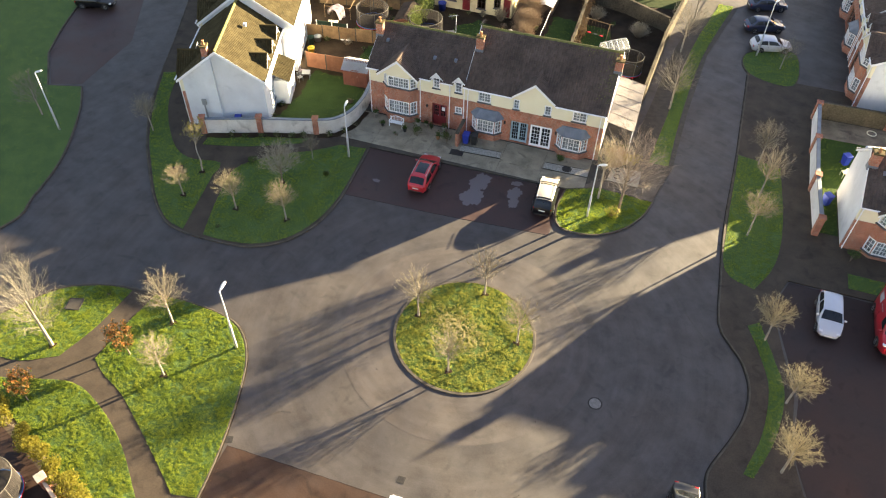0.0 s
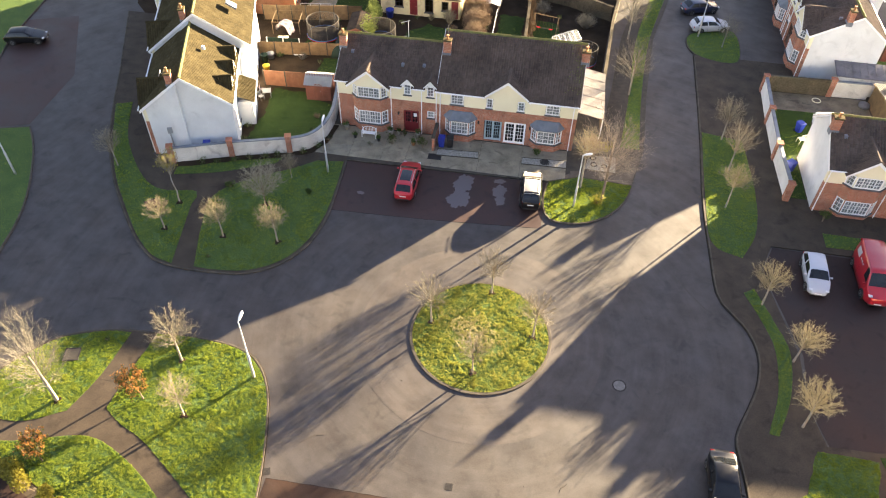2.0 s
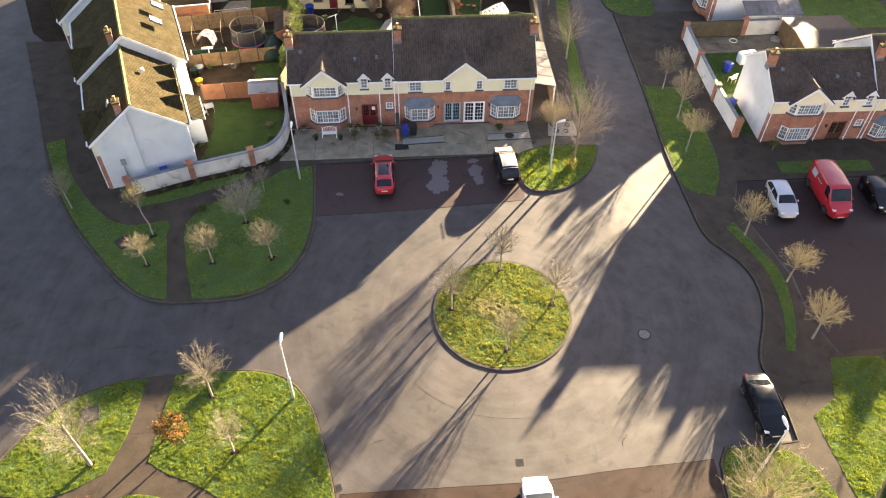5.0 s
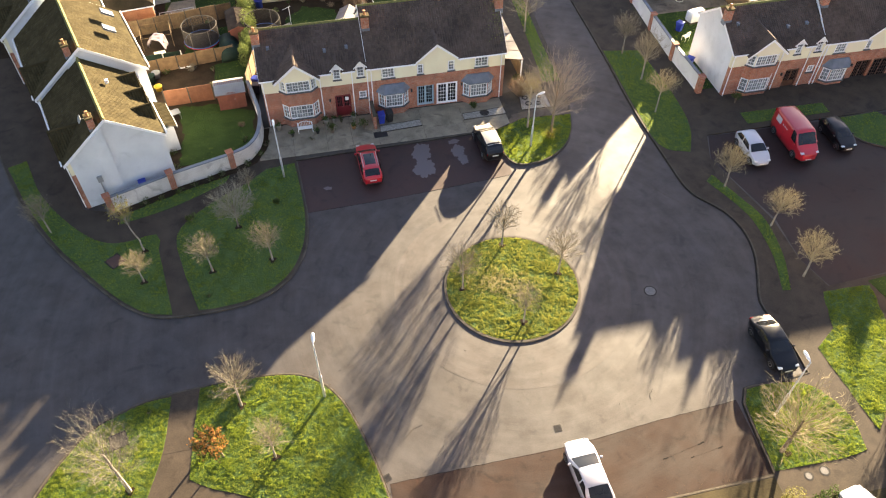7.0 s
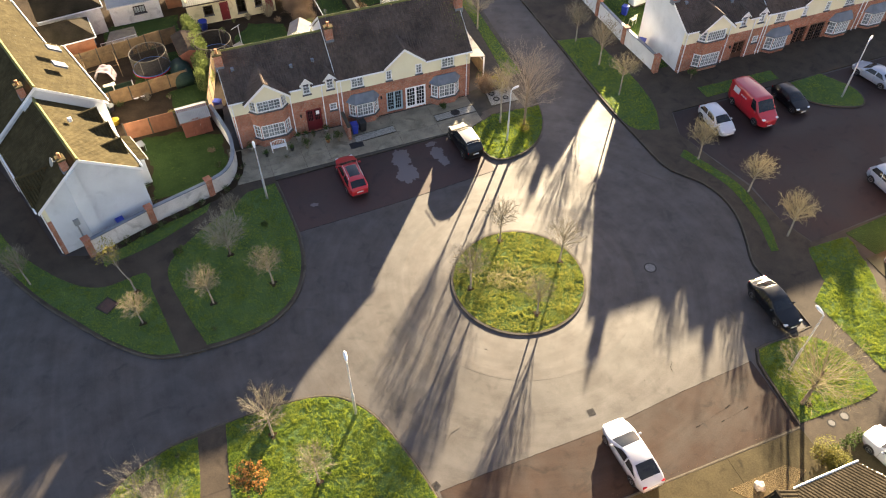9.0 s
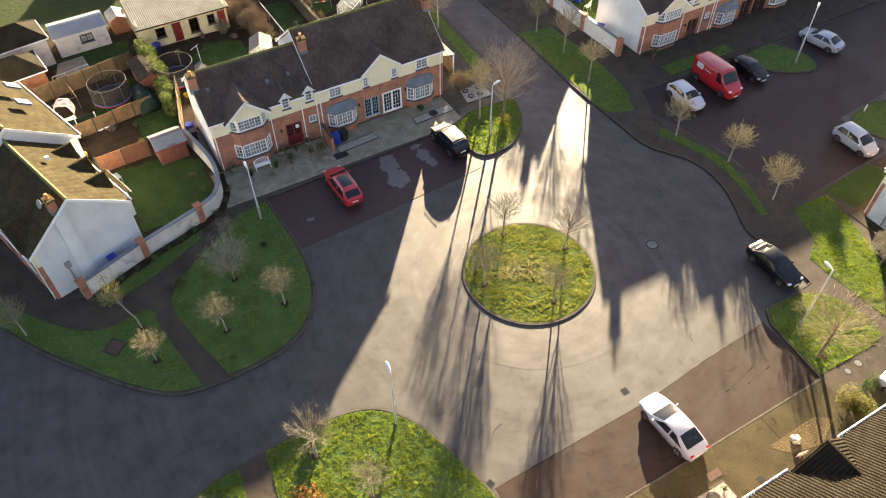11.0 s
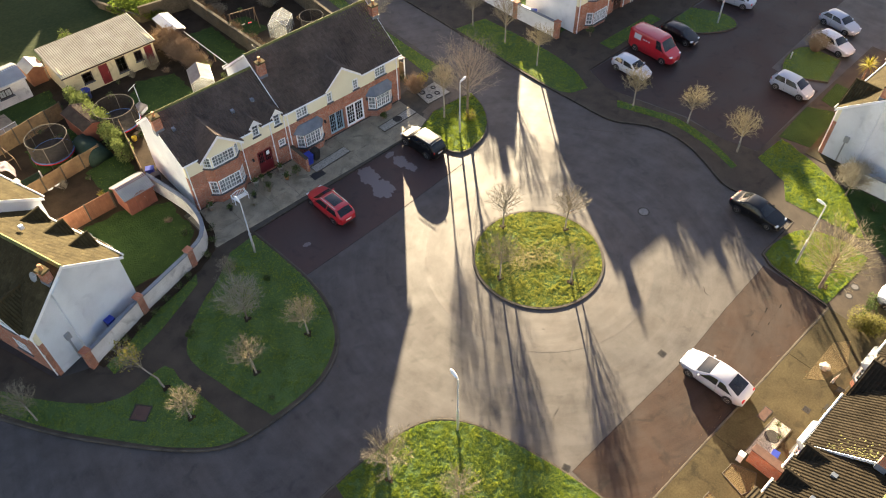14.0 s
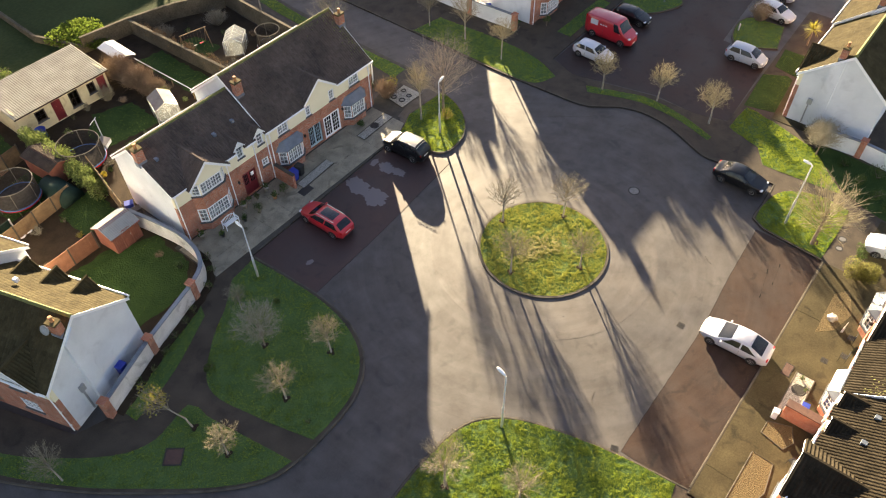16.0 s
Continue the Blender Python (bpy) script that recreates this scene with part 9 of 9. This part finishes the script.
def palm(x, y, h, label, seed=1):
    """A spiky palm: short stem and a head of long pointed leaves."""
    rng = random.Random(seed)
    t = thing("palm_plant", flip(x, y, 0, TOP), label, "palm")
    p = bmesh.new()
    tube(p, (0, 0, -0.04), (0.05, 0, h), 0.11, 0.08, n=9)
    part("trunk", p, BARK_DARK, t)
    V, F = [], []
    for k in range(90):
        a, e = rng.uniform(0, math.tau), rng.uniform(-0.5, 1.3)
        d = Vector((math.cos(a) * math.cos(e), math.sin(a) * math.cos(e), math.sin(e)))
        side = Vector((-math.sin(a), math.cos(a), 0)) * 0.035
        L = rng.uniform(0.9, 1.4)
        b = Vector((0.05, 0, h))
        m = b + d * L * 0.55
        q = b + d * L - Vector((0, 0, 0.18 * L))
        n = len(V)
        V += [tuple(b - side * 0.6), tuple(b + side * 0.6), tuple(m + side), tuple(m - side), tuple(q)]
        F += [(n, n + 1, n + 2, n + 3), (n + 3, n + 2, n + 4)]
    part("crown", raw_mesh("crown", V, F, LEAF_YELLOW), None, t, "long pointed leaves")
    return t


palm(38.6, -6.0, 1.7, "spiky yellow-green palm before a white house", 4)
bl = thing("bollard", flip(37.1, 0.5, 0, TOP), "short white bollard at the edge of a lawn", "bollard")
_p = bmesh.new()
lathe(_p, [(0.07, -0.03), (0.07, 0.7), (0.05, 0.78), (0.01, 0.8)], 12)
part("post", _p, RENDER_WHITE, bl, smooth=True)
dish = thing("satellite_dish", flip(-28.98, 15.75, 200, 7.85), "grey satellite dish on a chimney bracket", "satellite dish")
_p = bmesh.new()
lathe(_p, [(0.02, 0.0), (0.2, 0.03), (0.33, 0.10), (0.33, 0.115), (0.2, 0.045), (0.02, 0.015)], 18, Matrix.Rotation(radians(65), 4, "Y"))
part("dish", _p, SHEET_METAL, dish, smooth=True)
_p = bmesh.new()
tube(_p, (-0.35, 0, -0.05), (0.02, 0, 0.02), 0.02, n=6)
part("bracket", _p, STEEL, dish)

# winter plants along the garden fences
_r = random.Random(21)
for k, (x, y) in enumerate(((-24.6, 28.0), (-22.6, 28.2), (-21.0, 31.6), (-23.0, 32.2), (-25.4, 32.2), (-24.8, 34.9), (-20.9, 38.6), (-24.6, 40.4), (-21.5, 40.6), (-14.6, 34.6), (-12.0, 35.2), (-10.2, 35.6), (-8.6, 41.2), (-14.4, 41.2), (-13.0, 42.6), (-11.4, 42.7), (-6.4, 35.4), (-4.9, 36.6), (-4.8, 39.4), (-5.1, 42.0), (0.4, 38.4), (1.6, 37.2), (2.6, 45.6), (4.6, 42.4), (6.4, 39.8), (6.8, 34.6), (3.2, 34.0), (0.3, 34.6), (-24.4, 20.0), (-24.2, 18.0), (-18.6, 22.6), (-18.4, 20.4))):
    if k % 3 == 0:
        brush("bare_bush", x, y, _r.uniform(0.4, 0.7), _r.uniform(0.5, 1.0), "small leafless winter shrub beside a garden fence", 200 + k, TWIG_GREY if k % 2 else TWIG_RED, 7)
    else:
        shrub("garden_plant", x, y, _r.uniform(0.25, 0.5), _r.uniform(0.3, 0.6), LEAF_IVY if k % 4 == 1 else LEAF_GREEN, "low untidy plant in bare winter soil", 150, 0.09, 200 + k, 0.05)
brush("bare_bush", 24.6, -12.2, 1.5, 2.3, "dense pale leafless bush beside a white gable wall", 31, TWIG, 60, TOP)
shrub("evergreen_bush", -13.6, 53.0, 0.9, 1.3, LEAF_BRIGHT, "yellow-green bush at the edge of a field", 700, 0.13, 33, 0.05)
